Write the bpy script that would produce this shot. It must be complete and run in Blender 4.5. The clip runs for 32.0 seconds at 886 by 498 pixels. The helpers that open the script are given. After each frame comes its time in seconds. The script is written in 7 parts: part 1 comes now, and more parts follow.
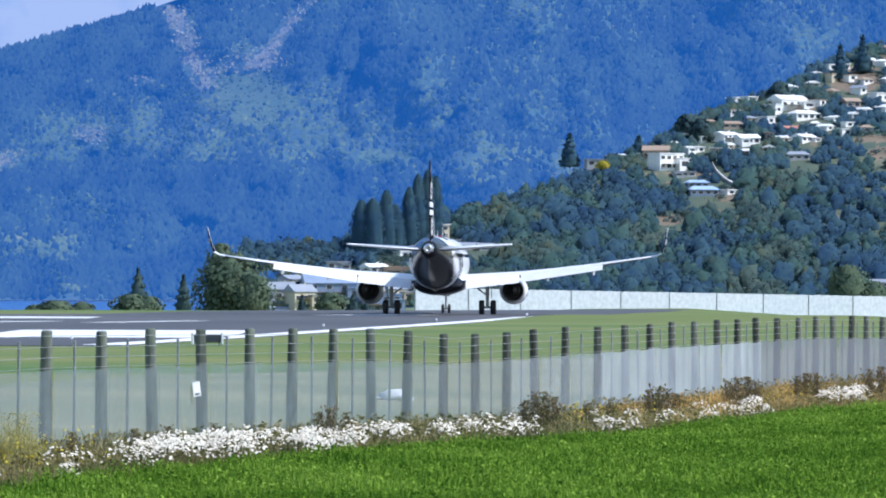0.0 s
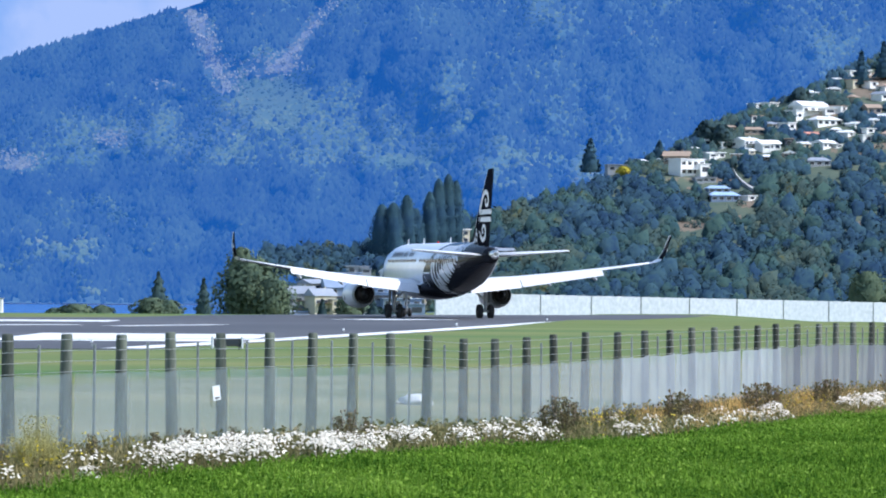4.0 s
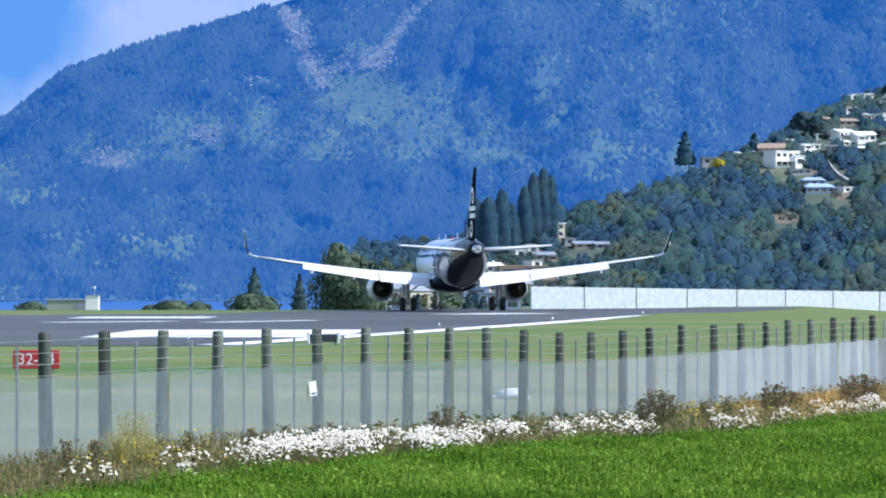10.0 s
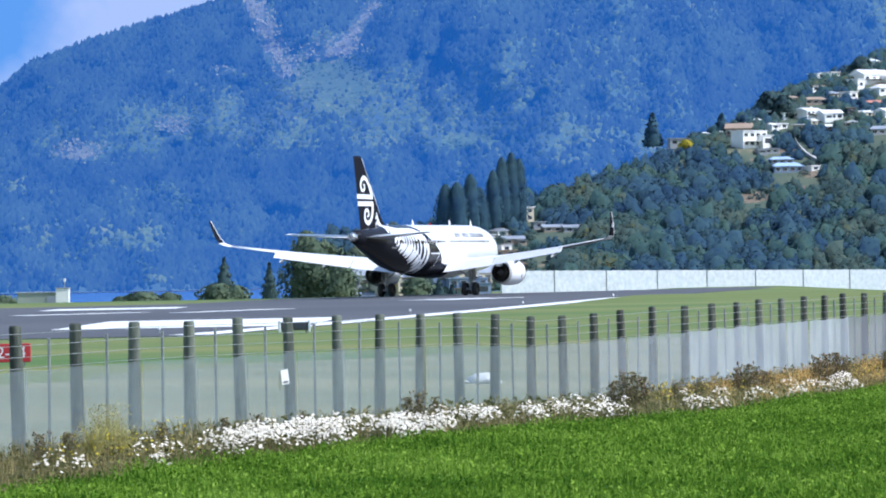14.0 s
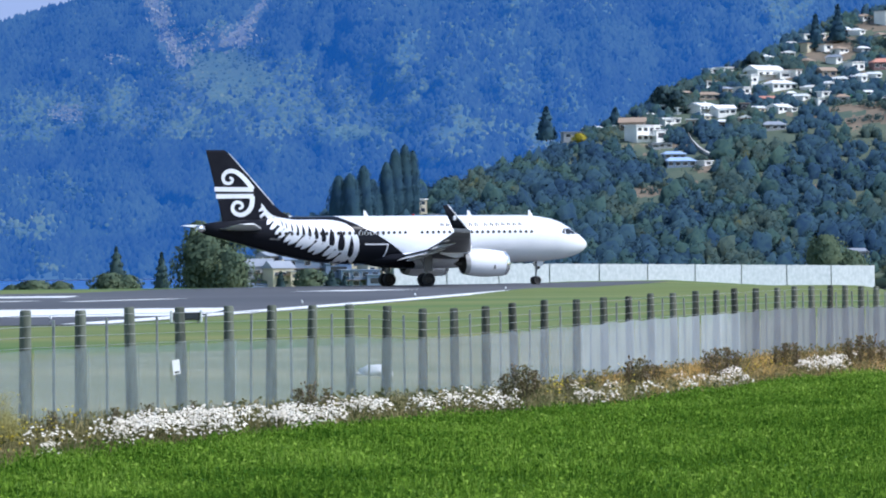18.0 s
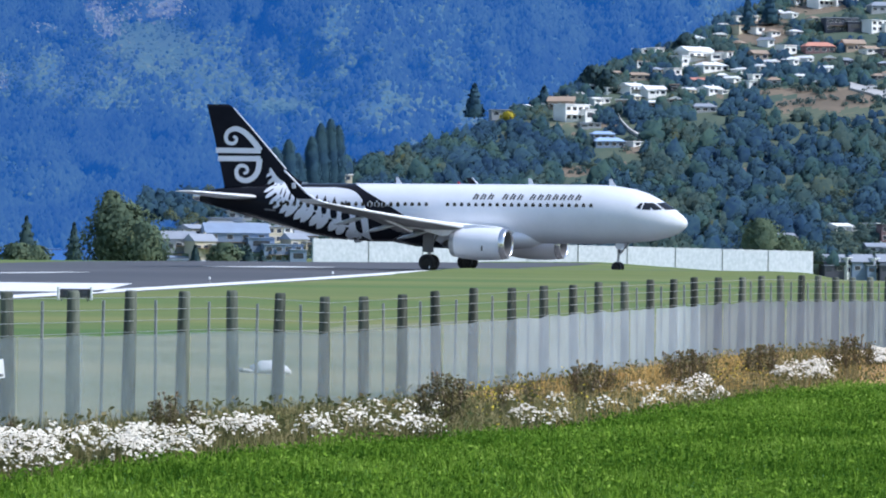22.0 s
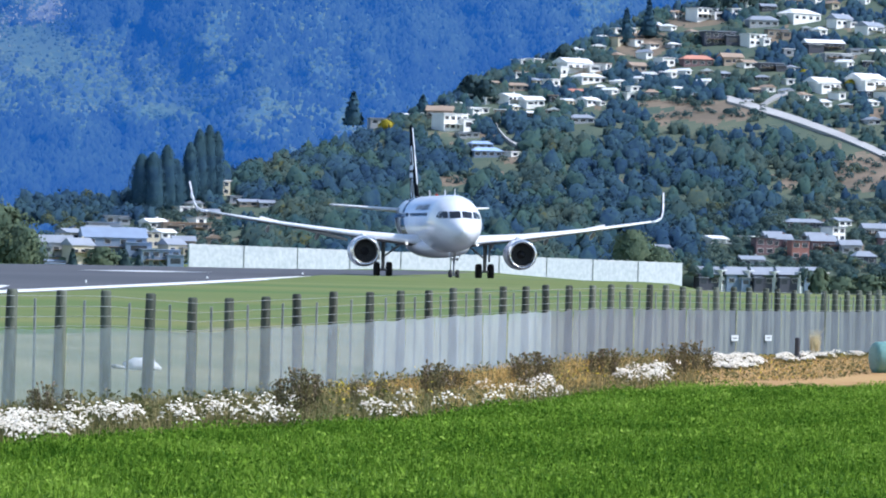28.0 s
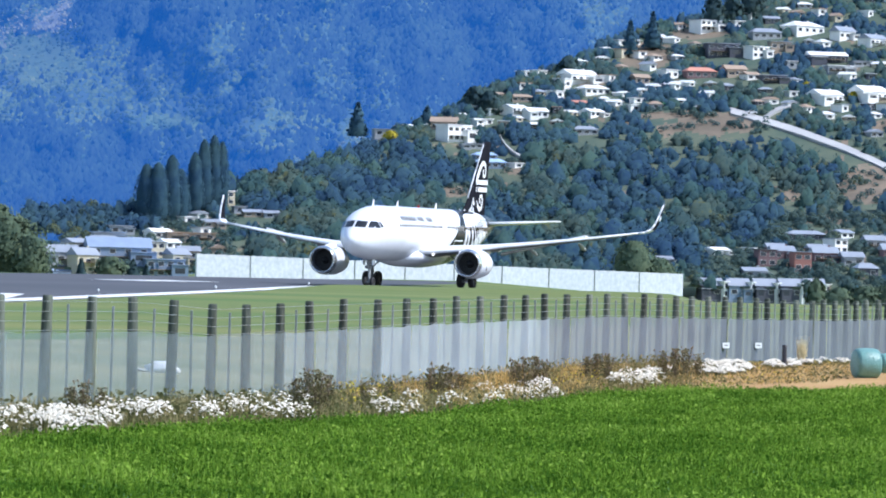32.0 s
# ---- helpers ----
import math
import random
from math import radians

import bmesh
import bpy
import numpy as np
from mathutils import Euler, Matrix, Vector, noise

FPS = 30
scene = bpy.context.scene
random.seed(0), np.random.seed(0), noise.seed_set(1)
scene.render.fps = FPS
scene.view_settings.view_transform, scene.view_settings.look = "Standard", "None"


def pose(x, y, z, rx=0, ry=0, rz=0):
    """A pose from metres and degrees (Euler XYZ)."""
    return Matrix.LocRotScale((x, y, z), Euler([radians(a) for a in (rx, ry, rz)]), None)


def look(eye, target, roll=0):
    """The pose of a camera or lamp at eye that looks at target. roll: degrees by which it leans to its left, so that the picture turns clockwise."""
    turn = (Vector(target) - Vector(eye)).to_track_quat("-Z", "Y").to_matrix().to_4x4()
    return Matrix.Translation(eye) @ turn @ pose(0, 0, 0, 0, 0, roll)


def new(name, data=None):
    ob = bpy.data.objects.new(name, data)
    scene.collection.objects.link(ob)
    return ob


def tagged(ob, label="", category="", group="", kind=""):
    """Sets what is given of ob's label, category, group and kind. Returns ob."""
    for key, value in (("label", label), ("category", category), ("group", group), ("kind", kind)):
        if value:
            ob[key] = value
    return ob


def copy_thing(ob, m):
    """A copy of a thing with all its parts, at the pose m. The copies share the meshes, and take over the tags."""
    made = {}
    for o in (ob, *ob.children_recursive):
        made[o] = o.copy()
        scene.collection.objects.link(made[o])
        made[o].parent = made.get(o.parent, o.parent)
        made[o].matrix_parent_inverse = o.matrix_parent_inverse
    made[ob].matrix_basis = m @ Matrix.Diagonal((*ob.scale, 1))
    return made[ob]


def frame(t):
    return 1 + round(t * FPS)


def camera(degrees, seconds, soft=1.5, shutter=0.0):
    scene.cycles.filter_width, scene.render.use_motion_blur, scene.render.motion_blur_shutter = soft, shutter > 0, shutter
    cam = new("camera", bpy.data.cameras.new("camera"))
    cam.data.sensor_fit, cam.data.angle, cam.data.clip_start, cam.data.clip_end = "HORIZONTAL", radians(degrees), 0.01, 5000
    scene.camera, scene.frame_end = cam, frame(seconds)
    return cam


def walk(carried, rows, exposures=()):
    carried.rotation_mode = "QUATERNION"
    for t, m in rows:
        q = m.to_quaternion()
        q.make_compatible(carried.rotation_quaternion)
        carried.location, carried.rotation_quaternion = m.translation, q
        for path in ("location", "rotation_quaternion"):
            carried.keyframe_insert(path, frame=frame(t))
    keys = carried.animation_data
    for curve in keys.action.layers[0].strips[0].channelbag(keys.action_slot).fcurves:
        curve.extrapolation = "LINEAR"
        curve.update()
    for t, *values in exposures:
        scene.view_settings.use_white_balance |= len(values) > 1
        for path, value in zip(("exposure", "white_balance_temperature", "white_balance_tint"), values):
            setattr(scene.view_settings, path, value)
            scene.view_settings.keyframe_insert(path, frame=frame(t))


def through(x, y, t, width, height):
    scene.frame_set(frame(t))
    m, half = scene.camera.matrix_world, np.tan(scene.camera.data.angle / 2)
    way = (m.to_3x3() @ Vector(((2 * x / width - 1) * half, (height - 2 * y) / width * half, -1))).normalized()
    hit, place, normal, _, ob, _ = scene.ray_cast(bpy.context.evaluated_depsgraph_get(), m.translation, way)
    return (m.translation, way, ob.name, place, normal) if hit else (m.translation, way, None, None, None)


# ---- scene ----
H = 2.84          # eye height over the field
F = 8000.0        # bearings below are in 1/8000 of the distance
cam = camera(2 * math.degrees(math.atan(784 / F)), 32.0, soft=1.95)


def aim(pan, tilt, lean, ahead):
    """The camera's pose: pan and tilt as slopes in 1/8000, its lean in degrees, and the metres it has gone ahead."""
    way = Vector((pan / F, 1, 0)).normalized()
    eye = Vector((0, 0, H)) + way * ahead
    return look(eye, eye + Vector((pan / F, 1, tilt / F)) * 100, lean)


walk(cam, [
    (0, aim(0.0, 52.5, 0.17, 0.00)),
    (0.5, aim(-2.1, 58.5, 0.04, 0.00)),
    (1, aim(0.3, 64.6, 0.02, 0.00)),
    (1.5, aim(9.2, 70.2, 0.10, 0.00)),
    (2, aim(11.9, 73.5, 0.08, 0.00)),
    (2.5, aim(6.5, 77.6, 0.10, 0.00)),
    (4.5, aim(-60.7, 53.5, 0.57, 0.00)),
    (5, aim(-86.2, 48.9, 0.74, 0.00)),
    (5.5, aim(-118.8, 46.7, 0.68, 0.00)),
    (6, aim(-138.3, 41.0, 0.87, 0.00)),
    (6.5, aim(-143.4, 37.9, 0.83, 0.00)),
    (7, aim(-141.0, 37.7, 0.89, 0.00)),
    (7.5, aim(-145.4, 43.0, 0.78, 0.00)),
    (8, aim(-155.8, 49.6, 0.63, 0.00)),
    (8.5, aim(-172.6, 51.5, 0.48, 0.00)),
    (9, aim(-189.7, 47.2, 0.26, 0.00)),
    (9.5, aim(-199.6, 45.3, 0.15, 0.00)),
    (10, aim(-204.6, 50.3, -0.04, 0.00)),
    (10.5, aim(-205.6, 52.3, -0.14, 0.00)),
    (11, aim(-198.2, 48.7, -0.25, 0.00)),
    (11.5, aim(-180.7, 38.8, -0.38, 0.00)),
    (12, aim(-163.5, 27.3, -0.58, 0.00)),
    (12.5, aim(-156.2, 24.0, -0.70, 0.00)),
    (13, aim(-158.0, 23.3, -0.95, 0.00)),
    (13.5, aim(-158.9, 23.0, -1.10, 0.00)),
    (15.5, aim(-99.9, 32.4, -0.89, 0.00)),
    (16, aim(-70.9, 18.2, -0.87, 0.00)),
    (16.5, aim(-34.2, 13.8, -0.92, 0.00)),
    (17, aim(-3.9, 17.2, -0.92, 0.00)),
    (17.5, aim(21.1, 15.4, -0.77, 0.00)),
    (18, aim(38.9, 7.4, -0.58, 0.00)),
    (18.5, aim(45.6, -0.9, -0.37, 0.00)),
    (19, aim(49.0, -5.6, -0.22, 0.00)),
    (19.5, aim(61.6, -9.4, 0.11, 0.00)),
    (20, aim(85.6, -15.5, 0.18, 0.00)),
    (20.5, aim(114.9, -22.1, 0.42, 0.00)),
    (21, aim(127.8, -26.4, 0.48, 1.06)),
    (21.5, aim(142.1, -31.6, 0.56, 11.12)),
    (22, aim(171.4, -33.3, 0.60, 18.06)),
    (22.5, aim(209.8, -32.8, 0.74, 18.06)),
    (23, aim(240.0, -32.4, 0.91, 18.01)),
    (23.5, aim(264.1, -26.8, 1.11, 18.03)),
    (24, aim(283.2, -17.3, 1.11, 18.06)),
    (24.5, aim(299.9, -13.3, 1.11, 17.94)),
    (25, aim(315.8, -20.3, 1.20, 17.97)),
    (25.5, aim(329.5, -31.0, 1.24, 18.03)),
    (27.5, aim(375.7, -11.3, 1.33, 18.04)),
    (28, aim(387.3, -15.4, 1.35, 12.19)),
    (28.5, aim(390.3, -17.5, 1.33, 6.27)),
    (29, aim(387.8, -19.5, 1.34, 6.29)),
    (29.5, aim(386.5, -18.6, 1.48, 6.40)),
    (30, aim(388.3, -17.7, 1.47, 6.33)),
    (30.5, aim(395.1, -12.9, 1.49, 6.35)),
    (31, aim(398.3, -2.0, 1.43, 6.32)),
    (31.5, aim(394.7, 7.0, 1.44, 6.39)),
    (32, aim(380.3, 3.4, 1.51, 6.32))], exposures=[(0, 0.31, 5900, 13), (2, 0.35, 5900, 13), (6, 0.41, 5900, 13), (13, 0.42, 5900, 13), (15.5, 0.3, 5900, 13), (17, 0.18, 5900, 13), (20, 0.18, 5900, 13), (23.5, 0.2, 5900, 13), (25.5, 0.34, 5900, 13), (28, 0.35, 5900, 13), (30, 0.43, 5900, 13), (32, 0.44, 5900, 13)])

# ---- light ----
SUN = Vector((0.967 * math.cos(radians(48)), -0.252 * math.cos(radians(48)), math.sin(radians(48))))
world = bpy.data.worlds.new("world")
scene.world = world
world.use_nodes = True
wn = world.node_tree
sky = wn.nodes.new("ShaderNodeTexSky")
sky.sky_type, sky.sun_disc = "NISHITA", False
sky.sun_elevation, sky.sun_rotation = radians(48), math.atan2(SUN.x, SUN.y)
sky.air_density, sky.dust_density, sky.ozone_density = 1.2, 0.6, 1.5
wn.links.new(sky.outputs[0], wn.nodes["Background"].inputs[0])
wn.nodes["Background"].inputs[1].default_value = 0.15
sun = new("sun", bpy.data.lights.new("sun", "SUN"))
sun.data.energy, sun.data.angle, sun.data.color = 4.2, radians(0.6), (1.0, 0.97, 0.92)
sun.matrix_world = look(SUN * 400, (0, 0, 0))


# ---- materials ----
def mat(name, a, b=None, scale=3.0, fine=40.0, rough=0.6, metal=0.0, bump=0.0, stretch=(1, 1, 1), island=0.0, rand=0.0,
        third=None, glow=None, spec=0.5, grain=0.8):
    """A surface whose colour wanders from a to b in patches and in grain; island and rand vary it piece by piece."""
    m = bpy.data.materials.new(name)
    m.use_nodes = True
    nt = m.node_tree
    bsdf = nt.nodes["Principled BSDF"]
    bsdf.inputs["Roughness"].default_value, bsdf.inputs["Metallic"].default_value = rough, metal
    bsdf.inputs["Specular IOR Level"].default_value = spec
    b = b or tuple(c * 0.8 for c in a)
    co = nt.nodes.new("ShaderNodeTexCoord")
    mp = nt.nodes.new("ShaderNodeMapping")
    mp.inputs["Scale"].default_value = stretch
    nt.links.new(co.outputs["Object"], mp.inputs[0])
    n1, n2 = nt.nodes.new("ShaderNodeTexNoise"), nt.nodes.new("ShaderNodeTexNoise")
    for n, s, d in ((n1, scale, 3), (n2, fine, 4)):
        n.inputs["Scale"].default_value, n.inputs["Detail"].default_value = s, d
        nt.links.new(mp.outputs[0], n.inputs["Vector"])
    add = nt.nodes.new("ShaderNodeMath")
    add.operation, add.use_clamp = "MULTIPLY_ADD", True
    nt.links.new(n2.outputs[0], add.inputs[0])
    add.inputs[1].default_value = grain
    sub = nt.nodes.new("ShaderNodeMath")
    sub.operation = "MULTIPLY_ADD"
    nt.links.new(n1.outputs[0], sub.inputs[0])
    sub.inputs[1].default_value, sub.inputs[2].default_value = 1.8, -0.4 - grain / 2
    last = sub.outputs[0]
    if island or rand:
        src = nt.nodes.new("ShaderNodeNewGeometry" if island else "ShaderNodeObjectInfo")
        v = nt.nodes.new("ShaderNodeMath")
        v.operation = "MULTIPLY_ADD"
        nt.links.new(src.outputs["Random Per Island" if island else "Random"], v.inputs[0])
        v.inputs[1].default_value = island or rand
        w = nt.nodes.new("ShaderNodeMath")
        w.operation = "ADD"
        nt.links.new(last, v.inputs[2])
        nt.links.new(v.outputs[0], w.inputs[0])
        w.inputs[1].default_value = -0.5 * (island or rand)
        last = w.outputs[0]
    nt.links.new(last, add.inputs[2])
    ramp = nt.nodes.new("ShaderNodeValToRGB")
    ramp.color_ramp.elements[0].color, ramp.color_ramp.elements[1].color = (*a, 1), (*b, 1)
    ramp.color_ramp.elements[0].position, ramp.color_ramp.elements[1].position = 0.15, 0.85
    if third:
        e = ramp.color_ramp.elements.new(0.97)
        e.color = (*third, 1)
    nt.links.new(add.outputs[0], ramp.inputs[0])
    nt.links.new(ramp.outputs[0], bsdf.inputs["Base Color"])
    if bump:
        bp = nt.nodes.new("ShaderNodeBump")
        bp.inputs["Strength"].default_value, bp.inputs["Distance"].default_value = 0.6, bump
        nt.links.new(n2.outputs[0], bp.inputs["Height"])
        nt.links.new(bp.outputs[0], bsdf.inputs["Normal"])
    if glow:
        bsdf.inputs["Emission Color"].default_value, bsdf.inputs["Emission Strength"].default_value = (*glow[:3], 1), glow[3]
    return m


def leafy(name, a, b, island=0.9, through=0.35, scale=0.5, third=None, rough=0.6, spec=0.1, bump=0.0, fine=12, grain=0.8):
    """Leaves: diffuse with light passing through."""
    m = mat(name, a, b, scale, scale * fine, rough, island=island, third=third, spec=spec, bump=bump, grain=grain)
    nt = m.node_tree
    bsdf = nt.nodes["Principled BSDF"]
    tr, mix = nt.nodes.new("ShaderNodeBsdfTranslucent"), nt.nodes.new("ShaderNodeMixShader")
    mix.inputs[0].default_value = through
    col = bsdf.inputs["Base Color"].links[0].from_socket
    nt.links.new(col, tr.inputs[0])
    nt.links.new(bsdf.outputs[0], mix.inputs[1])
    nt.links.new(tr.outputs[0], mix.inputs[2])
    nt.links.new(mix.outputs[0], nt.nodes["Material Output"].inputs[0])
    return m


# ---- mesh helpers ----
def link(name, me, material, parent=None, label=""):
    ob = new(name, me)
    for m in material if isinstance(material, (list, tuple)) else [material]:
        me.materials.append(m)
    if parent is not None:
        ob.parent = parent
    if label:
        ob["label"] = label
    return ob


def part(name, bm, material, parent=None, label="", smooth=False):
    me = bpy.data.meshes.new(name)
    bmesh.ops.recalc_face_normals(bm, faces=bm.faces)
    bm.to_mesh(me)
    bm.free()
    if smooth:
        me.polygons.foreach_set("use_smooth", [True] * len(me.polygons))
    return link(name, me, material, parent, label)


def sheet(name, verts, size, material, parent=None, smooth=True, index=None, normals=None):
    """A mesh from an array of verts and faces of so many corners each (in order, or by index)."""
    me = bpy.data.meshes.new(name)
    verts = np.asarray(verts, dtype=np.float32).reshape(-1, 3)
    index = np.arange(len(verts), dtype=np.int32) if index is None else np.asarray(index, dtype=np.int32).ravel()
    count = len(index) // size
    me.vertices.add(len(verts))
    me.vertices.foreach_set("co", verts.ravel())
    me.loops.add(len(index))
    me.loops.foreach_set("vertex_index", index)
    me.polygons.add(count)
    me.polygons.foreach_set("loop_start", np.arange(count, dtype=np.int32) * size)
    me.polygons.foreach_set("use_smooth", np.full(count, smooth))
    me.update(calc_edges=True)
    if normals is not None:
        me.normals_split_custom_set_from_vertices(normals)
    return link(name, me, material, parent)


def grid_index(rows, cols):
    r, c = np.meshgrid(np.arange(rows - 1), np.arange(cols - 1), indexing="ij")
    i = r * cols + c
    return np.stack([i, i + 1, i + cols + 1, i + cols], -1)


def box(bm, cx, cy, cz, sx, sy, sz, bevel=0.0, turn=None):
    """Adds a box by its centre and sizes."""
    made = bmesh.ops.create_cube(bm, size=1.0)["verts"]
    bmesh.ops.scale(bm, vec=(sx, sy, sz), verts=made)
    if bevel:
        es = list({e for v in made for e in v.link_edges})
        out = bmesh.ops.bevel(bm, geom=es, offset=bevel, segments=1, affect="EDGES")
        made = list({v for f in out["faces"] for v in f.verts} | {v for v in made if v.is_valid})
    m = Matrix.Translation((cx, cy, cz)) @ (turn or Matrix())
    bmesh.ops.transform(bm, matrix=m, verts=made)
    return bm


def boxed(*a, **k):
    return box(bmesh.new(), *a, **k)


def tube(bm, p, q, r0, r1=None, seg=12, caps=True):
    """Adds a tapered rod from p to q."""
    p, q = Vector(p), Vector(q)
    m = Matrix.Translation((p + q) / 2) @ (q - p).to_track_quat("Z", "Y").to_matrix().to_4x4()
    bmesh.ops.create_cone(bm, cap_ends=caps, segments=seg, radius1=r0, radius2=r0 if r1 is None else r1, depth=(q - p).length, matrix=m)
    return bm


def loft(rings, close=True, caps=True):
    """A skin over rings of equal count."""
    bm = bmesh.new()
    vs = [[bm.verts.new(p) for p in ring] for ring in rings]
    n = len(rings[0])
    for a, b in zip(vs, vs[1:]):
        for i in range(n if close else n - 1):
            j = (i + 1) % n
            bm.faces.new((a[i], a[j], b[j], b[i]))
    if caps and close:
        bm.faces.new(vs[0][::-1])
        bm.faces.new(vs[-1])
    return bm


def turned(profile, seg=32):
    """A body of revolution about x from (x, r) pairs."""
    rings = [[(x, r * math.cos(2 * math.pi * i / seg), r * math.sin(2 * math.pi * i / seg)) for i in range(seg)] for x, r in profile]
    return loft(rings, caps=False)


rng = np.random.default_rng(5)


def flakes(centres, size, flat=0.0):
    """Small four-cornered leaf clumps at the centres, turned at random: an array (n, 4, 3)."""
    n = len(centres)
    a = rng.normal(size=(n, 3))
    a /= np.linalg.norm(a, axis=1)[:, None]
    if flat:
        a[:, 2] *= 1 - flat
        a /= np.linalg.norm(a, axis=1)[:, None]
    b = rng.normal(size=(n, 3))
    b -= a * (a * b).sum(1)[:, None]
    b /= np.linalg.norm(b, axis=1)[:, None]
    s = np.asarray(size).reshape(-1, 1) * rng.uniform(0.7, 1.3, (n, 1))
    c = np.asarray(centres)
    k = rng.uniform(0.35, 0.65, (n, 1))
    return np.stack([c - a * s, c + b * s * k, c + a * s, c - b * s * k], 1)


def outward(centres, normals, size, jitter=0.5, round_=0.8):
    """Leaf clumps that face outwards: an array (n, 4, 3)."""
    n = len(centres)
    a = np.asarray(normals) + rng.normal(0, jitter, (n, 3))
    a /= np.linalg.norm(a, axis=1)[:, None] + 1e-6
    b = rng.normal(size=(n, 3))
    b -= a * (a * b).sum(1)[:, None]
    b /= np.linalg.norm(b, axis=1)[:, None]
    c = np.cross(a, b)
    s = np.asarray(size).reshape(-1, 1) * rng.uniform(0.7, 1.3, (n, 1))
    k = round_ * rng.uniform(0.7, 1.1, (n, 1))
    p = np.asarray(centres)
    return np.stack([p - b * s, p - c * s * k, p + b * s, p + c * s * k], 1)


# ---- the lie of the land ----
FENCE_Y = (40, 55, 65.6, 72.7, 81.6, 97.6, 117.6, 133.3, 153.8, 200, 260)
FENCE_X = (-15.5, -11, -8.07, -6.4, -4.36, 0.0, 5.97, 10.93, 20.2, 38, 62)
DIP_Y = (60, 73, 85, 92, 97.6, 106, 117.6, 133, 154, 200)
DIP_Z = (0.0, 0.0, 0.12, 0.18, 0.36, 0.32, 0.27, 0.23, 0.46, 0.5)


def fence_x(y):
    return np.interp(y, FENCE_Y, FENCE_X)


def verge_wide(y):
    """How far the verge's plants reach from the fence."""
    return np.interp(y, (50, 58, 66, 69, 75, 79, 83, 90, 100, 109, 113, 135), (3.3, 3.6, 4.0, 4.5, 5.2, 6.6, 7.6, 7.7, 7.3, 7.3, 9.5, 9.5))


def field_edge(y):
    """Where the field begins: along the verge, and it ends beyond 103 m."""
    return np.interp(y, (50, 101, 102.5, 103.5, 105, 117), (0, 0, 1, 6, 34, 90)) + verge_wide(y)


def land(x, y):
    """Height of the ground."""
    x, y = np.asarray(x, dtype=float), np.asarray(y, dtype=float)
    off = (x - fence_x(y)) * 0.95
    z = -np.interp(y, DIP_Y, DIP_Z) * np.exp(-(off / 8.0) ** 2) * (y < 260)
    # the ground falls away past the far edge of the runway
    z = z - 0.02 * np.clip(y - 400, 0, 69) * np.clip((14 - x) / 20, 0, 1)
    # and past the end of the wall
    side_on = x / np.maximum(y, 1)
    z = z - 1.3 * np.clip((side_on - 0.055) / 0.043, 0, 1) * np.clip((y - 320) / 120, 0, 1)
    z = z - 0.03 * np.clip(y - 296, 0, 160) * np.clip((side_on - 0.0985) / 0.005, 0, 1)
    # a low grass swell in front of the turning pad
    z = z + 0.42 * np.clip((x - 3.4 - (y - 308) * 0.13) / 4, 0, 1) * np.clip((40 - x) / 12, 0, 1) * np.exp(-((y - 308) / 7.0) ** 2)
    drop = np.clip((y - 432) / 540, 0, 1)
    z = z - 10 * drop * drop * (3 - 2 * drop)
    return z


m_ground = mat("mown_grass", (0.05, 0.12, 0.011), (0.17, 0.175, 0.042), 0.06, 1.5, 0.9, bump=0.03, stretch=(0.1, 1, 1), third=(0.25, 0.2, 0.085))
m_asphalt = mat("asphalt", (0.055, 0.056, 0.062), (0.085, 0.085, 0.09), 0.03, 3.0, 0.75, bump=0.004)
m_paint = mat("road_paint", (0.84, 0.84, 0.82), (0.68, 0.68, 0.66), 0.4, 8, 0.6)
m_wall = mat("rendered_concrete", (0.54, 0.575, 0.605), (0.4, 0.445, 0.475), 2.5, 14, 0.85, bump=0.01, rand=0.15)
m_post = mat("weathered_timber", (0.035, 0.042, 0.032), (0.15, 0.168, 0.13), 4, 22, 0.85, bump=0.01, stretch=(1, 1, 0.15), rand=0.5)
m_steel = mat("galvanised_steel", (0.38, 0.4, 0.39), (0.26, 0.28, 0.27), 5, 50, 0.5, 0.45)
m_water = mat("lake_water", (0.02, 0.09, 0.3), (0.03, 0.12, 0.36), 0.01, 0.2, 0.25)

gx = np.array([-4000, -1800, -900, -450, -220, -110, -60, *np.arange(-44, 66, 1.0), 70, 76, 84, 100, 120, 220, 450, 900, 1800, 4000])
gy = np.array([-1500, -600, -200, -60, 0, 20, 34, *np.arange(46, 160, 1.5), *np.arange(162, 290, 8), *np.arange(290, 330, 2), *np.arange(330, 480, 6), *np.arange(490, 1000, 30), 1200, 1600, 2200, 3000, 4900])
yy, xx = np.meshgrid(gy, gx, indexing="ij")
tagged(sheet("ground", np.stack([xx, yy, land(xx, yy)], -1), 4, m_ground, index=grid_index(len(gy), len(gx))), "mown airfield grass in green and straw tones", "ground", kind="structure")

EDGE = ((-24, 187), (-13.4, 187), (-9.6, 211), (-6.0, 235), (-0.5, 272), (6.8, 327), (13, 362), (19, 392), (23, 420))


def flat_poly(name, pts, z, material, label, category, thick=0.03):
    bm = bmesh.new()
    f = bm.faces.new([bm.verts.new((x, y, z)) for x, y in pts])
    out = bmesh.ops.extrude_face_region(bm, geom=[f])
    bmesh.ops.translate(bm, vec=(0, 0, -thick), verts=[v for v in out["geom"] if isinstance(v, bmesh.types.BMVert)])
    return tagged(part(name, bm, material), label, category, kind="structure")


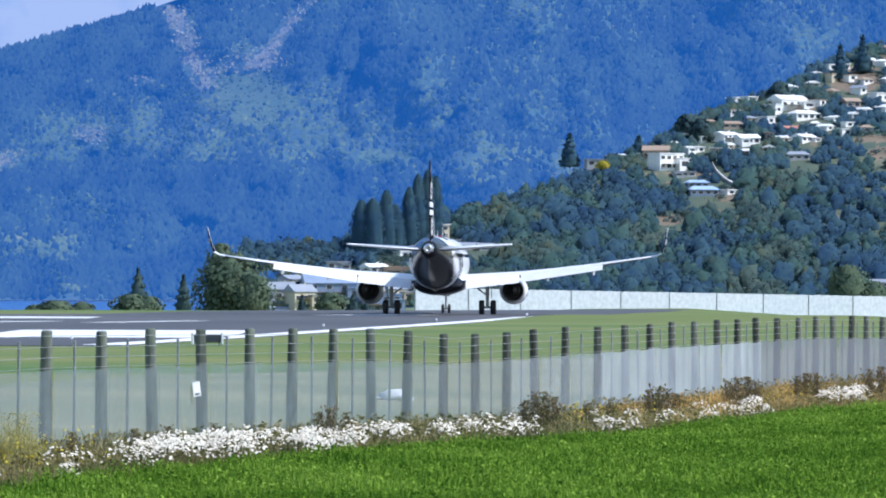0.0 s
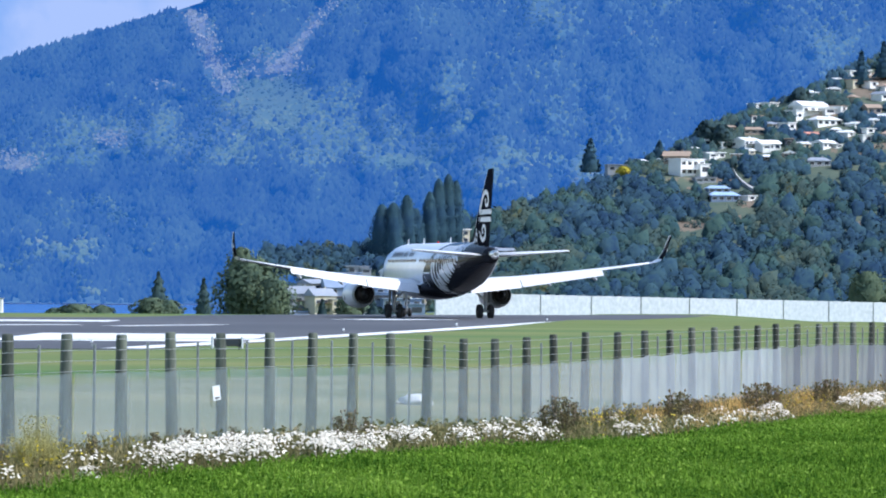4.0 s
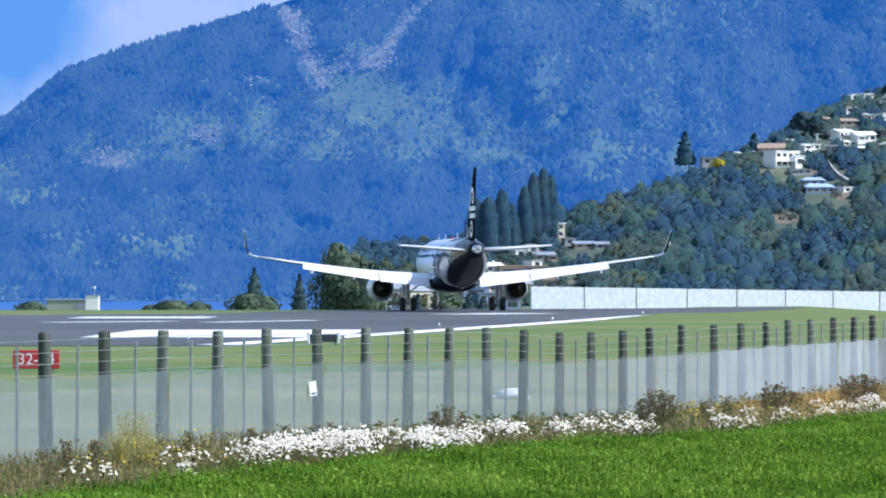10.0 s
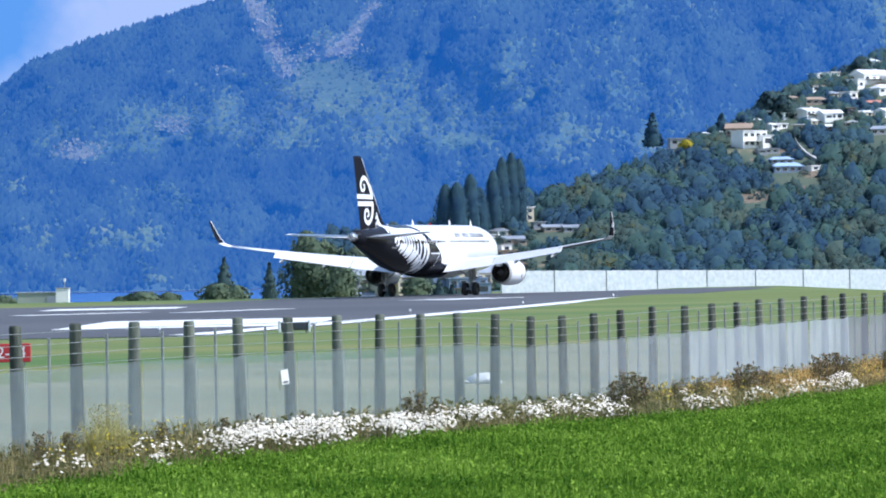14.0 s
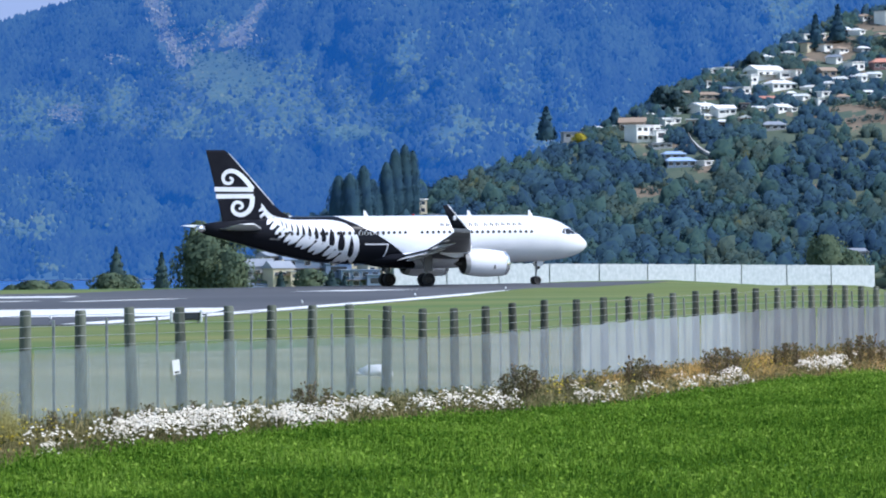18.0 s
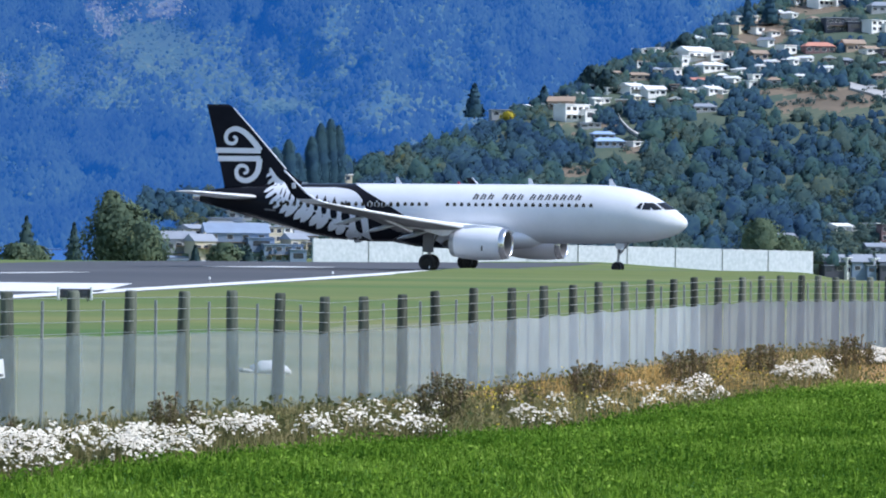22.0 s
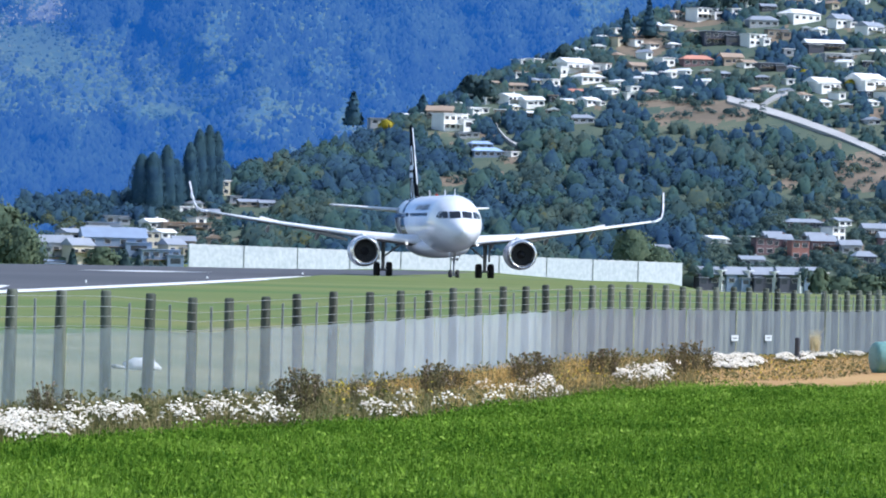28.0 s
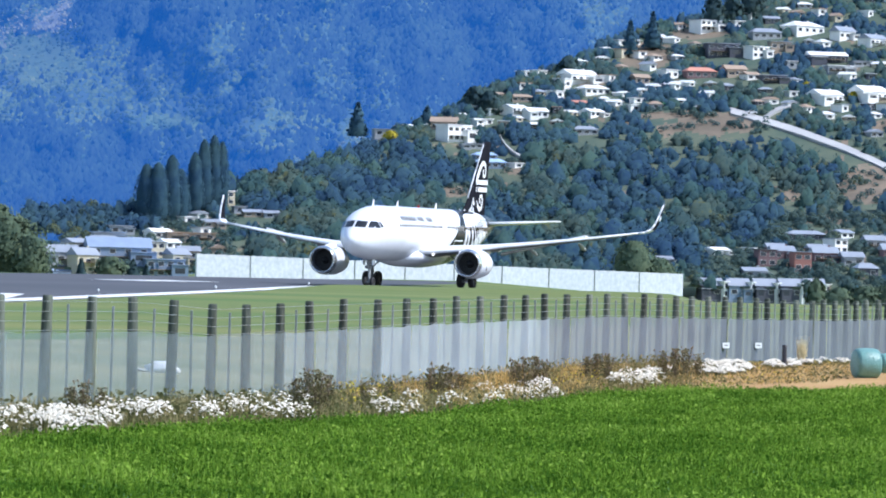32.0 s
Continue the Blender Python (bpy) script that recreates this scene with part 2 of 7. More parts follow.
flat_poly("runway", [(-120, 182), *EDGE[:6], (7.8, 324), (27, 323), (31, 335), (29, 357), (14, 357), *EDGE[6:], (19, 424), (9, 412), (-1, 404), (-13, 398), (-21, 384), (-27, 352), (-40, 343), (-130, 340)], 0.03, m_asphalt, "grey asphalt runway and turning pad", "runway", 0.25)


def stripe(pts, wide, name="runway_marking", label="white painted line on the asphalt"):
    bm = bmesh.new()
    rows = []
    for i, (x, y) in enumerate(pts):
        a, b = Vector(pts[max(i - 1, 0)]), Vector(pts[min(i + 1, len(pts) - 1)])
        n = (b - a).normalized()
        n = Vector((n.y, -n.x)) * wide / 2
        rows.append((bm.verts.new((x + n.x, y + n.y, 0.036)), bm.verts.new((x - n.x, y - n.y, 0.036))))
    for a, b in zip(rows, rows[1:]):
        bm.faces.new((a[0], b[0], b[1], a[1]))
    out = bmesh.ops.extrude_face_region(bm, geom=bm.faces[:])
    bmesh.ops.translate(bm, vec=(0, 0, 0.008), verts=[v for v in out["geom"] if isinstance(v, bmesh.types.BMVert)])
    return tagged(part(name, bm, m_paint), label, "marking", "runway markings", kind="structure")


stripe([(x - 0.8, y + 1.5) for x, y in (*EDGE[1:6], (9.2, 341))], 1.8)
stripe([(-22.5, 227), (-17, 227), (-10.2, 227)], 30, label="broad white painted bar on the asphalt")
stripe([(-34, 318), (-24.5, 318)], 12)
stripe([(-32, 283), (-25, 290)], 2.0)
stripe([(-22, 283), (-16, 296)], 1.5)
stripe([(-8, 344), (-2.3, 352)], 5)
stripe([(-60, 262), (-34, 262)], 6)

# lake and the far shore
flat_poly("water", [(-1700, 1250), (-120, 1250), (60, 2900), (-1700, 2900)], -11.25, m_water, "blue lake at the foot of the mountain", "lake", 0.5)

# ---- the concrete wall behind the pad ----
wall = tagged(new("wall_1"), "pale grey concrete blast wall with upright joints", "wall", kind="structure")
WA, WB = Vector((-2.6, 418, 2.0)), Vector((46.9, 468, 1.12))
for i in range(10):
    a, b = WA.lerp(WB, i / 10), WA.lerp(WB, (i + 1) / 10)
    way = b - a
    flatw = Vector((way.x, way.y, 0)).normalized()
    side = Vector((-flatw.y, flatw.x, 0)) * 0.09
    bm = bmesh.new()
    n = 14
    ring = []
    for k in range(n + 1):
        p = a.lerp(b, 0.004 + 0.992 * k / n)
        top = p.z + 0.02 * math.sin(k * 2.1 + i)
        ring.append([(p.x + side.x, p.y + side.y, -3.0), (p.x + side.x, p.y + side.y, top), (p.x - side.x, p.y - side.y, top), (p.x - side.x, p.y - side.y, -3.0)])
    part("wall_panel", loft(ring), m_wall, wall)
    if i:
        part("joint_post", boxed(a.x - side.x, a.y - side.y, a.z / 2 - 1.2, 0.07, 0.2, a.z + 2.44, 0.0), m_steel, wall)

# ---- the fence ----
POSTS = (-545, -440, -335, -230, -125, -20, 80, 180, 270, 357, 443, 515, 587, 657, 720, 784, 843, 897, 947, 1000, 1057, 1107, 1152, 1190,
         1230, 1269, 1304, 1339, 1375, 1412, 1443, 1476, 1505, 1533, 1562, 1590, 1618, 1646, 1671, 1698, 1720, 1747, 1771, 1794, 1815,
         1836, 1856, 1873, 1892, 1910, 1927, 1944, 1960, 1976)


def fence_at(bearing):
    """Where the fence crosses a bearing."""
    ys = np.linspace(45, 255, 2000)
    k = int(np.argmin(np.abs((bearing - 784) / F * ys - fence_x(ys))))
    return float(fence_x(ys[k])), float(ys[k])


fence = tagged(new("fence"), "timber post and wire airfield fence hung with grey shade cloth", "fence")
spots = [fence_at(b) for b in POSTS]


# ---- the airliner: nose to +x, its origin on the ground between the main wheels ----
NOSE = 17.71


def two_tone(name):
    """White in front, black behind a slanting line on the rear fuselage."""
    m = mat(name, (0.785, 0.8, 0.85), (0.73, 0.75, 0.8), 0.6, 6, 0.2)
    nt = m.node_tree
    bsdf = nt.nodes["Principled BSDF"]
    col = bsdf.inputs["Base Color"].links[0].from_socket
    co, sep = nt.nodes.new("ShaderNodeTexCoord"), nt.nodes.new("ShaderNodeSeparateXYZ")
    nt.links.new(co.outputs["Object"], sep.inputs[0])

    def calc(op, a, b, c=0.0):
        n = nt.nodes.new("ShaderNodeMath")
        n.operation = op
        for k, v in enumerate((a, b, c)):
            if isinstance(v, (int, float)):
                n.inputs[k].default_value = v
            else:
                nt.links.new(v, n.inputs[k])
        return n.outputs[0]
    z = calc("ADD", sep.outputs["Z"], -1.8)
    bend = calc("MULTIPLY_ADD", calc("MULTIPLY", z, z), 0.14, calc("MULTIPLY_ADD", z, 1.05, 17.6))
    behind = calc("GREATER_THAN", calc("SUBTRACT", NOSE, sep.outputs["X"]), bend)
    mix = nt.nodes.new("ShaderNodeMixRGB")
    mix.inputs[2].default_value = (0.014, 0.015, 0.02, 1)
    gloss = calc("MULTIPLY_ADD", behind, -0.44, 0.5)
    nt.links.new(gloss, bsdf.inputs["Specular IOR Level"])
    nt.links.new(behind, mix.inputs[0])
    nt.links.new(col, mix.inputs[1])
    nt.links.new(mix.outputs[0], bsdf.inputs["Base Color"])
    return m


m_livery = two_tone("white_and_black_paint")
m_white = mat("white_aircraft_paint", (0.785, 0.8, 0.85), (0.73, 0.75, 0.8), 0.8, 8, 0.3)
m_black = mat("black_aircraft_paint", (0.014, 0.015, 0.02), (0.018, 0.019, 0.025), 1, 10, 0.4, spec=0.0)
m_wing = mat("pale_grey_wing_paint", (0.80, 0.80, 0.80), (0.72, 0.73, 0.74), 0.7, 6, 0.35)
# dark grey that puts the shade under the wing into the paint; also for trim
m_under = mat("underside_shade_and_trim_grey", (0.2, 0.2, 0.205), (0.15, 0.15, 0.155), 0.7, 6, 0.5, spec=0.2)
m_alu = mat("bare_aluminium", (0.75, 0.75, 0.75), (0.65, 0.65, 0.66), 2, 20, 0.25, 0.9)
m_burnt = mat("burnt_exhaust_metal", (0.05, 0.045, 0.04), (0.025, 0.025, 0.025), 2, 20, 0.5, 0.6)
m_metal = mat("dark_engine_metal", (0.16, 0.15, 0.14), (0.09, 0.09, 0.09), 2, 20, 0.4, 0.8)
m_dark = mat("dark_interior", (0.01, 0.01, 0.011), (0.015, 0.015, 0.016), 2, 20, 0.6)
m_glass = mat("dark_cabin_glass", (0.015, 0.017, 0.02), (0.02, 0.022, 0.026), 2, 20, 0.08)
m_tyre = mat("black_tyre_rubber", (0.018, 0.018, 0.02), (0.028, 0.028, 0.03), 3, 30, 0.8)
m_strut = mat("grey_strut_paint", (0.45, 0.46, 0.47), (0.3, 0.31, 0.32), 3, 30, 0.4)
m_grey = mat("grey_marking", (0.07, 0.07, 0.075), (0.09, 0.09, 0.09), 3, 30, 0.5)
m_lit = mat("landing_light_glow", (0.9, 0.9, 0.85), (0.9, 0.9, 0.85), glow=(1.0, 0.95, 0.85, 1.0))
m_red = mat("red_lens", (0.4, 0.02, 0.02), (0.35, 0.02, 0.02), rough=0.2)

plane = tagged(new("airliner"), "white twin-jet airliner with black tail and white fern marking", "airliner")

HULL = ((0, 3.48, 0.03, 0.03), (0.12, 3.48, 0.3, 0.3), (0.35, 3.49, 0.52, 0.52), (0.8, 3.53, 0.82, 0.83), (1.5, 3.64, 1.15, 1.18), (2.1, 3.75, 1.36, 1.42),
        (2.9, 3.88, 1.6, 1.68), (3.8, 3.97, 1.78, 1.86), (5.2, 4.03, 1.93, 2.01), (6.5, 4.05, 1.975, 2.07), (9, 4.05, 1.975, 2.07), (14, 4.05, 1.975, 2.07), (19, 4.05, 1.975, 2.07),
        (23.5, 4.05, 1.975, 2.07), (26, 4.12, 1.95, 2.0), (28, 4.26, 1.85, 1.84), (30, 4.46, 1.65, 1.6), (32, 4.67, 1.36, 1.29), (34, 4.88, 1.0, 0.97), (35.6, 5.01, 0.68, 0.68), (36.9, 5.09, 0.38, 0.4))


def hull(s):
    k = [h[0] for h in HULL]
    return tuple(float(np.interp(s, k, [h[i] for h in HULL])) for i in (1, 2, 3))


def hull_station(y, z):
    """How far aft of the nose the skin passes through y, z."""
    for k in range(400):
        st = 0.3 + k * 0.01
        zc, w, h = hull(st)
        if (y / w) ** 2 + ((z - zc) / h) ** 2 <= 1:
            return st
    return 4.3


def hull_ring(s, seg=56):
    zc, w, h = hull(s)
    return [(NOSE - s, w * math.cos(a), zc + h * math.sin(a)) for a in (2 * math.pi * i / seg for i in range(seg))]


part("fuselage", loft([hull_ring(h[0]) for h in HULL]), m_livery, plane, smooth=True)
part("tail_cone", loft([[(NOSE - s, r * math.cos(a), z + r * math.sin(a)) for a in (2 * math.pi * i / 20 for i in range(20))] for s, r, z in
                        ((36.85, 0.4, 5.09), (37.3, 0.3, 5.1), (37.5, 0.24, 5.1), (37.45, 0.15, 5.1), (37.0, 0.14, 5.1))]), m_alu, plane, "bare metal tail cone", True)
part("belly_fairing", loft([[(NOSE - s, w * math.cos(a), z + h * math.sin(a)) for a in (2 * math.pi * i / 28 for i in range(28))] for s, w, h, z in
                            ((10.6, 0.6, 0.3, 2.3), (11.6, 1.7, 0.7, 2.35), (13, 2.1, 0.85, 2.4), (17, 2.15, 0.9, 2.4), (20, 1.9, 0.75, 2.4), (21.8, 0.8, 0.35, 2.3))]), m_livery, plane, smooth=True)


def aerofoil(le, chord, thick, y, z, normal=(0, 0, 1), seg=11):
    """A ring of section points: le is the station of the leading edge."""
    up, low = [], []
    nv = Vector(normal)
    for i in range(seg):
        f = (1 - math.cos(math.pi * i / (seg - 1))) / 2
        t = 5 * thick * chord * (0.2969 * math.sqrt(f) - 0.126 * f - 0.3516 * f * f + 0.2843 * f ** 3 - 0.1015 * f ** 4)
        base = Vector((NOSE - le - chord * f, y, z))
        up.append(base + nv * (t * 1.15 + 0.004))
        low.append(base - nv * (t * 0.85 + 0.004))
    return up + low[-1:0:-1]


FLAPS = []


def wing_z(y):
    """Height of the wing, which bends up a little towards its tip."""
    return 2.66 + (y - 1.6) * 0.092 + 0.0023 * max(y - 1.6, 0) ** 2


for side in (1, -1):
    rings = [aerofoil(le, c, t, side * y, wing_z(y)) for y, le, c, t in
             ((1.2, 11.9, 7.1, 0.135), (2.4, 12.55, 6.4, 0.13), (6.4, 14.65, 4.3, 0.118), (9.0, 16.0, 3.6, 0.113), (11.5, 17.3, 2.9, 0.11), (14.2, 18.72, 2.2, 0.107), (16.7, 20.05, 1.55, 0.105))]
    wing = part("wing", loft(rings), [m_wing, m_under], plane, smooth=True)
    # downward faces take the shade grey
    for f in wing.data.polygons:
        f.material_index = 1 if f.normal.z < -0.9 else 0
    prof = ((16.7, 4.19, 20.05, 1.55, 0), (17.15, 4.28, 20.3, 1.48, 20), (17.5, 4.5, 20.75, 1.36, 48), (17.68, 4.9, 21.25, 1.16, 70), (17.82, 5.6, 21.95, 0.85, 79), (17.95, 6.4, 22.75, 0.5, 81))
    rings = [aerofoil(le, c, 0.09, side * y, z + wing_z(16.7) - 4.19, (0, -side * math.sin(radians(a)), math.cos(radians(a)))) for y, z, le, c, a in prof]
    shark = part("sharklet", loft(rings), [m_black, m_white], plane, "black upturned wingtip with a white foot", True)
    for f in shark.data.polygons:
        f.material_index = 1 if f.center.z < wing_z(16.7) + 0.3 else 0
    bm = bmesh.new()
    for (y0, z0, l0, *_), (y1, z1, l1, *_) in zip(prof, prof[1:]):
        tube(bm, (NOSE - l0 - 0.02, side * y0, z0 + wing_z(16.7) - 4.19), (NOSE - l1 - 0.02, side * y1, z1 + wing_z(16.7) - 4.19), 0.075, 0.06, 8)
    part("leading_edge", bm, m_white, shark, "white wingtip leading edge", True)
    part("emblem", boxed(NOSE - 22.1, side * 17.83, 5.35 + wing_z(16.7) - 4.19, 0.28, 0.16, 0.38, 0.03, Matrix.Rotation(radians(-9 * side), 4, "X")), m_white, shark, "white wingtip emblem")
    # flaps lowered behind the wing
    for y0, y1, s0, s1, c0, c1 in ((2.15, 6.35, 18.7, 18.72, 1.45, 1.3), (6.45, 12.9, 18.74, 20.3, 1.25, 0.9)):
        rings = []
        hinge = Vector((NOSE - (s0 + s1) / 2, side * (y0 + y1) / 2, wing_z((y0 + y1) / 2)))
        for k in range(2):
            y, s, c = (y0, s0, c0) if k == 0 else (y1, s1, c1)
            z = wing_z(y) - 0.02
            a = radians(27)
            rings.append([(NOSE - s, side * y, z + 0.02), (NOSE - s - 0.12, side * y, z + 0.1), (NOSE - s - c * math.cos(a), side * y, z - c * math.sin(a)),
                          (NOSE - s - c * 0.45 * math.cos(a), side * y, z - 0.12 - c * 0.45 * math.sin(a)), (NOSE - s - 0.05, side * y, z - 0.1)])
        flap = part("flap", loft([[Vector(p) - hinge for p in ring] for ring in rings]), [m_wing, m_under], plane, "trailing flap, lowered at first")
        # shade painted on the flap's lower faces too
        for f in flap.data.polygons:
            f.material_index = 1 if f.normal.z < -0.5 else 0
        FLAPS.append((flap, hinge))
    for y in (4.4, 8.6, 12.2):
        s = float(np.interp(y, (2, 6.4, 16.7), (18.8, 18.95, 21.6)))
        bm = turned([(0.0, 0.02), (-0.4, 0.11), (-1.1, 0.16), (-1.9, 0.13), (-2.45, 0.02)], 12)
        bmesh.ops.transform(bm, matrix=pose(NOSE - s + 1.3, side * y, wing_z(y) - 0.2, 0, -13, 0), verts=bm.verts)
        part("flap_fairing", bm, m_strut, plane, smooth=True)
    # engine
    ex, ez = NOSE - 11.15, 1.92
    bm = turned([(-0.9, 0.86), (-0.3, 0.84), (0.0, 0.9), (0.04, 0.95), (-0.02, 1.01), (-0.3, 1.07), (-1.2, 1.13), (-2.4, 1.12), (-3.3, 1.03), (-4.0, 0.87), (-4.05, 0.83), (-3.5, 0.8)], 40)
    bmesh.ops.translate(bm, vec=(ex, side * 5.75, ez), verts=bm.verts)
    engine = part("engine", bm, m_white, plane, "white engine nacelle", True)
    bm = turned([(-0.35, 0.84), (-0.1, 0.845), (0.02, 0.885), (0.06, 0.95), (0.0, 1.015), (-0.2, 1.06), (-0.35, 1.09)], 40)
    bmesh.ops.translate(bm, vec=(ex + 0.02, side * 5.75, ez), verts=bm.verts)
    part("intake_lip", bm, m_alu, engine, "polished metal intake lip", True)
    bm = turned([(-0.95, 0.83), (-0.4, 0.82), (-0.12, 0.825), (-0.02, 0.845)], 40)
    bmesh.ops.translate(bm, vec=(ex, side * 5.75, ez), verts=bm.verts)
    part("intake_duct", bm, m_under, engine, "grey intake duct", True)
    bm = turned([(-0.75, 0.86), (-0.85, 0.3), (-0.6, 0.22), (-0.35, 0.05), (-0.32, 0.0)], 28)
    bmesh.ops.translate(bm, vec=(ex, side * 5.75, ez), verts=bm.verts)
    part("fan", bm, m_tyre, engine, "dark fan with spinner")
    blade = None
    for i in range(22):
        if blade is None:
            blade = part("fan_blade", boxed(0, 0.57, 0, 0.1, 0.5, 0.13, 0.0), m_dark, engine)
        else:
            blade = new("fan_blade", blade.data)
            blade.parent = engine
        blade.matrix_basis = pose(ex - 0.76, side * 5.75, ez, 360 * i / 22, 0, 0)
    bm = turned([(-3.5, 0.62), (-4.0, 0.58), (-4.25, 0.46), (-4.2, 0.36), (-4.3, 0.3), (-4.6, 0.2), (-4.9, 0.04)], 28)
    bmesh.ops.translate(bm, vec=(ex, side * 5.75, ez), verts=bm.verts)
    part("exhaust", bm, m_burnt, engine, "dark metal exhaust cone", True)
    bm = turned([(-4.0, 0.84), (-3.9, 0.55)], 28)
    bmesh.ops.translate(bm, vec=(ex, side * 5.75, ez), verts=bm.verts)
    part("bypass_duct", bm, m_dark, engine)
    rings = [[(ex - 0.6, side * 5.68, ez + 1.0), (ex - 0.6, side * 5.82, ez + 1.0), (ex - 0.6, side * 5.8, ez + 1.12), (ex - 0.6, side * 5.7, ez + 1.12)],
             [(ex - 2.4, side * 5.6, ez + 0.8), (ex - 2.4, side * 5.9, ez + 0.8), (ex - 2.4, side * 5.88, ez + 1.32), (ex - 2.4, side * 5.62, ez + 1.32)],
             [(ex - 4.8, side * 5.6, ez + 0.5), (ex - 4.8, side * 5.9, ez + 0.5), (ex - 4.8, side * 5.88, ez + 1.2), (ex - 4.8, side * 5.62, ez + 1.2)],
             [(ex - 6.2, side * 5.72, ez + 0.85), (ex - 6.2, side * 5.78, ez + 0.85), (ex - 6.2, side * 5.78, ez + 1.05), (ex - 6.2, side * 5.72, ez + 1.05)]]
    part("pylon", loft(rings), m_white, plane)
    part("strake", boxed(ex - 0.9, side * 5.0, ez + 0.85, 0.9, 0.03, 0.22, 0.0, Matrix.Rotation(radians(45 * side), 4, "X")), m_white, engine)
    part("vent_mark", boxed(ex - 1.5, side * 6.84, ez - 0.3, 0.12, 0.06, 0.35, 0.0), m_grey, engine)
    bm = turned([(-3.7, 0.948), (-4.0, 0.88), (-4.07, 0.84)], 40)
    bmesh.ops.translate(bm, vec=(ex, side * 5.75, ez), verts=bm.verts)
    part("rear_cowl", bm, m_strut, engine, "grey metal rear cowl", True)
    # tailplane
    rings = [aerofoil(le, c, 0.1, side * y, z) for y, le, c, z in ((0.55, 31.6, 4.0, 5.02), (3.2, 33.1, 2.8, 5.2), (6.0, 34.7, 1.55, 5.4), (6.22, 35.0, 1.1, 5.42))]
    part("tailplane", loft(rings), m_wing, plane, smooth=True)
    # main leg
    leg = part("main_leg", tube(tube(tube(bmesh.new(), (0, side * 3.8, 0.5), (0.05, side * 3.8, 2.7), 0.13, 0.16), (0, side * 3.8, 1.5), (0.1, side * 2.5, 2.5), 0.07), (0, side * 3.4, 0.58), (0, side * 4.2, 0.58), 0.09), m_strut, plane)
    part("leg_door", boxed(0.05, side * 4.12, 2.0, 0.8, 0.05, 1.4, 0.0), m_under, leg)
    part("root_light", tube(bmesh.new(), (NOSE - 12.75, side * 2.6, 2.55), (NOSE - 12.6, side * 2.6, 2.53), 0.08), m_lit, plane, "lit landing light")

# fin
FIN = ((5.3, 27.6, 35.05, 0.02), (5.9, 28.3, 35.1, 0.035), (6.4, 29.4, 35.2, 0.045), (7.1, 30.25, 35.35, 0.052), (9.4, 32.4, 35.9, 0.055), (11.5, 34.4, 36.45, 0.05), (11.75, 34.8, 36.5, 0.035))


def fin_thick(s, z):
    k = [f[0] for f in FIN]
    le, te, t = (float(np.interp(z, k, [f[i] for f in FIN])) for i in (1, 2, 3))
    f = min(max((s - le) / (te - le), 0), 1)
    return 5 * t * (te - le) * (0.2969 * math.sqrt(f) - 0.126 * f - 0.3516 * f * f + 0.2843 * f ** 3 - 0.1015 * f ** 4) if 5.3 < z < 11.75 else 0.0


rings = []
for z, le, te, t in FIN:
    ring = aerofoil(le, te - le, t, 0, z, (0, 1, 0))
    rings.append(ring)
part("fin", loft(rings), m_black, plane, "black tail fin", True)
part("fin_edge", tube(tube(bmesh.new(), (NOSE - 30.25, 0, 7.1), (NOSE - 32.4, 0, 9.4), 0.055, 0.05, 8), (NOSE - 32.4, 0, 9.4), (NOSE - 34.4, 0, 11.5), 0.05, 0.04, 8), m_white, plane, "white fin leading edge", True)


# painted markings, laid on the skin
def skin(s, z):
    zc, w, h = hull(s)
    u = (z - zc) / h
    y = w * math.sqrt(1 - u * u) if abs(u) < 1 else 0.0
    return max(y, fin_thick(s, z))


def ribbon(bm, path, widths, side, lift=0.02):
    """A painted band along (station, height) points."""
    pts = [Vector(p) for p in path]
    rows = []
    for i, p in enumerate(pts):
        d = (pts[min(i + 1, len(pts) - 1)] - pts[max(i - 1, 0)]).normalized()
        nrm = Vector((-d.y, d.x))
        row = []
        for k in (-1, -0.33, 0.33, 1):
            q = p + nrm * widths[i] / 2 * k
            row.append(bm.verts.new((NOSE - q.x, side * (skin(q.x, q.y) + lift), q.y)))
        rows.append(row)
    for a, b in zip(rows, rows[1:]):
        for k in range(3):
            bm.faces.new((a[k], a[k + 1], b[k + 1], b[k]))


def smooth_path(pts, n):
    """A Catmull-Rom line through points."""
    p = [Vector(q) for q in pts]
    p = [2 * p[0] - p[1], *p, 2 * p[-1] - p[-2]]
    out = []
    for k in range(n + 1):
        f = k / n * (len(p) - 3)
        i = min(int(f), len(p) - 4)
        u = f - i
        a, b, c, d = p[i:i + 4]
        out.append(0.5 * (2 * b + (c - a) * u + (2 * a - 5 * b + 4 * c - d) * u * u + (3 * b - a - 3 * c + d) * u ** 3))
    return out


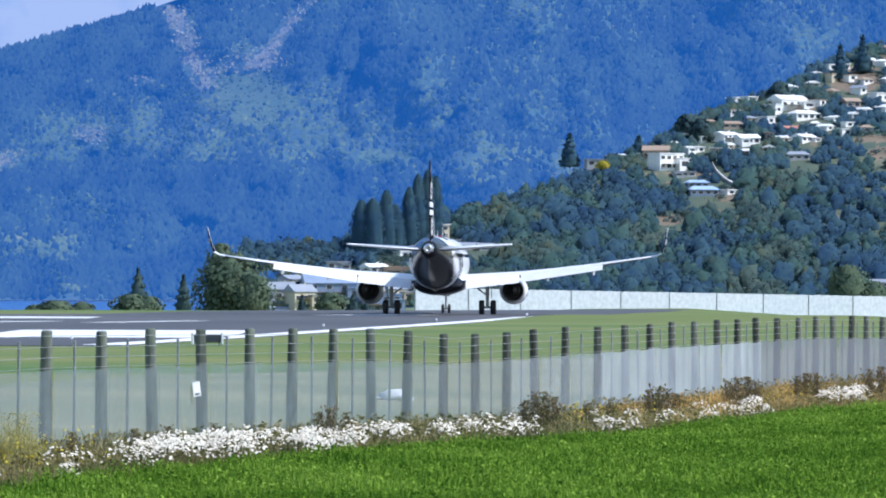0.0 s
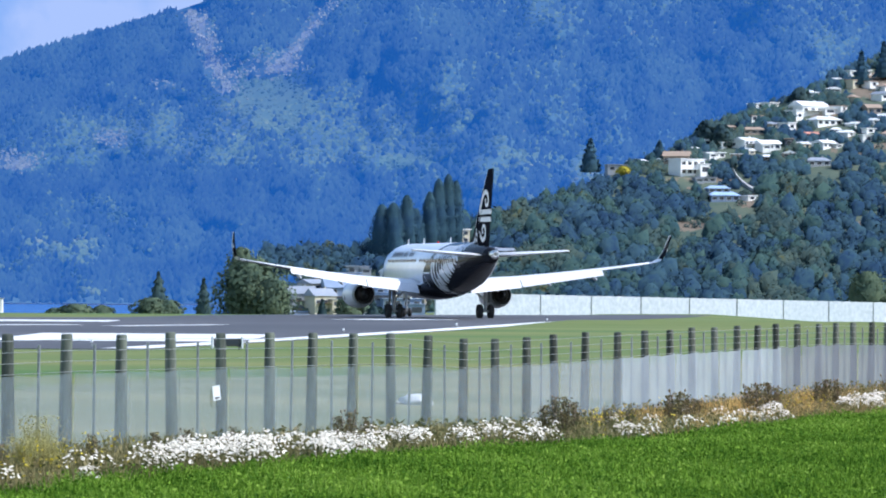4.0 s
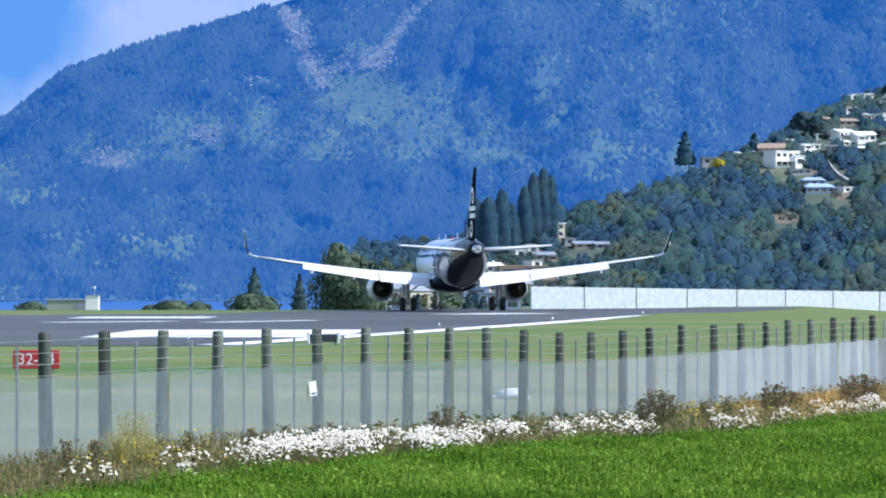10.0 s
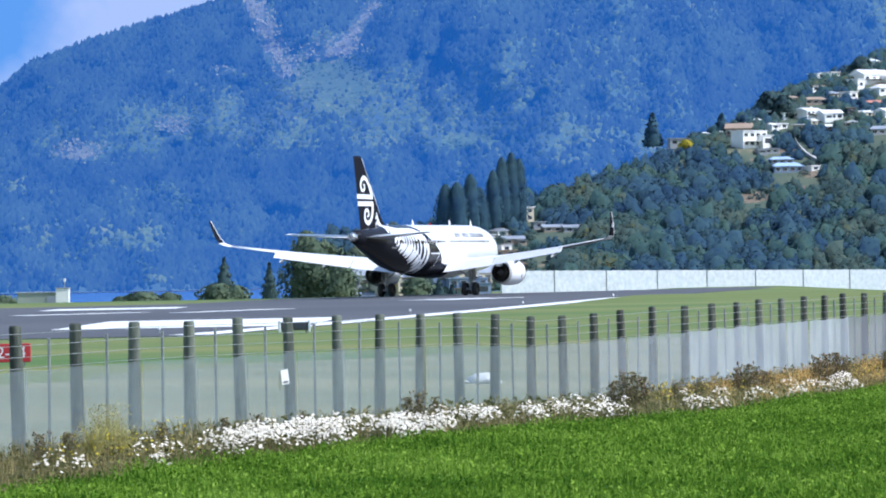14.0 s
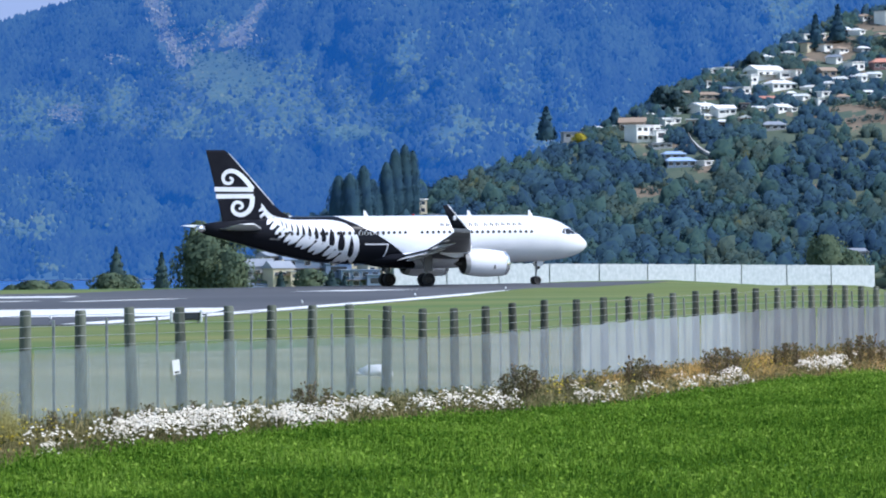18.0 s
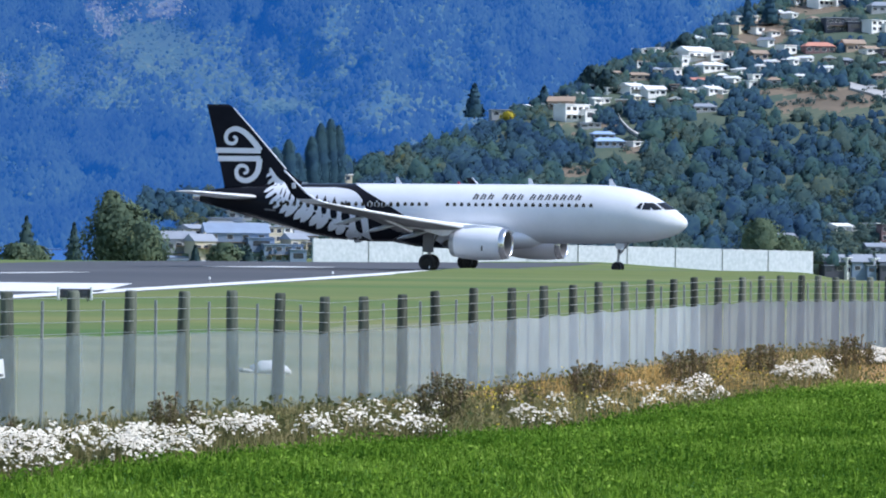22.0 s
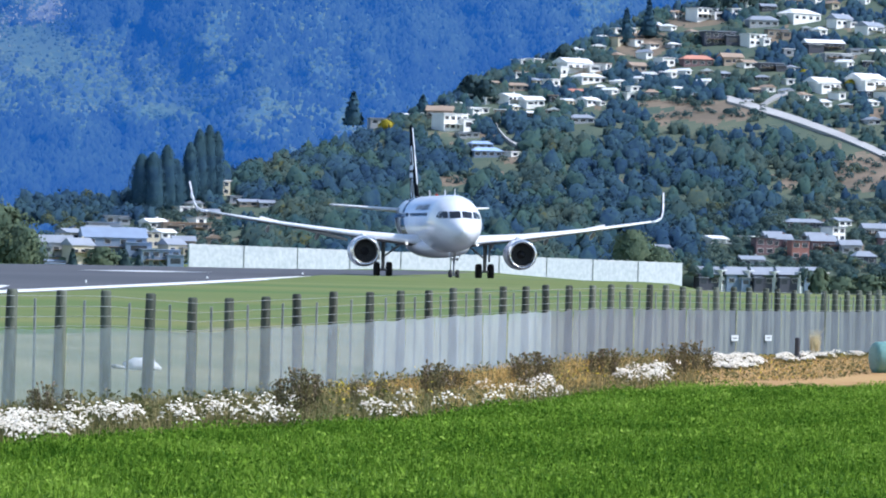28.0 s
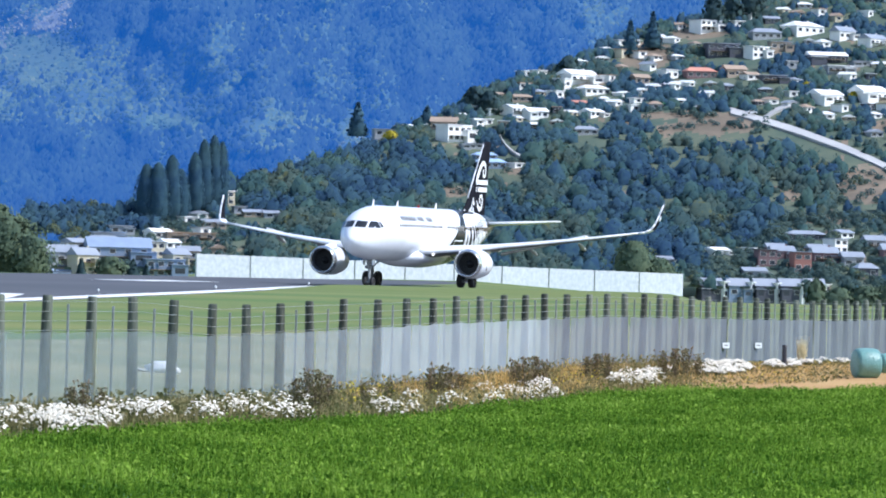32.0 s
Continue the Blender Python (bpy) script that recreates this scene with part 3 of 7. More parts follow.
for side in (1, -1):
    bm = bmesh.new()
    ribbon(bm, smooth_path(((35.75, 8.44), (34.0, 8.42), (32.2, 8.4)), 8), [0.38] * 9, side)
    ribbon(bm, smooth_path(((35.6, 7.84), (34.0, 7.84), (32.2, 7.84)), 8), [0.38] * 9, side)
    ribbon(bm, smooth_path(((32.25, 8.4), (32.7, 8.98), (33.4, 9.66), (34.1, 9.98), (34.72, 9.84), (34.98, 9.4), (34.78, 8.98), (34.32, 8.94), (34.1, 9.25), (34.38, 9.45)), 30), np.linspace(0.46, 0.2, 31).tolist(), side)
    ribbon(bm, smooth_path(((32.28, 7.84), (32.4, 6.98), (32.8, 6.46), (33.4, 6.25), (33.98, 6.48), (34.12, 6.94), (33.84, 7.32), (33.36, 7.26), (33.22, 6.92), (33.55, 6.76)), 30), np.linspace(0.46, 0.2, 31).tolist(), side)
    part("fin_emblem", bm, m_white, plane, "white curled emblem and bars", False)
    # fern
    spine = smooth_path(((31.5, 7.1), (30.8, 5.75), (29.55, 4.9), (27.9, 4.35), (26.2, 3.72), (24.5, 2.9), (23.3, 2.06)), 60)
    rim = smooth_path(((31.45, 7.18), (30.6, 6.25), (29.1, 5.78), (27.4, 5.74), (25.6, 5.7), (24.3, 5.4), (23.5, 4.6), (23.22, 3.5), (23.35, 2.2)), 60)
    bm = bmesh.new()
    ribbon(bm, spine, np.linspace(0.08, 0.16, 61).tolist(), side, 0.03)
    ribbon(bm, rim, np.linspace(0.1, 0.2, 61).tolist(), side, 0.03)
    part("fern_spine", bm, m_white, plane, "white fern marking")
    bm = bmesh.new()
    rows = []
    for k in range(1, 61):
        rows.append([])
        for t in np.linspace(0, 1, 9):
            q = spine[k].lerp(rim[k], t)
            rows[-1].append(bm.verts.new((NOSE - q.x, side * (skin(q.x, q.y) + 0.02), q.y)))
    for p, q in zip(rows, rows[1:]):
        for j in range(8):
            bm.faces.new((p[j], p[j + 1], q[j + 1], q[j]))
    part("fern_blade", bm, m_white, plane, "white fern blade")
    sz = sorted((p.x, p.y) for p in spine)
    rz = sorted((p.x, p.y) for p in rim[:52])
    for s, wide in ((30.1, 0.1), (29.76, 0.12), (29.3, 0.16), (28.8, 0.2), (28.3, 0.24), (27.75, 0.28), (27.15, 0.34), (26.5, 0.43), (25.75, 0.54), (24.85, 0.66), (23.9, 0.5)):
        # dark pointed gaps between the upper leaflets
        lo = float(np.interp(s, [q[0] for q in sz], [q[1] for q in sz])) + 0.06
        hi = float(np.interp(s, [q[0] for q in rz], [q[1] for q in rz]))
        hi = lo + (hi - lo) * 0.72
        bm = bmesh.new()
        ribbon(bm, [(s - 0.1 * t + 0.1 * t * t, lo + (hi - lo) * t) for t in (0, 0.15, 0.35, 0.6, 0.82, 1.0)], [wide * 0.7, wide * 0.95, wide, wide * 0.8, wide * 0.42, 0.02], side, 0.034)
        part("fern_gap", bm, m_black, plane)
    for i in range(16):
        k = 2 + int(i * 3.5)
        a = spine[k]
        wide = 0.24 + 0.3 * min(1, i / 8)
        long = 0.45 + 0.95 * min(1, i / 7) * (1 if i < 12 else 0.7)
        bm = bmesh.new()
        ribbon(bm, [a + Vector((0.78, -0.62)) * long * t for t in (0, 0.2, 0.5, 0.8, 1)], [0.3, wide * 0.95, wide, wide * 0.7, 0.05], side, 0.024)
        part("fern_leaflet", bm, m_white, plane)
    # window band
    pane = ringed = None
    for i in range(46):
        s = 6.45 + i * 0.533
        if i in (21, 22):
            continue
        y = skin(s, 4.62)
        if pane is None:
            bm = boxed(0, 0, 0, 0.25, 0.03, 0.36, 0.0)
            bmesh.ops.bevel(bm, geom=[e for e in bm.edges if abs(e.verts[0].co.y - e.verts[1].co.y) > 0.01], offset=0.07, segments=2, affect="EDGES")
            pane = part("cabin_window", bm, m_glass, plane)
        else:
            pane = new("cabin_window", pane.data)
            pane.parent = plane
        pane.matrix_basis = pose(NOSE - s, side * (y + 0.004 + 0.04 * (s > 20.5)), 4.62)
        if 20.5 < s < 23.4:
            # white rings round the panes in the black paint
            if ringed is None:
                bm = boxed(0, 0, 0, 0.37, 0.03, 0.5, 0.0)
                bmesh.ops.bevel(bm, geom=[e for e in bm.edges if abs(e.verts[0].co.y - e.verts[1].co.y) > 0.01], offset=0.12, segments=2, affect="EDGES")
                ringed = part("window_surround", bm, m_white, plane, "white window surround")
            else:
                ringed = new("window_surround", ringed.data)
                ringed.parent = plane
            ringed.matrix_basis = pose(NOSE - s, side * (y + 0.026), 4.62)
    bm = bmesh.new()
    ribbon(bm, [(22.6, 3.66), (21.5, 3.66), (20.35, 3.66)], [0.11] * 3, side, 0.03)
    ribbon(bm, [(20.4, 3.62), (20.5, 3.0), (20.62, 2.6)], [0.11] * 3, side, 0.03)
    part("door_outline", bm, m_white, plane, "white painted door outline")
    # name in plain slanted bars
    for s0, count in ((15.25, 3), (13.05, 3), (11.0, 7)):
        for k in range(count):
            s = s0 - k * 0.56
            for off, tall_, lean_ in ((0.0, 0.42, 0.2), (-0.24, 0.34, 0.12)):
                bm = bmesh.new()
                ribbon(bm, [(s + off, 5.02), (s + off - lean_ / 2, 5.02 + tall_ / 2), (s + off - lean_, 5.02 + tall_)], [0.14, 0.14, 0.14], side)
                part("name_bar", bm, m_grey, plane)
    bm = bmesh.new()
    ribbon(bm, [(31.3, 4.2), (30.9, 4.17), (30.4, 4.13)], [0.12, 0.12, 0.12], side)
    part("registration_bar", bm, m_under, plane)
    # flight-deck panes
    for quad in (((2.28, 4.38), (2.4, 4.86), (2.74, 4.89), (2.86, 4.4)), ((2.96, 4.42), (2.84, 4.88), (3.04, 4.86), (3.28, 4.5))):
        bm = bmesh.new()
        (a, b, c, d) = quad
        rows = []
        for i in range(5):
            row = []
            for j in range(5):
                p = (Vector(a).lerp(Vector(d), i / 4)).lerp(Vector(b).lerp(Vector(c), i / 4), j / 4)
                zc, w, h = hull(p.x)
                u = min(abs((p.y - zc) / h), 0.995)
                row.append(bm.verts.new((NOSE - p.x + 0.012, side * (w * math.sqrt(1 - u * u) + 0.015), p.y + 0.012)))
            rows.append(row)
        for p, q in zip(rows, rows[1:]):
            for j in range(4):
                bm.faces.new((p[j], p[j + 1], q[j + 1], q[j]))
        part("flight_deck_window", bm, m_glass, plane)
for side in (1, -1):
    # front and corner panes of the windscreen
    for y0, y1, z0, z1 in ((0.06, 0.8, 4.44, 4.92), (0.9, 1.22, 4.42, 4.9)):
        bm = bmesh.new()
        rows = []
        for i in range(7):
            row = []
            for j in range(5):
                y, z = y0 + (y1 - y0) * i / 6, z0 + (z1 - z0) * j / 4 - 0.05 * i / 6
                st = hull_station(y, z)
                row.append(bm.verts.new((NOSE - st + 0.02, side * (y + 0.006), z + 0.014)))
            rows.append(row)
        for p, q in zip(rows, rows[1:]):
            for j in range(4):
                bm.faces.new((p[j], p[j + 1], q[j + 1], q[j]))
        part("windscreen", bm, m_glass, plane, "dark flight-deck windscreen pane")
for s, h in ((5.5, 0.42), (11.5, 0.42), (21.5, 0.45)):
    part("antenna", loft([[(NOSE - s + 0.22, 0.02, 6.05), (NOSE - s - 0.25, 0.02, 6.05), (NOSE - s - 0.25, -0.02, 6.05), (NOSE - s + 0.22, -0.02, 6.05)],
                          [(NOSE - s - 0.1, 0.01, 6.12 + h), (NOSE - s - 0.28, 0.01, 6.12 + h), (NOSE - s - 0.28, -0.01, 6.12 + h), (NOSE - s - 0.1, -0.01, 6.12 + h)]]), m_white, plane)
part("beacon", turned([(0, 0.0), (0.02, 0.1), (0.12, 0.09), (0.2, 0.0)], 12), m_red, plane).matrix_basis = pose(NOSE - 17, 0, 6.1, 0, -90, 0)
for side in (1, -1):
    part("tail_antenna", boxed(NOSE - 28.8, side * 0.2, 6.0, 0.3, 0.03, 0.35, 0.0), m_white, plane)
nose_leg = part("nose_leg", tube(tube(tube(bmesh.new(), (12.64, 0, 0.4), (12.75, 0, 2.3), 0.08, 0.11), (12.7, 0, 1.2), (13.6, 0, 2.2), 0.05), (12.64, -0.24, 0.38), (12.64, 0.24, 0.38), 0.07), m_strut, plane)
part("light_shell", tube(bmesh.new(), (12.8, -0.2, 1.5), (12.9, -0.2, 1.5), 0.11), m_metal, nose_leg)
part("light_shell", tube(bmesh.new(), (12.8, 0.2, 1.5), (12.9, 0.2, 1.5), 0.11), m_metal, nose_leg)
part("taxi_light", tube(bmesh.new(), (12.9, -0.2, 1.5), (12.93, -0.2, 1.49), 0.1), m_strut, nose_leg, "unlit taxi light")
part("taxi_light", tube(bmesh.new(), (12.9, 0.2, 1.5), (12.93, 0.2, 1.49), 0.1), m_strut, nose_leg, "unlit taxi light")
for side in (1, -1):
    part("nose_door", boxed(12.9, side * 0.36, 1.85, 0.6, 0.03, 0.4, 0.0), m_white, nose_leg)


def wheel(x, y, r, wide):
    prof = [(-0.32 * wide, r * 0.56), (-0.5 * wide, r * 0.66), (-0.5 * wide, r * 0.86), (-0.36 * wide, r * 0.97), (0, r), (0.36 * wide, r * 0.97), (0.5 * wide, r * 0.86), (0.5 * wide, r * 0.66), (0.32 * wide, r * 0.56)]
    bm = turned(prof, 28)
    bmesh.ops.rotate(bm, matrix=Matrix.Rotation(radians(90), 3, "Z"), verts=bm.verts)
    tyre = part("wheel", bm, m_tyre, plane, "black tyre", True)
    tyre.matrix_basis = pose(x, y, r)
    bm = turned([(-0.3 * wide, 0.0), (-0.26 * wide, r * 0.2), (-0.2 * wide, r * 0.45), (-0.32 * wide, r * 0.58), (0.32 * wide, r * 0.58), (0.2 * wide, r * 0.45), (0.26 * wide, r * 0.2), (0.3 * wide, 0.0)], 20)
    for i in range(6):
        box(bm, 0, math.cos(i * 1.047) * r * 0.35, math.sin(i * 1.047) * r * 0.35, wide * 0.56, r * 0.08, r * 0.08)
    bmesh.ops.rotate(bm, matrix=Matrix.Rotation(radians(90), 3, "Z"), verts=bm.verts)
    part("rim", bm, m_burnt, tyre, "dark grey wheel rim")
    return tyre, x, y, r


wheels = [wheel(0, s * 3.8 + o, 0.58, 0.42) for s in (1, -1) for o in (-0.46, 0.46)] + [wheel(12.64, o, 0.38, 0.22) for o in (-0.26, 0.26)]


# ---- the mountain, far off ----
def noise_at(x, y, scale, seed=0.0, octaves=4):
    """Turbulent noise over arrays."""
    out = np.empty(x.shape)
    for i, (a, b) in enumerate(zip(x.ravel(), y.ravel())):
        out.ravel()[i] = noise.fractal((a / scale + seed, b / scale - seed, seed), 0.9, 2.1, octaves)
    return out


RIDGE_X = (-1100, -500, -190, -90, 60, 250, 330, 450, 700, 1000, 1400, 2000, 2700)
RIDGE_H = (60, 145, 287, 367, 417, 473, 500, 565, 700, 800, 860, 900, 900)

# distance haze, painted as a blue glow on all the mountain's surfaces
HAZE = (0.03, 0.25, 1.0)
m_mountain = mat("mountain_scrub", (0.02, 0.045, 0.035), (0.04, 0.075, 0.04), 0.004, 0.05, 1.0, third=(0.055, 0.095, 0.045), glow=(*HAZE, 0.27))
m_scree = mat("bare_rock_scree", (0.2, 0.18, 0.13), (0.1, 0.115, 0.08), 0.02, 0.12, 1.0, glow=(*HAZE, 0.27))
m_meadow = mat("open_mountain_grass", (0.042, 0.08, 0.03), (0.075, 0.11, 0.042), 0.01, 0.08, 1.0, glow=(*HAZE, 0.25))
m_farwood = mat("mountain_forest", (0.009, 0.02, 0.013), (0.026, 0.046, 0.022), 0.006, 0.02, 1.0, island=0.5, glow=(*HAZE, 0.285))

mb = np.linspace(-1100, 2600, 240)
mv = np.linspace(0, 1.25, 130)
V, B = np.meshgrid(mv, mb, indexing="ij")
top = np.interp(B, RIDGE_X, RIDGE_H)
lump = noise_at(B, V * 700, 260, 3.1)
fine = noise_at(B, V * 700, 60, 7.7, 3)
height = -40 + (top + 40) * np.minimum(V, 1.0) - np.maximum(V - 1, 0) * 500
calm = 1 - 0.8 * np.exp(-((B - 450) / 130) ** 2 - ((height - 320) / 75) ** 2)
far = 2700 + 1500 * V + (145 * lump + 45 * fine) * calm


turn_x = np.clip(np.gradient(far, axis=1) / (np.gradient(B, axis=1) * far / F), -1.3, 1.3)


def over_grid(b, v, *tables):
    """Tables of the mountain's grid, looked up at bearings and fractions of the way up."""
    fb = np.clip((np.asarray(b) + 1100) / 3700 * 239, 0, 238.999)
    fv = np.clip(np.asarray(v) / 1.25 * 129, 0, 128.999)
    i, j = fv.astype(int), fb.astype(int)
    u, w = fv - i, fb - j
    def lerp(t):
        return (t[i, j] * (1 - u) * (1 - w) + t[i + 1, j] * u * (1 - w) + t[i, j + 1] * (1 - u) * w + t[i + 1, j + 1] * u * w)
    return [lerp(t) for t in tables]


def mountain_at(b, v):
    """Bearing and fraction of the way up, to a place on the mountain."""
    d, h = over_grid(b, v, far, height)
    return np.stack([(np.asarray(b) - 784) / F * d, d, H + h / F * d], -1)


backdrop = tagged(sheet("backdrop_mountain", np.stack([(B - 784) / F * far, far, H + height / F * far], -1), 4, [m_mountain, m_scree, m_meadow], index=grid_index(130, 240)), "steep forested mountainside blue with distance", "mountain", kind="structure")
# bare slips and open slopes
open_ground = noise_at(B, V * 700, 120, 11.3, 3)


def bare(b, v):
    """How bare the slope is."""
    y = -40 + (np.interp(b, RIDGE_X, RIDGE_H) + 40) * v
    slip = np.exp(-((b - (300 + (480 - y) * 0.45)) / 26) ** 2) * (y > 330) * (y < 520)
    slip2 = np.exp(-((b - (475 + (y - 400) * 0.75)) / 17) ** 2) * (y > 375) * (y < 520)
    gully = np.exp(-((b - 440) / 60) ** 2 - ((y - 380) / 24) ** 2) * 0.9
    patch = np.exp(-((b - 160) / 30) ** 2 - ((y - 250) / 18) ** 2) + np.exp(-((b + 10) / 50) ** 2 - ((y - 205) / 20) ** 2) + 0.7 * np.exp(-((b - 250) / 30) ** 2 - ((y - 345) / 12) ** 2)
    return slip + slip2 + gully + patch


def meadow(b, v):
    """Where the slope is open grass."""
    y = -40 + (np.interp(b, RIDGE_X, RIDGE_H) + 40) * v
    return np.exp(-((b - 450 + (y - 320) * 0.4) / 95) ** 2 - ((y - 322) / 52) ** 2) + 0.6 * np.exp(-((b - 700) / 90) ** 2 - ((y - 215) / 24) ** 2) + 0.5 * np.exp(-((b - 900) / 70) ** 2 - ((y - 225) / 18) ** 2)


me = backdrop.data
bb, vv = (B[:-1, :-1] + B[1:, 1:]) / 2, (V[:-1, :-1] + V[1:, 1:]) / 2
rough_edge = open_ground[:-1, :-1]
kind = ((bare(bb, vv) + 0.3 * rough_edge) > 0.95).astype(np.int32)
kind[(kind == 0) & (meadow(bb, vv) > 0.2) & (meadow(bb, vv) + 0.4 * rough_edge > 0.45)] = 2
me.polygons.foreach_set("material_index", kind.ravel())

def wooded(b, v):
    """How dense the mountain's woods are: 0 is open scrub, 1 closed forest."""
    y = -40 + (np.interp(b, RIDGE_X, RIDGE_H) + 40) * v
    w = 0.62 + 0 * b
    for cb, cy_, sb, sy_, k in ((60, 400, 280, 70, 0.75), (470, 130, 190, 55, 0.5), (660, 420, 130, 45, 0.3), (1250, 300, 330, 130, 0.22), (480, 20, 200, 60, 0.4),
                                (620, 235, 320, 48, -0.6), (450, 320, 110, 55, -0.6), (430, 285, 210, 70, -0.4), (880, 330, 170, 60, -0.28), (90, 80, 90, 60, -0.4), (-90, 60, 100, 80, -0.35), (150, 270, 160, 50, -0.3), (900, 200, 130, 40, -0.3)):
        w = w + k * np.exp(-((b - cb + 0.35 * (y - cy_)) / sb) ** 2 - ((y - cy_) / sy_) ** 2)
    return w + 0.5 * over_grid(b, v, open_ground)[0] + 0.42 * over_grid(b, v, fine)[0]


def blobs(foot, wide, tall, facing, jitter, peak=1.0):
    """Rounded crowns: an array (n, 6, 3) and normals that round each one off."""
    n = len(foot)
    a = np.arange(6)[None, :] * 1.0472 + rng.normal(0, 0.2, (n, 6)) + 0.52
    grow = rng.uniform(0.75, 1.2, (n, 6))
    grow[:, 1] *= peak
    c, s_ = np.cos(a), np.sin(a)
    pts = foot[:, None, :] + np.stack([c * wide[:, None] * grow, rng.normal(0, 0.3, (n, 6)), (0.42 + 0.62 * s_ * grow) * tall[:, None]], -1)
    soft = np.stack([0.5 * c + facing[:, None] + rng.normal(0.1, jitter, (n, 1)), np.full((n, 6), -0.65), 0.5 * s_ + 0.38 + rng.normal(0, jitter, (n, 1))], -1)
    return pts, (soft / np.linalg.norm(soft, axis=2)[..., None]).reshape(-1, 3)


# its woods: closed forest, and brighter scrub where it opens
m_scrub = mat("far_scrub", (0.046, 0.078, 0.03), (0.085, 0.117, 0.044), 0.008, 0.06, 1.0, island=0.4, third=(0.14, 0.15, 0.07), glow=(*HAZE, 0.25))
n = 150000
tb, tv = rng.uniform(-420, 2150, n), rng.uniform(0.0, 1.02, n) ** 0.9
keep = (rng.uniform(0, 1, n) < np.clip(wooded(tb, tv) * 1.3 - 0.12, 0.06, 1)) & (bare(tb, tv) < rng.uniform(0.05, 0.45, n)) & (meadow(tb, tv) < rng.uniform(0.2, 0.9, n))
tb, tv = tb[keep], tv[keep]
foot = mountain_at(tb, tv)
wide = rng.uniform(1.1, 2.5, len(tb))
quads, soft = blobs(foot, wide, wide * rng.uniform(1.3, 2.3, len(tb)), 0.22 * over_grid(tb, tv, turn_x)[0], 0.14, 1.7)
tagged(sheet("mountain_woods", quads, 6, m_farwood, normals=soft), "dense woods on the far mountain, blue with painted haze", "forest", kind="stuff")
n = 75000
tb, tv = rng.uniform(-420, 2150, n), rng.uniform(0.02, 1.0, n)
keep = (rng.uniform(0, 1, n) < np.clip(1.2 - 1.25 * wooded(tb, tv), 0.03, 1)) & (bare(tb, tv) < 0.5) & (meadow(tb, tv) < rng.uniform(0.35, 1.35, n))
tb, tv = tb[keep], tv[keep]
foot = mountain_at(tb, tv)
wide = rng.uniform(0.8, 2.1, len(tb))
quads, soft = blobs(foot, wide, wide * rng.uniform(0.8, 1.5, len(tb)), 0.45 * over_grid(tb, tv, turn_x)[0], 0.2)
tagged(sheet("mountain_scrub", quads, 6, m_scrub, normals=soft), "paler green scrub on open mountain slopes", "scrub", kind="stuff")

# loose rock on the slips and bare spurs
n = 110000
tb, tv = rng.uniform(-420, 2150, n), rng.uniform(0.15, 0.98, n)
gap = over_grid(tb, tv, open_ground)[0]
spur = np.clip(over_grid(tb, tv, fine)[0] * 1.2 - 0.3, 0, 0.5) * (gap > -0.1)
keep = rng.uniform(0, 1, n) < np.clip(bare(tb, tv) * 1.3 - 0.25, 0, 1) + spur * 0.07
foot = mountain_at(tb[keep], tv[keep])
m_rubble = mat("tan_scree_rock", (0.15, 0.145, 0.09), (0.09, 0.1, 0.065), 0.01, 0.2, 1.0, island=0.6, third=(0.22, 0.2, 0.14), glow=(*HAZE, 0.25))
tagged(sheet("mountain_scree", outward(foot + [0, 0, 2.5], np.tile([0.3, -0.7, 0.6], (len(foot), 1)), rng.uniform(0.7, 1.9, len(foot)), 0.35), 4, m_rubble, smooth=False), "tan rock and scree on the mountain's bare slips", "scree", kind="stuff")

# high cloud behind the ridge
m_cloud = bpy.data.materials.new("bright_cloud")
m_cloud.use_nodes = True
nt = m_cloud.node_tree
em, ramp, nz, co = (nt.nodes.new("ShaderNode" + k) for k in ("Emission", "ValToRGB", "TexNoise", "TexCoord"))
nz.inputs["Scale"].default_value, nz.inputs["Detail"].default_value = 0.009, 7
ramp.color_ramp.elements[0].position, ramp.color_ramp.elements[0].color = 0.3, (0.1, 0.27, 0.62, 1)
ramp.color_ramp.elements[1].position, ramp.color_ramp.elements[1].color = 0.95, (0.33, 0.43, 0.68, 1)
nt.links.new(co.outputs["Object"], nz.inputs["Vector"])
# the cloud bank thickens towards the ridge
dot, add = nt.nodes.new("ShaderNodeVectorMath"), nt.nodes.new("ShaderNodeMath")
dot.operation = "DOT_PRODUCT"
dot.inputs[1].default_value = (0.0042, 0.0, -0.0066)
nt.links.new(co.outputs["Object"], dot.inputs[0])
add.operation = "MULTIPLY_ADD"
nt.links.new(nz.outputs[0], add.inputs[0])
add.inputs[1].default_value = 1.9
off = nt.nodes.new("ShaderNodeMath")
off.inputs[1].default_value = 3.45
nt.links.new(dot.outputs["Value"], off.inputs[0])
nt.links.new(off.outputs[0], add.inputs[2])
nt.links.new(add.outputs[0], ramp.inputs[0])
nt.links.new(ramp.outputs[0], em.inputs[0])
nt.links.new(em.outputs[0], nt.nodes["Material Output"].inputs[0])
tagged(sheet("backdrop_sky", [(-1500, 4850, -20), (600, 4850, -20), (600, 4850, 900), (-1500, 4850, 900)], 4, m_cloud, smooth=False), "blue sky with bright thin cloud", "sky", kind="structure")

# ---- the hill with houses ----
# dry banks: bearing, height and half-sizes
BANKS = ((1622, 224, 74, 19), (1862, 128, 50, 32), (1555, 240, 60, 7), (1190, 105, 38, 9), (1285, 150, 16, 14), (1505, 345, 45, 22), (1590, 378, 50, 9), (1790, 66, 60, 5), (1740, 105, 16, 9), (1540, 215, 16, 12), (1880, 225, 14, 10), (1160, 226, 22, 12))

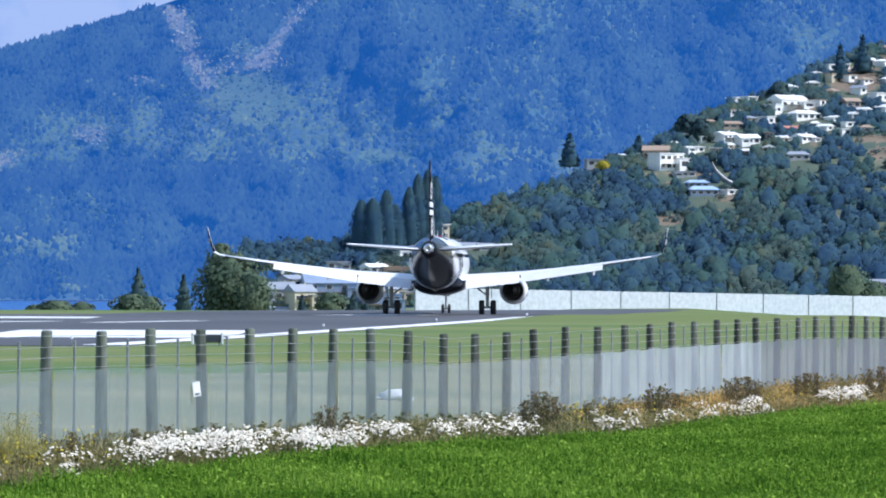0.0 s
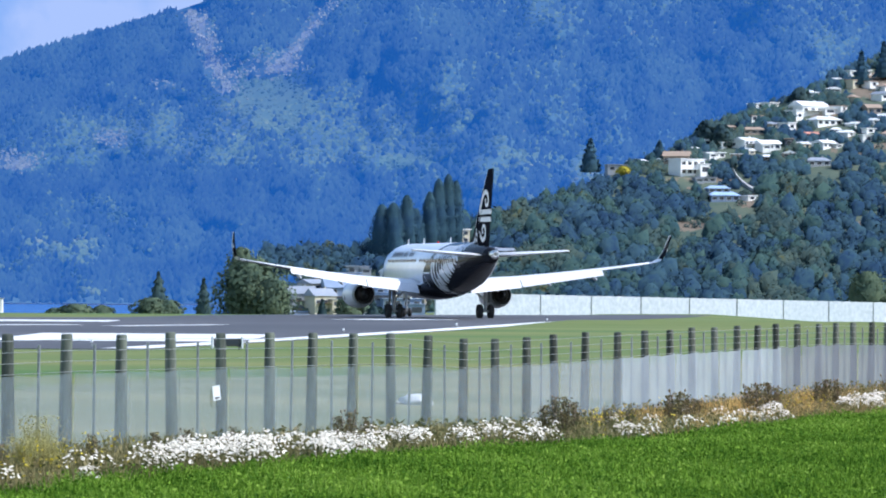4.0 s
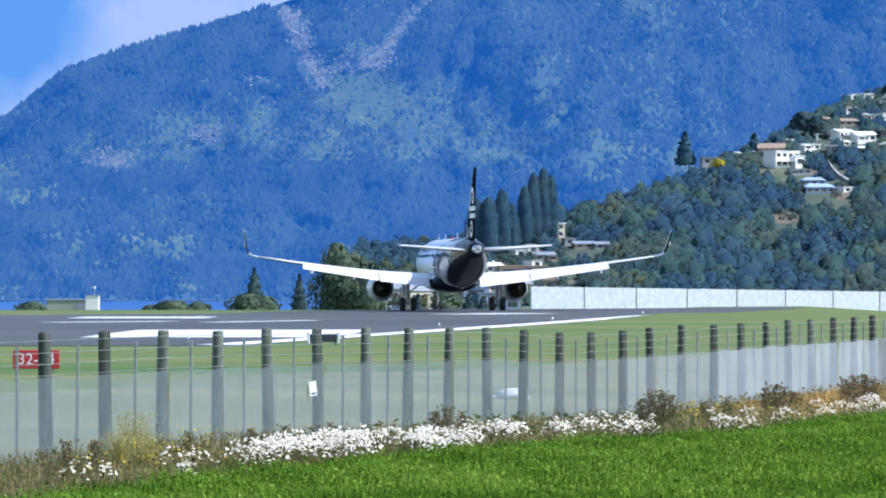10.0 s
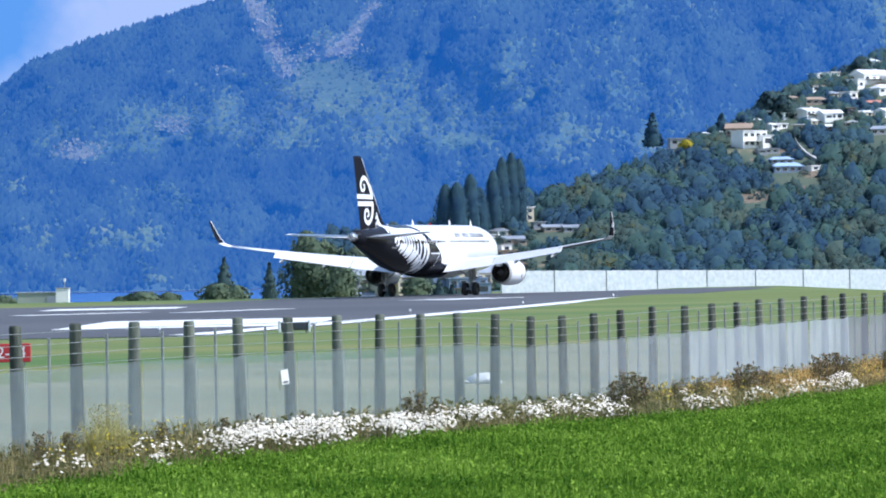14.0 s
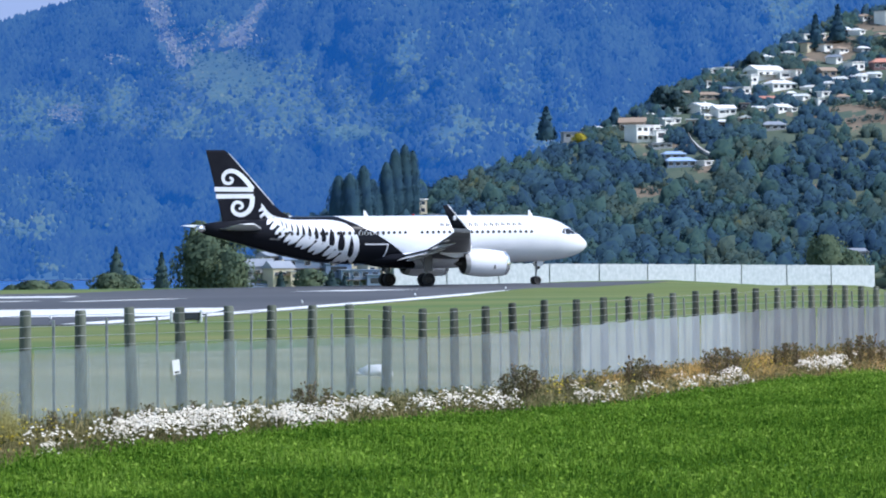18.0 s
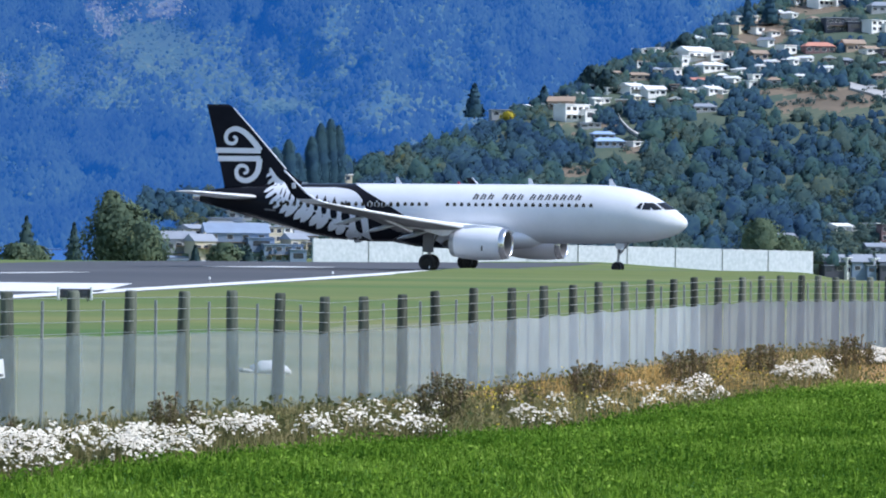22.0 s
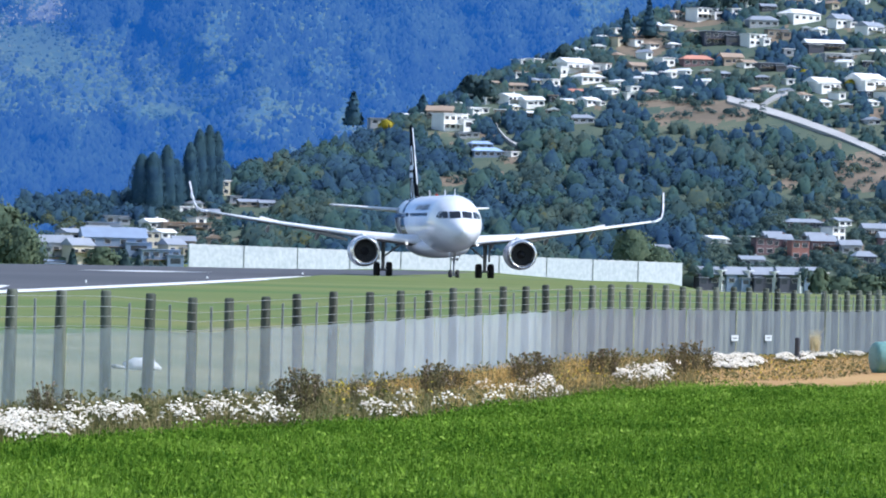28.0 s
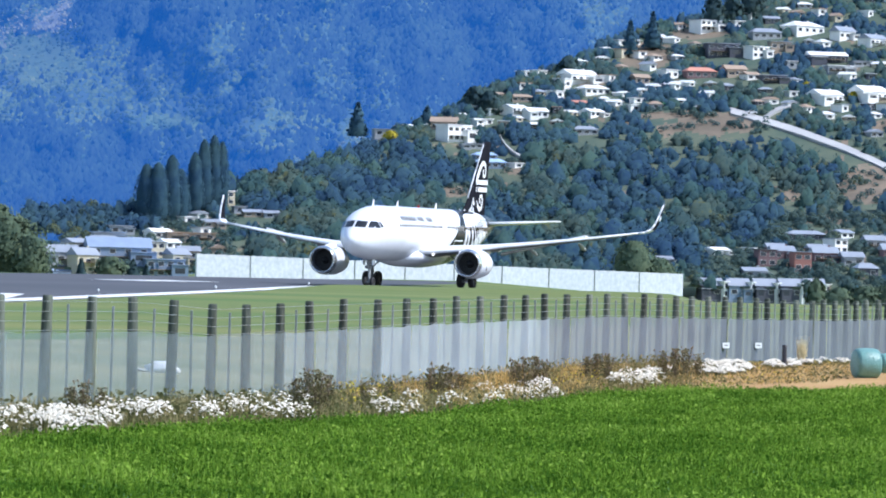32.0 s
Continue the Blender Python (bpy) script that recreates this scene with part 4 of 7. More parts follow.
HILL_X = (380, 480, 560, 640, 700, 780, 840, 900, 950, 1000, 1045, 1120, 1180, 1240, 1300, 1380, 1440, 1500, 1560, 1620, 1700, 1800, 2000, 2300)
HILL_H = (-45, -10, 25, 60, 78, 98, 112, 126, 150, 164, 194, 220, 250, 285, 310, 330, 365, 385, 400, 405, 430, 490, 560, 620)
m_slip = mat("tan_clay_bank", (0.13, 0.105, 0.075), (0.215, 0.165, 0.115), 0.06, 0.5, 1.0, third=(0.1, 0.115, 0.075))
m_hill = mat("dry_hill_grass", (0.045, 0.08, 0.06), (0.1, 0.12, 0.075), 0.03, 0.4, 1.0, third=(0.2, 0.16, 0.11))
hb = np.linspace(380, 2300, 340)
hv = np.linspace(0, 1.3, 150)
V2, B2 = np.meshgrid(hv, hb, indexing="ij")
hl = noise_at(B2, V2 * 400, 130, 21.5, 3)


def hill_depth(h):
    return 1500 + 1.25 * np.maximum(h + 45, 0)


def spread(x, y):
    """The hill broadens towards its high end."""
    s = np.interp(x, (1250, 1450, 1700, 2300), (1.0, 1.022, 1.07, 1.085))
    return 1172 + (x - 1172) * s, -17 + (y + 17) * s


top2 = np.interp(B2, HILL_X, HILL_H)
h2 = -50 + (top2 + 50) * np.minimum(V2, 1) - np.maximum(V2 - 1, 0) * 250
d2 = np.where(V2 <= 1, hill_depth(h2), hill_depth(top2) + (V2 - 1) * 900)
h2 = h2 + hl * 3 * (V2 < 1)
BS, HS = spread(B2, h2)
hill = tagged(sheet("hill", np.stack([(BS - 784) / F * d2, d2, H + HS / F * d2], -1), 4, [m_hill, m_slip], index=grid_index(150, 340)), "dry grassy hill with houses and woods", "hill", kind="structure")


bb, hh = (B2[:-1, :-1] + B2[1:, 1:]) / 2, (h2[:-1, :-1] + h2[1:, 1:]) / 2
dry = np.zeros(bb.shape)
for a, b, w, h in BANKS:
    dry = np.maximum(dry, 1.35 - ((bb - a) / w) ** 2 - ((hh - b) / h) ** 2)
hill.data.polygons.foreach_set("material_index", (dry + 0.5 * noise_at(bb, hh, 22, 5.5, 2) > 0.3).astype(np.int32).ravel())


def hill_at(x, y):
    """The place on the hill at a bearing (784 is straight ahead) and a height."""
    d = float(hill_depth(y))
    x, y = spread(x, y)
    return Vector(((x - 784) / F * d, d, H + y / F * d))


# ---- houses on the hill ----
def paint(name, c, k=0.85, rough=0.7):
    return mat(name, c, tuple(v * k for v in c), 0.25, 3.0, rough, rand=0.25)


W_WHITE, W_GREY, W_TAN, W_DARK = paint("white_render", (0.85, 0.84, 0.8)), paint("grey_cladding", (0.36, 0.38, 0.4)), paint("tan_brick", (0.38, 0.3, 0.23)), paint("dark_cladding", (0.07, 0.075, 0.1))
W_ORANGE, W_BLUE, W_CREAM, W_BRICK = paint("orange_render", (0.34, 0.15, 0.12)), paint("blue_grey_cladding", (0.2, 0.27, 0.38)), paint("cream_render", (0.52, 0.47, 0.34)), paint("red_brick", (0.2, 0.12, 0.125))
R_WHITE, R_GREY, R_TAN, R_DARK = paint("white_metal_roof", (0.88, 0.88, 0.87), rough=0.4), paint("grey_metal_roof", (0.3, 0.33, 0.38), rough=0.4), paint("tan_tile_roof", (0.36, 0.27, 0.2)), paint("dark_roof", (0.1, 0.1, 0.11))
R_SKY = paint("sky_blue_metal_roof", (0.36, 0.5, 0.72), rough=0.5)
R_ORANGE, R_BLUE = paint("salmon_tile_roof", (0.55, 0.25, 0.18)), paint("pale_blue_metal_roof", (0.25, 0.32, 0.44), rough=0.6)
WORD = {W_WHITE: "white", W_GREY: "grey", W_TAN: "tan brick", W_DARK: "dark clad", W_ORANGE: "orange", W_BLUE: "blue-grey", W_CREAM: "cream", W_BRICK: "red brick"}
ROOF = {R_WHITE: "white", R_GREY: "grey", R_TAN: "tan tiled", R_DARK: "dark", R_ORANGE: "salmon tiled", R_BLUE: "pale blue", R_SKY: "sky blue"}
m_pane = mat("window_glass", (0.03, 0.04, 0.055), (0.05, 0.06, 0.08), 0.5, 4, 0.1, rand=0.5)
m_trim = paint("white_trim", (0.75, 0.75, 0.73))
m_deck = paint("timber_deck", (0.2, 0.14, 0.09))
BUILT = []


def house(x, y, wide, tall, style, wall_mat, roof_mat, turn=0):
    """A house on the hill: bearing and height of its foot, its size in the same measure."""
    p = hill_at(x, y)
    k = p.y / F
    w, h, d = wide * k, tall * k * 1.05, max(wide * k * 0.6, 6.0)
    turn += 38 if wall_mat is W_WHITE or wall_mat is W_CREAM else 10
    BUILT.append((x, y, wide, tall))
    ob = tagged(new("house"), f"{WORD[wall_mat]} hillside house with a {ROOF[roof_mat]} {style} roof", "house", "houses on the hill")
    ob.matrix_basis = Matrix.Translation(p) @ pose(0, 0, 0, 0, 0, turn)
    eave = h if style == "flat" else h * 0.62
    part("wall", boxed(0, d / 2, eave / 2 - 1.5, w, d, eave + 3.0, 0.05), wall_mat, ob)
    if style == "flat":
        roof = part("roof", boxed(0, d / 2, h + 0.12, w + 0.9, d + 0.9, 0.3, 0.04), roof_mat, ob)
    else:
        rise = max(h - eave, 0.9)
        inset = 0.0 if style == "gable" else min(w, d) * 0.35
        bm = bmesh.new()
        ov = 0.5
        if w >= d or style == "hip":
            base = [(-w / 2 - ov, -ov, eave), (w / 2 + ov, -ov, eave), (w / 2 + ov, d + ov, eave), (-w / 2 - ov, d + ov, eave)]
            ridge = [(-w / 2 - ov + inset, d / 2, eave + rise), (w / 2 + ov - inset, d / 2, eave + rise)]
            vs = [bm.verts.new(v) for v in base + ridge]
            fs = ((0, 1, 5, 4), (2, 3, 4, 5), (0, 4, 3), (1, 2, 5), (3, 2, 1, 0))
        else:
            base = [(-w / 2 - ov, -ov, eave), (w / 2 + ov, -ov, eave), (w / 2 + ov, d + ov, eave), (-w / 2 - ov, d + ov, eave)]
            ridge = [(0, -ov, eave + rise), (0, d + ov, eave + rise)]
            vs = [bm.verts.new(v) for v in base + ridge]
            fs = ((0, 1, 4), (1, 2, 5, 4), (2, 3, 5), (3, 0, 4, 5), (3, 2, 1, 0))
        for f in fs:
            bm.faces.new([vs[i] for i in f])
        roof = part("roof", bm, roof_mat, ob)
        if wide > 40:
            part("chimney", boxed(w * 0.22, d * 0.55, eave + rise * 0.9, 0.7, 0.7, 1.4, 0.03), wall_mat, roof)
    if wide > 34 and style != "hip":
        side = 1 if x % 2 else -1
        part("annex", boxed(side * w * 0.34, -d * 0.12, eave * 0.36 - 1.0, w * 0.42, d * 0.5, eave * 0.72 + 2.0, 0.05), wall_mat, ob)
        part("annex_roof", boxed(side * w * 0.34, -d * 0.12, eave * 0.72 + 0.08, w * 0.42 + 0.7, d * 0.5 + 0.7, 0.22, 0.03), roof_mat, ob)
        part("annex_window", boxed(side * w * 0.34, -d * 0.37 - 0.02, eave * 0.4, w * 0.26, 0.06, eave * 0.3, 0.0), m_pane, ob)
    storeys = 2 if eave > 4.4 else 1
    count = max(1, min(4, int(w / 2.8)))
    for s in range(storeys):
        zc = (s + 0.5) * eave / storeys + 0.1
        for i in range(count):
            ww, wh = min(1.9, w / count * 0.62), min(1.35, eave / storeys * 0.5)
            win = part("window", boxed(-w / 2 + w * (i + 0.5) / count, -0.03, zc, ww + 0.2, 0.08, wh + 0.2, 0.02), m_trim, ob)
            part("pane", boxed(-w / 2 + w * (i + 0.5) / count, -0.075, zc, ww, 0.03, wh, 0.0), m_pane, win)
    if wide > 44 and style != "hip":
        part("deck", boxed(0, -1.1, min(eave * 0.45, 2.6), w * 0.8, 2.2, 0.2, 0.02), m_deck if wall_mat is not W_WHITE else m_trim, ob)
    return ob


house(1055, 199, 34, 12, "flat", W_GREY, R_GREY, 0)
house(1102, 211, 30, 11, "gable", W_WHITE, R_WHITE, 10)
house(1130, 215, 14, 8, "gable", W_WHITE, R_WHITE, 0)
house(1159, 213, 45, 23, "gable", W_TAN, R_TAN, -20)
house(1189, 193, 56, 28, "flat", W_WHITE, R_WHITE, 0)
house(1230, 225, 43, 9, "flat", W_WHITE, R_WHITE, 0)
house(1248, 246, 39, 9, "flat", W_WHITE, R_WHITE, 5)
house(1295, 245, 49, 15, "gable", W_WHITE, R_WHITE, 12)
house(1326, 238, 39, 17, "gable", W_WHITE, R_WHITE, -14)
house(1297, 266, 39, 13, "hip", W_TAN, R_TAN, 0)
house(1307, 311, 19, 8, "flat", W_WHITE, R_WHITE, 0)
house(1331, 309, 21, 11, "flat", W_WHITE, R_WHITE, 0)
house(1403, 298, 64, 23, "gable", W_WHITE, R_WHITE, 0)
house(1375, 288, 19, 17, "flat", W_WHITE, R_WHITE, 8)
house(1426, 278, 53, 16, "hip", W_WHITE, R_WHITE, -6)
house(1400, 257, 28, 11, "gable", W_BRICK, R_ORANGE, 0)
house(1427, 239, 41, 14, "gable", W_WHITE, R_WHITE, 10)
house(1409, 208, 41, 15, "hip", W_GREY, R_GREY, 0)
house(1247, 148, 52, 17, "hip", W_BLUE, R_SKY, 0)
house(1236, 163, 40, 13, "hip", W_BLUE, R_SKY, 0)
house(1212, 182, 38, 8, "flat", W_GREY, R_GREY, 0)
house(1294, 149, 19, 8, "flat", W_WHITE, R_WHITE, 0)
house(1466, 362, 19, 9, "flat", W_WHITE, R_WHITE, 0)
house(1490, 362, 13, 8, "flat", W_WHITE, R_WHITE, 0)
house(1500, 295, 28, 17, "gable", W_TAN, R_TAN, 10)
house(1547, 302, 30, 15, "flat", W_WHITE, R_WHITE, 0)
house(1594, 302, 54, 19, "hip", W_BRICK, R_ORANGE, 0)
house(1648, 303, 39, 20, "gable", W_TAN, R_TAN, 8)
house(1675, 297, 28, 14, "gable", W_WHITE, R_TAN, -8)
house(1707, 291, 45, 13, "flat", W_DARK, R_GREY, 0)
house(1523, 284, 19, 11, "gable", W_WHITE, R_WHITE, 0)
house(1473, 274, 17, 9, "gable", W_WHITE, R_WHITE, 0)
house(1494, 262, 21, 8, "flat", W_WHITE, R_WHITE, 0)
house(1462, 258, 21, 11, "gable", W_WHITE, R_WHITE, 12)
house(1627, 336, 58, 23, "flat", W_DARK, R_GREY, 0)
house(1685, 333, 41, 19, "flat", W_WHITE, R_WHITE, 0)
house(1717, 345, 38, 15, "flat", W_TAN, R_GREY, 0)
house(1694, 364, 53, 19, "hip", W_GREY, R_GREY, 0)
house(1764, 373, 69, 22, "hip", W_WHITE, R_WHITE, 0)
house(1825, 365, 41, 23, "gable", W_WHITE, R_GREY, 0)
house(1877, 355, 49, 21, "gable", W_WHITE, R_GREY, 6)
house(1796, 327, 68, 19, "gable", W_DARK, R_WHITE, 0)
house(1815, 309, 47, 13, "flat", W_GREY, R_WHITE, 0)
house(1854, 322, 43, 8, "flat", W_GREY, R_GREY, 0)
house(1836, 300, 23, 13, "gable", W_WHITE, R_WHITE, 14)
house(1802, 260, 58, 23, "gable", W_WHITE, R_WHITE, 0)
house(1874, 265, 64, 26, "gable", W_WHITE, R_WHITE, 0)
house(1607, 380, 51, 19, "flat", W_WHITE, R_GREY, 0)
house(1539, -12, 38, 13, "gable", W_GREY, R_GREY, 0)
house(1633, 5, 39, 13, "gable", W_WHITE, R_WHITE, 0)
house(1686, 10, 15, 7, "flat", W_WHITE, R_WHITE, 0)
house(1618, -68, 39, 34, "gable", W_DARK, R_GREY, 0)
house(1768, 32, 66, 17, "hip", W_DARK, R_GREY, 0)
house(1718, 6, 32, 21, "gable", W_BRICK, R_GREY, 0)
house(1787, 8, 34, 19, "gable", W_BRICK, R_GREY, 0)
house(1844, -8, 38, 24, "gable", W_GREY, R_GREY, 0)
house(1685, -31, 41, 17, "gable", W_GREY, R_GREY, 0)
house(1868, -26, 38, 24, "hip", W_DARK, R_GREY, 0)
house(1833, 37, 32, 15, "gable", W_WHITE, R_GREY, 0)
house(1661, -67, 38, 34, "gable", W_BLUE, R_GREY, 0)
house(1702, -66, 38, 34, "gable", W_DARK, R_GREY, 0)
house(1744, -65, 39, 34, "gable", W_DARK, R_GREY, 0)
house(1783, -64, 34, 34, "gable", W_BLUE, R_GREY, 0)
house(1703, -13, 34, 28, "flat", W_BRICK, R_DARK, 0)
house(1729, -1, 41, 24, "gable", W_BRICK, R_GREY, 0)
house(1761, -21, 32, 34, "flat", W_ORANGE, R_GREY, 0)
house(1799, -5, 45, 28, "gable", W_BRICK, R_GREY, 0)
house(1823, 12, 32, 24, "flat", W_WHITE, R_GREY, 0)
house(1885, 21, 47, 23, "gable", W_GREY, R_GREY, 0)
house(1909, 3, 38, 28, "gable", W_BRICK, R_GREY, 0)
house(597, 15, 41, 13, "flat", W_GREY, R_GREY, 0)
house(597, -38, 111, 45, "gable", W_BLUE, R_BLUE, 0)
house(518, -68, 84, 24, "gable", W_GREY, R_BLUE, 0)
house(551, -80, 38, 28, "gable", W_CREAM, R_GREY, 0)
house(527, -32, 23, 28, "flat", W_CREAM, R_GREY, 0)
house(626, -77, 28, 24, "flat", W_WHITE, R_GREY, 0)
house(722, 6, 84, 13, "flat", W_TAN, R_TAN, 0)
house(648, -18, 38, 24, "gable", W_CREAM, R_GREY, 10)
house(746, 16, 23, 13, "flat", W_WHITE, R_GREY, 0)
house(629, -30, 34, 38, "gable", W_CREAM, R_GREY, 0)
house(662, -25, 32, 26, "flat", W_CREAM, R_GREY, 0)
house(690, -9, 32, 17, "gable", W_WHITE, R_WHITE, 0)
house(677, -60, 69, 30, "flat", W_BLUE, R_BLUE, 0)
house(718, -27, 38, 23, "gable", W_TAN, R_GREY, 0)
house(788, 70, 19, 24, "flat", W_CREAM, R_WHITE, 0)
house(740, 46, 24, 13, "gable", W_WHITE, R_GREY, 0)
house(770, -17, 28, 17, "gable", W_TAN, R_TAN, 0)
house(640, 32, 15, 8, "flat", W_WHITE, R_WHITE, 0)
house(867, 50, 38, 13, "gable", W_GREY, R_GREY, 0)
house(759, 30, 38, 15, "gable", W_TAN, R_GREY, 0)
house(568, -22, 41, 32, "gable", W_GREY, R_GREY, 0)
house(541, -46, 47, 34, "gable", W_CREAM, R_GREY, 0)
house(494, -42, 56, 34, "gable", W_GREY, R_GREY, 0)
house(526, -14, 38, 19, "gable", W_WHITE, R_GREY, 10)
house(577, -3, 56, 19, "flat", W_GREY, R_BLUE, 0)
house(705, -37, 38, 28, "gable", W_CREAM, R_GREY, 0)
house(671, 9, 41, 17, "gable", W_WHITE, R_WHITE, 0)
house(717, 36, 23, 11, "flat", W_WHITE, R_WHITE, 0)
house(829, 51, 34, 13, "gable", W_TAN, R_GREY, 0)
house(805, 57, 21, 11, "flat", W_GREY, R_GREY, 0)
house(756, -40, 34, 21, "gable", W_BRICK, R_GREY, 0)


# porches and white stair towers along the lowest row
for x_, tone in ((1640, W_WHITE), (1651, W_ORANGE), (1682, W_WHITE), (1692, W_BRICK), (1723, W_WHITE), (1732, W_ORANGE), (1764, W_WHITE), (1803, W_WHITE)):
    house(x_, -67, 9, 27 if tone is W_WHITE else 18, "flat", tone, R_GREY if tone is not W_WHITE else R_WHITE, 0)

# smaller houses between
r_house = random.Random(12)
tries = 0
while len(BUILT) < 213 and tries < 4000:
    tries += 1
    x_, u_ = r_house.uniform(1130, 1960), r_house.random()
    low = float(np.interp(x_, (1100, 1200, 1400, 1600, 1640, 1760, 1960), (195, 215, 222, 258, 262, 236, 170)))
    high = float(np.interp(x_, HILL_X, HILL_H)) - 8
    if high - low < 10:
        continue
    y_, w_ = low + (high - low) * u_, r_house.uniform(14, 28)
    if any(abs(x_ - a) < (w_ + w) / 2 + 3 and -13 < y_ - b < h + 6 for a, b, w, h in BUILT):
        continue
    wall_ = r_house.choice((W_WHITE, W_WHITE, W_WHITE, W_WHITE, W_GREY, W_TAN, W_CREAM, W_DARK))
    house(round(x_), round(y_), round(w_), round(r_house.uniform(9, 14)), r_house.choice(("gable", "hip", "flat")), wall_, r_house.choice((R_WHITE, R_WHITE, R_GREY, R_TAN, R_WHITE)), r_house.randint(-15, 20))

# road along the slope
m_lane = mat("pale_lane", (0.42, 0.42, 0.41), (0.34, 0.34, 0.34), 0.05, 1, 0.9)


def lane(pts, wide):
    bm = bmesh.new()
    rows = []
    line = smooth_path(pts, 24)
    for p in line:
        a, b = hill_at(p.x, p.y - wide / 2), hill_at(p.x, p.y + wide / 2)
        rows.append([bm.verts.new(a + Vector((0, -1.0, 0.9))), bm.verts.new(b + Vector((0, 2.5, 0.9)))])
    for a, b in zip(rows, rows[1:]):
        bm.faces.new((a[0], b[0], b[1], a[1]))
    out = bmesh.ops.extrude_face_region(bm, geom=bm.faces[:])
    bmesh.ops.translate(bm, vec=(0, 0.5, -1.5), verts=[v for v in out["geom"] if isinstance(v, bmesh.types.BMVert)])
    tagged(part("road", bm, m_lane), "pale grey lane climbing the hillside", "road", kind="structure")


LANE = ((1640, 244), (1669, 235), (1692, 226), (1744, 211), (1792, 195), (1839, 178), (1904, 149), (1972, 108))
lane(LANE, 11)
lane(((1692, 230), (1711, 244), (1736, 254)), 6)
lane(((1260, 205), (1266, 193), (1280, 178), (1299, 166)), 4)

# parked vehicles by the lane
m_car = paint("car_paint", (0.7, 0.7, 0.72), rough=0.3)
m_green = paint("green_paint", (0.05, 0.3, 0.16), rough=0.4)


def car(x, y, paintwork, label):
    ob = tagged(new("car"), label, "car", "cars by the lane")
    ob.matrix_basis = Matrix.Translation(hill_at(x, y) + Vector((0, -2.5, 0.3)))
    body = bmesh.new()
    ring = [(-2.1, 0.35), (2.1, 0.35), (2.15, 0.85), (1.2, 1.0), (0.6, 1.5), (-1.1, 1.5), (-1.8, 0.95), (-2.15, 0.9)]
    body = loft([[(px, yy2, pz) for px, pz in ring] for yy2 in (-0.85, 0.85)])
    part("body", body, paintwork, ob)
    part("side_glass", boxed(-0.3, -0.86, 1.22, 1.6, 0.03, 0.4, 0.0), m_pane, ob)
    for wx in (-1.3, 1.3):
        for wy in (-0.8, 0.8):
            part("wheel", tube(bmesh.new(), (wx, wy - 0.1, 0.33), (wx, wy + 0.1, 0.33), 0.33), m_tyre, ob)


for cx_, cy_, cm, cl in ((1549, 258, m_car, "white car parked by the hill lane"), (1530, 256, m_green, "green car parked by the hill lane"), (1590, 249, m_car, "white car parked by the hill lane"),
                         (1672, 239, m_car, "pale car on the hill lane")):
    car(cx_, cy_, cm, cl)

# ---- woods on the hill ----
# leaf colours are pushed towards blue to carry the air's haze
m_leaf = leafy("hazed_hill_foliage", (0.046, 0.098, 0.178), (0.084, 0.16, 0.198), 0.12, 0.5, 0.05, spec=0.0, bump=0.4, fine=11, grain=1.7)
m_mid = leafy("hazed_green_hill_foliage", (0.055, 0.115, 0.14), (0.104, 0.182, 0.158), 0.12, 0.5, 0.05, spec=0.0, bump=0.4, fine=11, grain=1.7)
m_olive = leafy("hazed_olive_hill_foliage", (0.07, 0.124, 0.135), (0.126, 0.178, 0.15), 0.12, 0.5, 0.05, third=(0.155, 0.172, 0.09), spec=0.0, bump=0.4, fine=11, grain=1.7)
m_bark = mat("bark", (0.06, 0.05, 0.04), (0.1, 0.085, 0.07), 2, 15, 0.9, bump=0.01)


def clear(x, y):
    """Ground kept free of trees: lane, houses and dry slips."""
    out = np.zeros(len(x), bool)
    line = smooth_path(LANE, 30)
    lx, ly = [p.x for p in line], [p.y for p in line]
    out |= (y - np.interp(x, lx, ly) > -34) & (y - np.interp(x, lx, ly) < 8) & (x > 1630)
    out |= (np.abs(y - np.interp(x, (1692, 1711, 1736), (230, 244, 254))) < 9) & (x > 1690) & (x < 1740)
    out |= (np.abs(x - np.interp(y, (160, 205), (1299, 1260))) < 12) & (y > 140) & (y < 210)
    for a, b, w, h in BUILT:
        out |= (np.abs(x - a) < w / 2 + 3) & (y > b - ((32 if b < 220 else 19) if w > 38 else 13 if w > 30 else 8)) & (y < b + h * 0.5)
    for a, b, w, h in BANKS:
        out |= ((x - a) / w) ** 2 + ((y - b + 9) / (h + 11)) ** 2 < 1
        if w < 40:
            out |= (np.abs(x - a) < w * 0.8) & (y > b - h - 26) & (y < b)
    out |= (x > 1600) & (x < 1935) & (y < 44 - np.abs(x - 1770) * 0.16) & (np.sin(x * 0.09) * np.sin(y * 0.13 + 1) < -0.15)
    out |= (x > 470) & (x < 820) & (y < 66) & (np.sin(x * 0.08) * np.sin(y * 0.1) < 0.5)
    return out


n = 7600
tx = rng.uniform(430, 2060, n)
ty = -48 + (np.interp(tx, HILL_X, HILL_H) + 50) * rng.uniform(0, 1.0, n)
upper = ty > np.interp(tx, (1000, 1200, 1400, 1600, 1800), (190, 200, 190, 235, 215))
more = 4300
ax = rng.uniform(1050, 2060, more)
low = np.interp(ax, (1000, 1200, 1400, 1600, 1800), (190, 200, 190, 235, 215))
tx, ty, upper = np.append(tx, ax), np.append(ty, low + (np.interp(ax, HILL_X, HILL_H) - low) * rng.uniform(0, 1, more)), np.append(upper, np.ones(more, bool))
n += more
keep = ~clear(tx, ty) & (~upper | (rng.uniform(0, 1, n) < 0.97))
tx, ty, upper = tx[keep], ty[keep], upper[keep]
wild = np.arange(len(tx) + 120) >= len(tx)
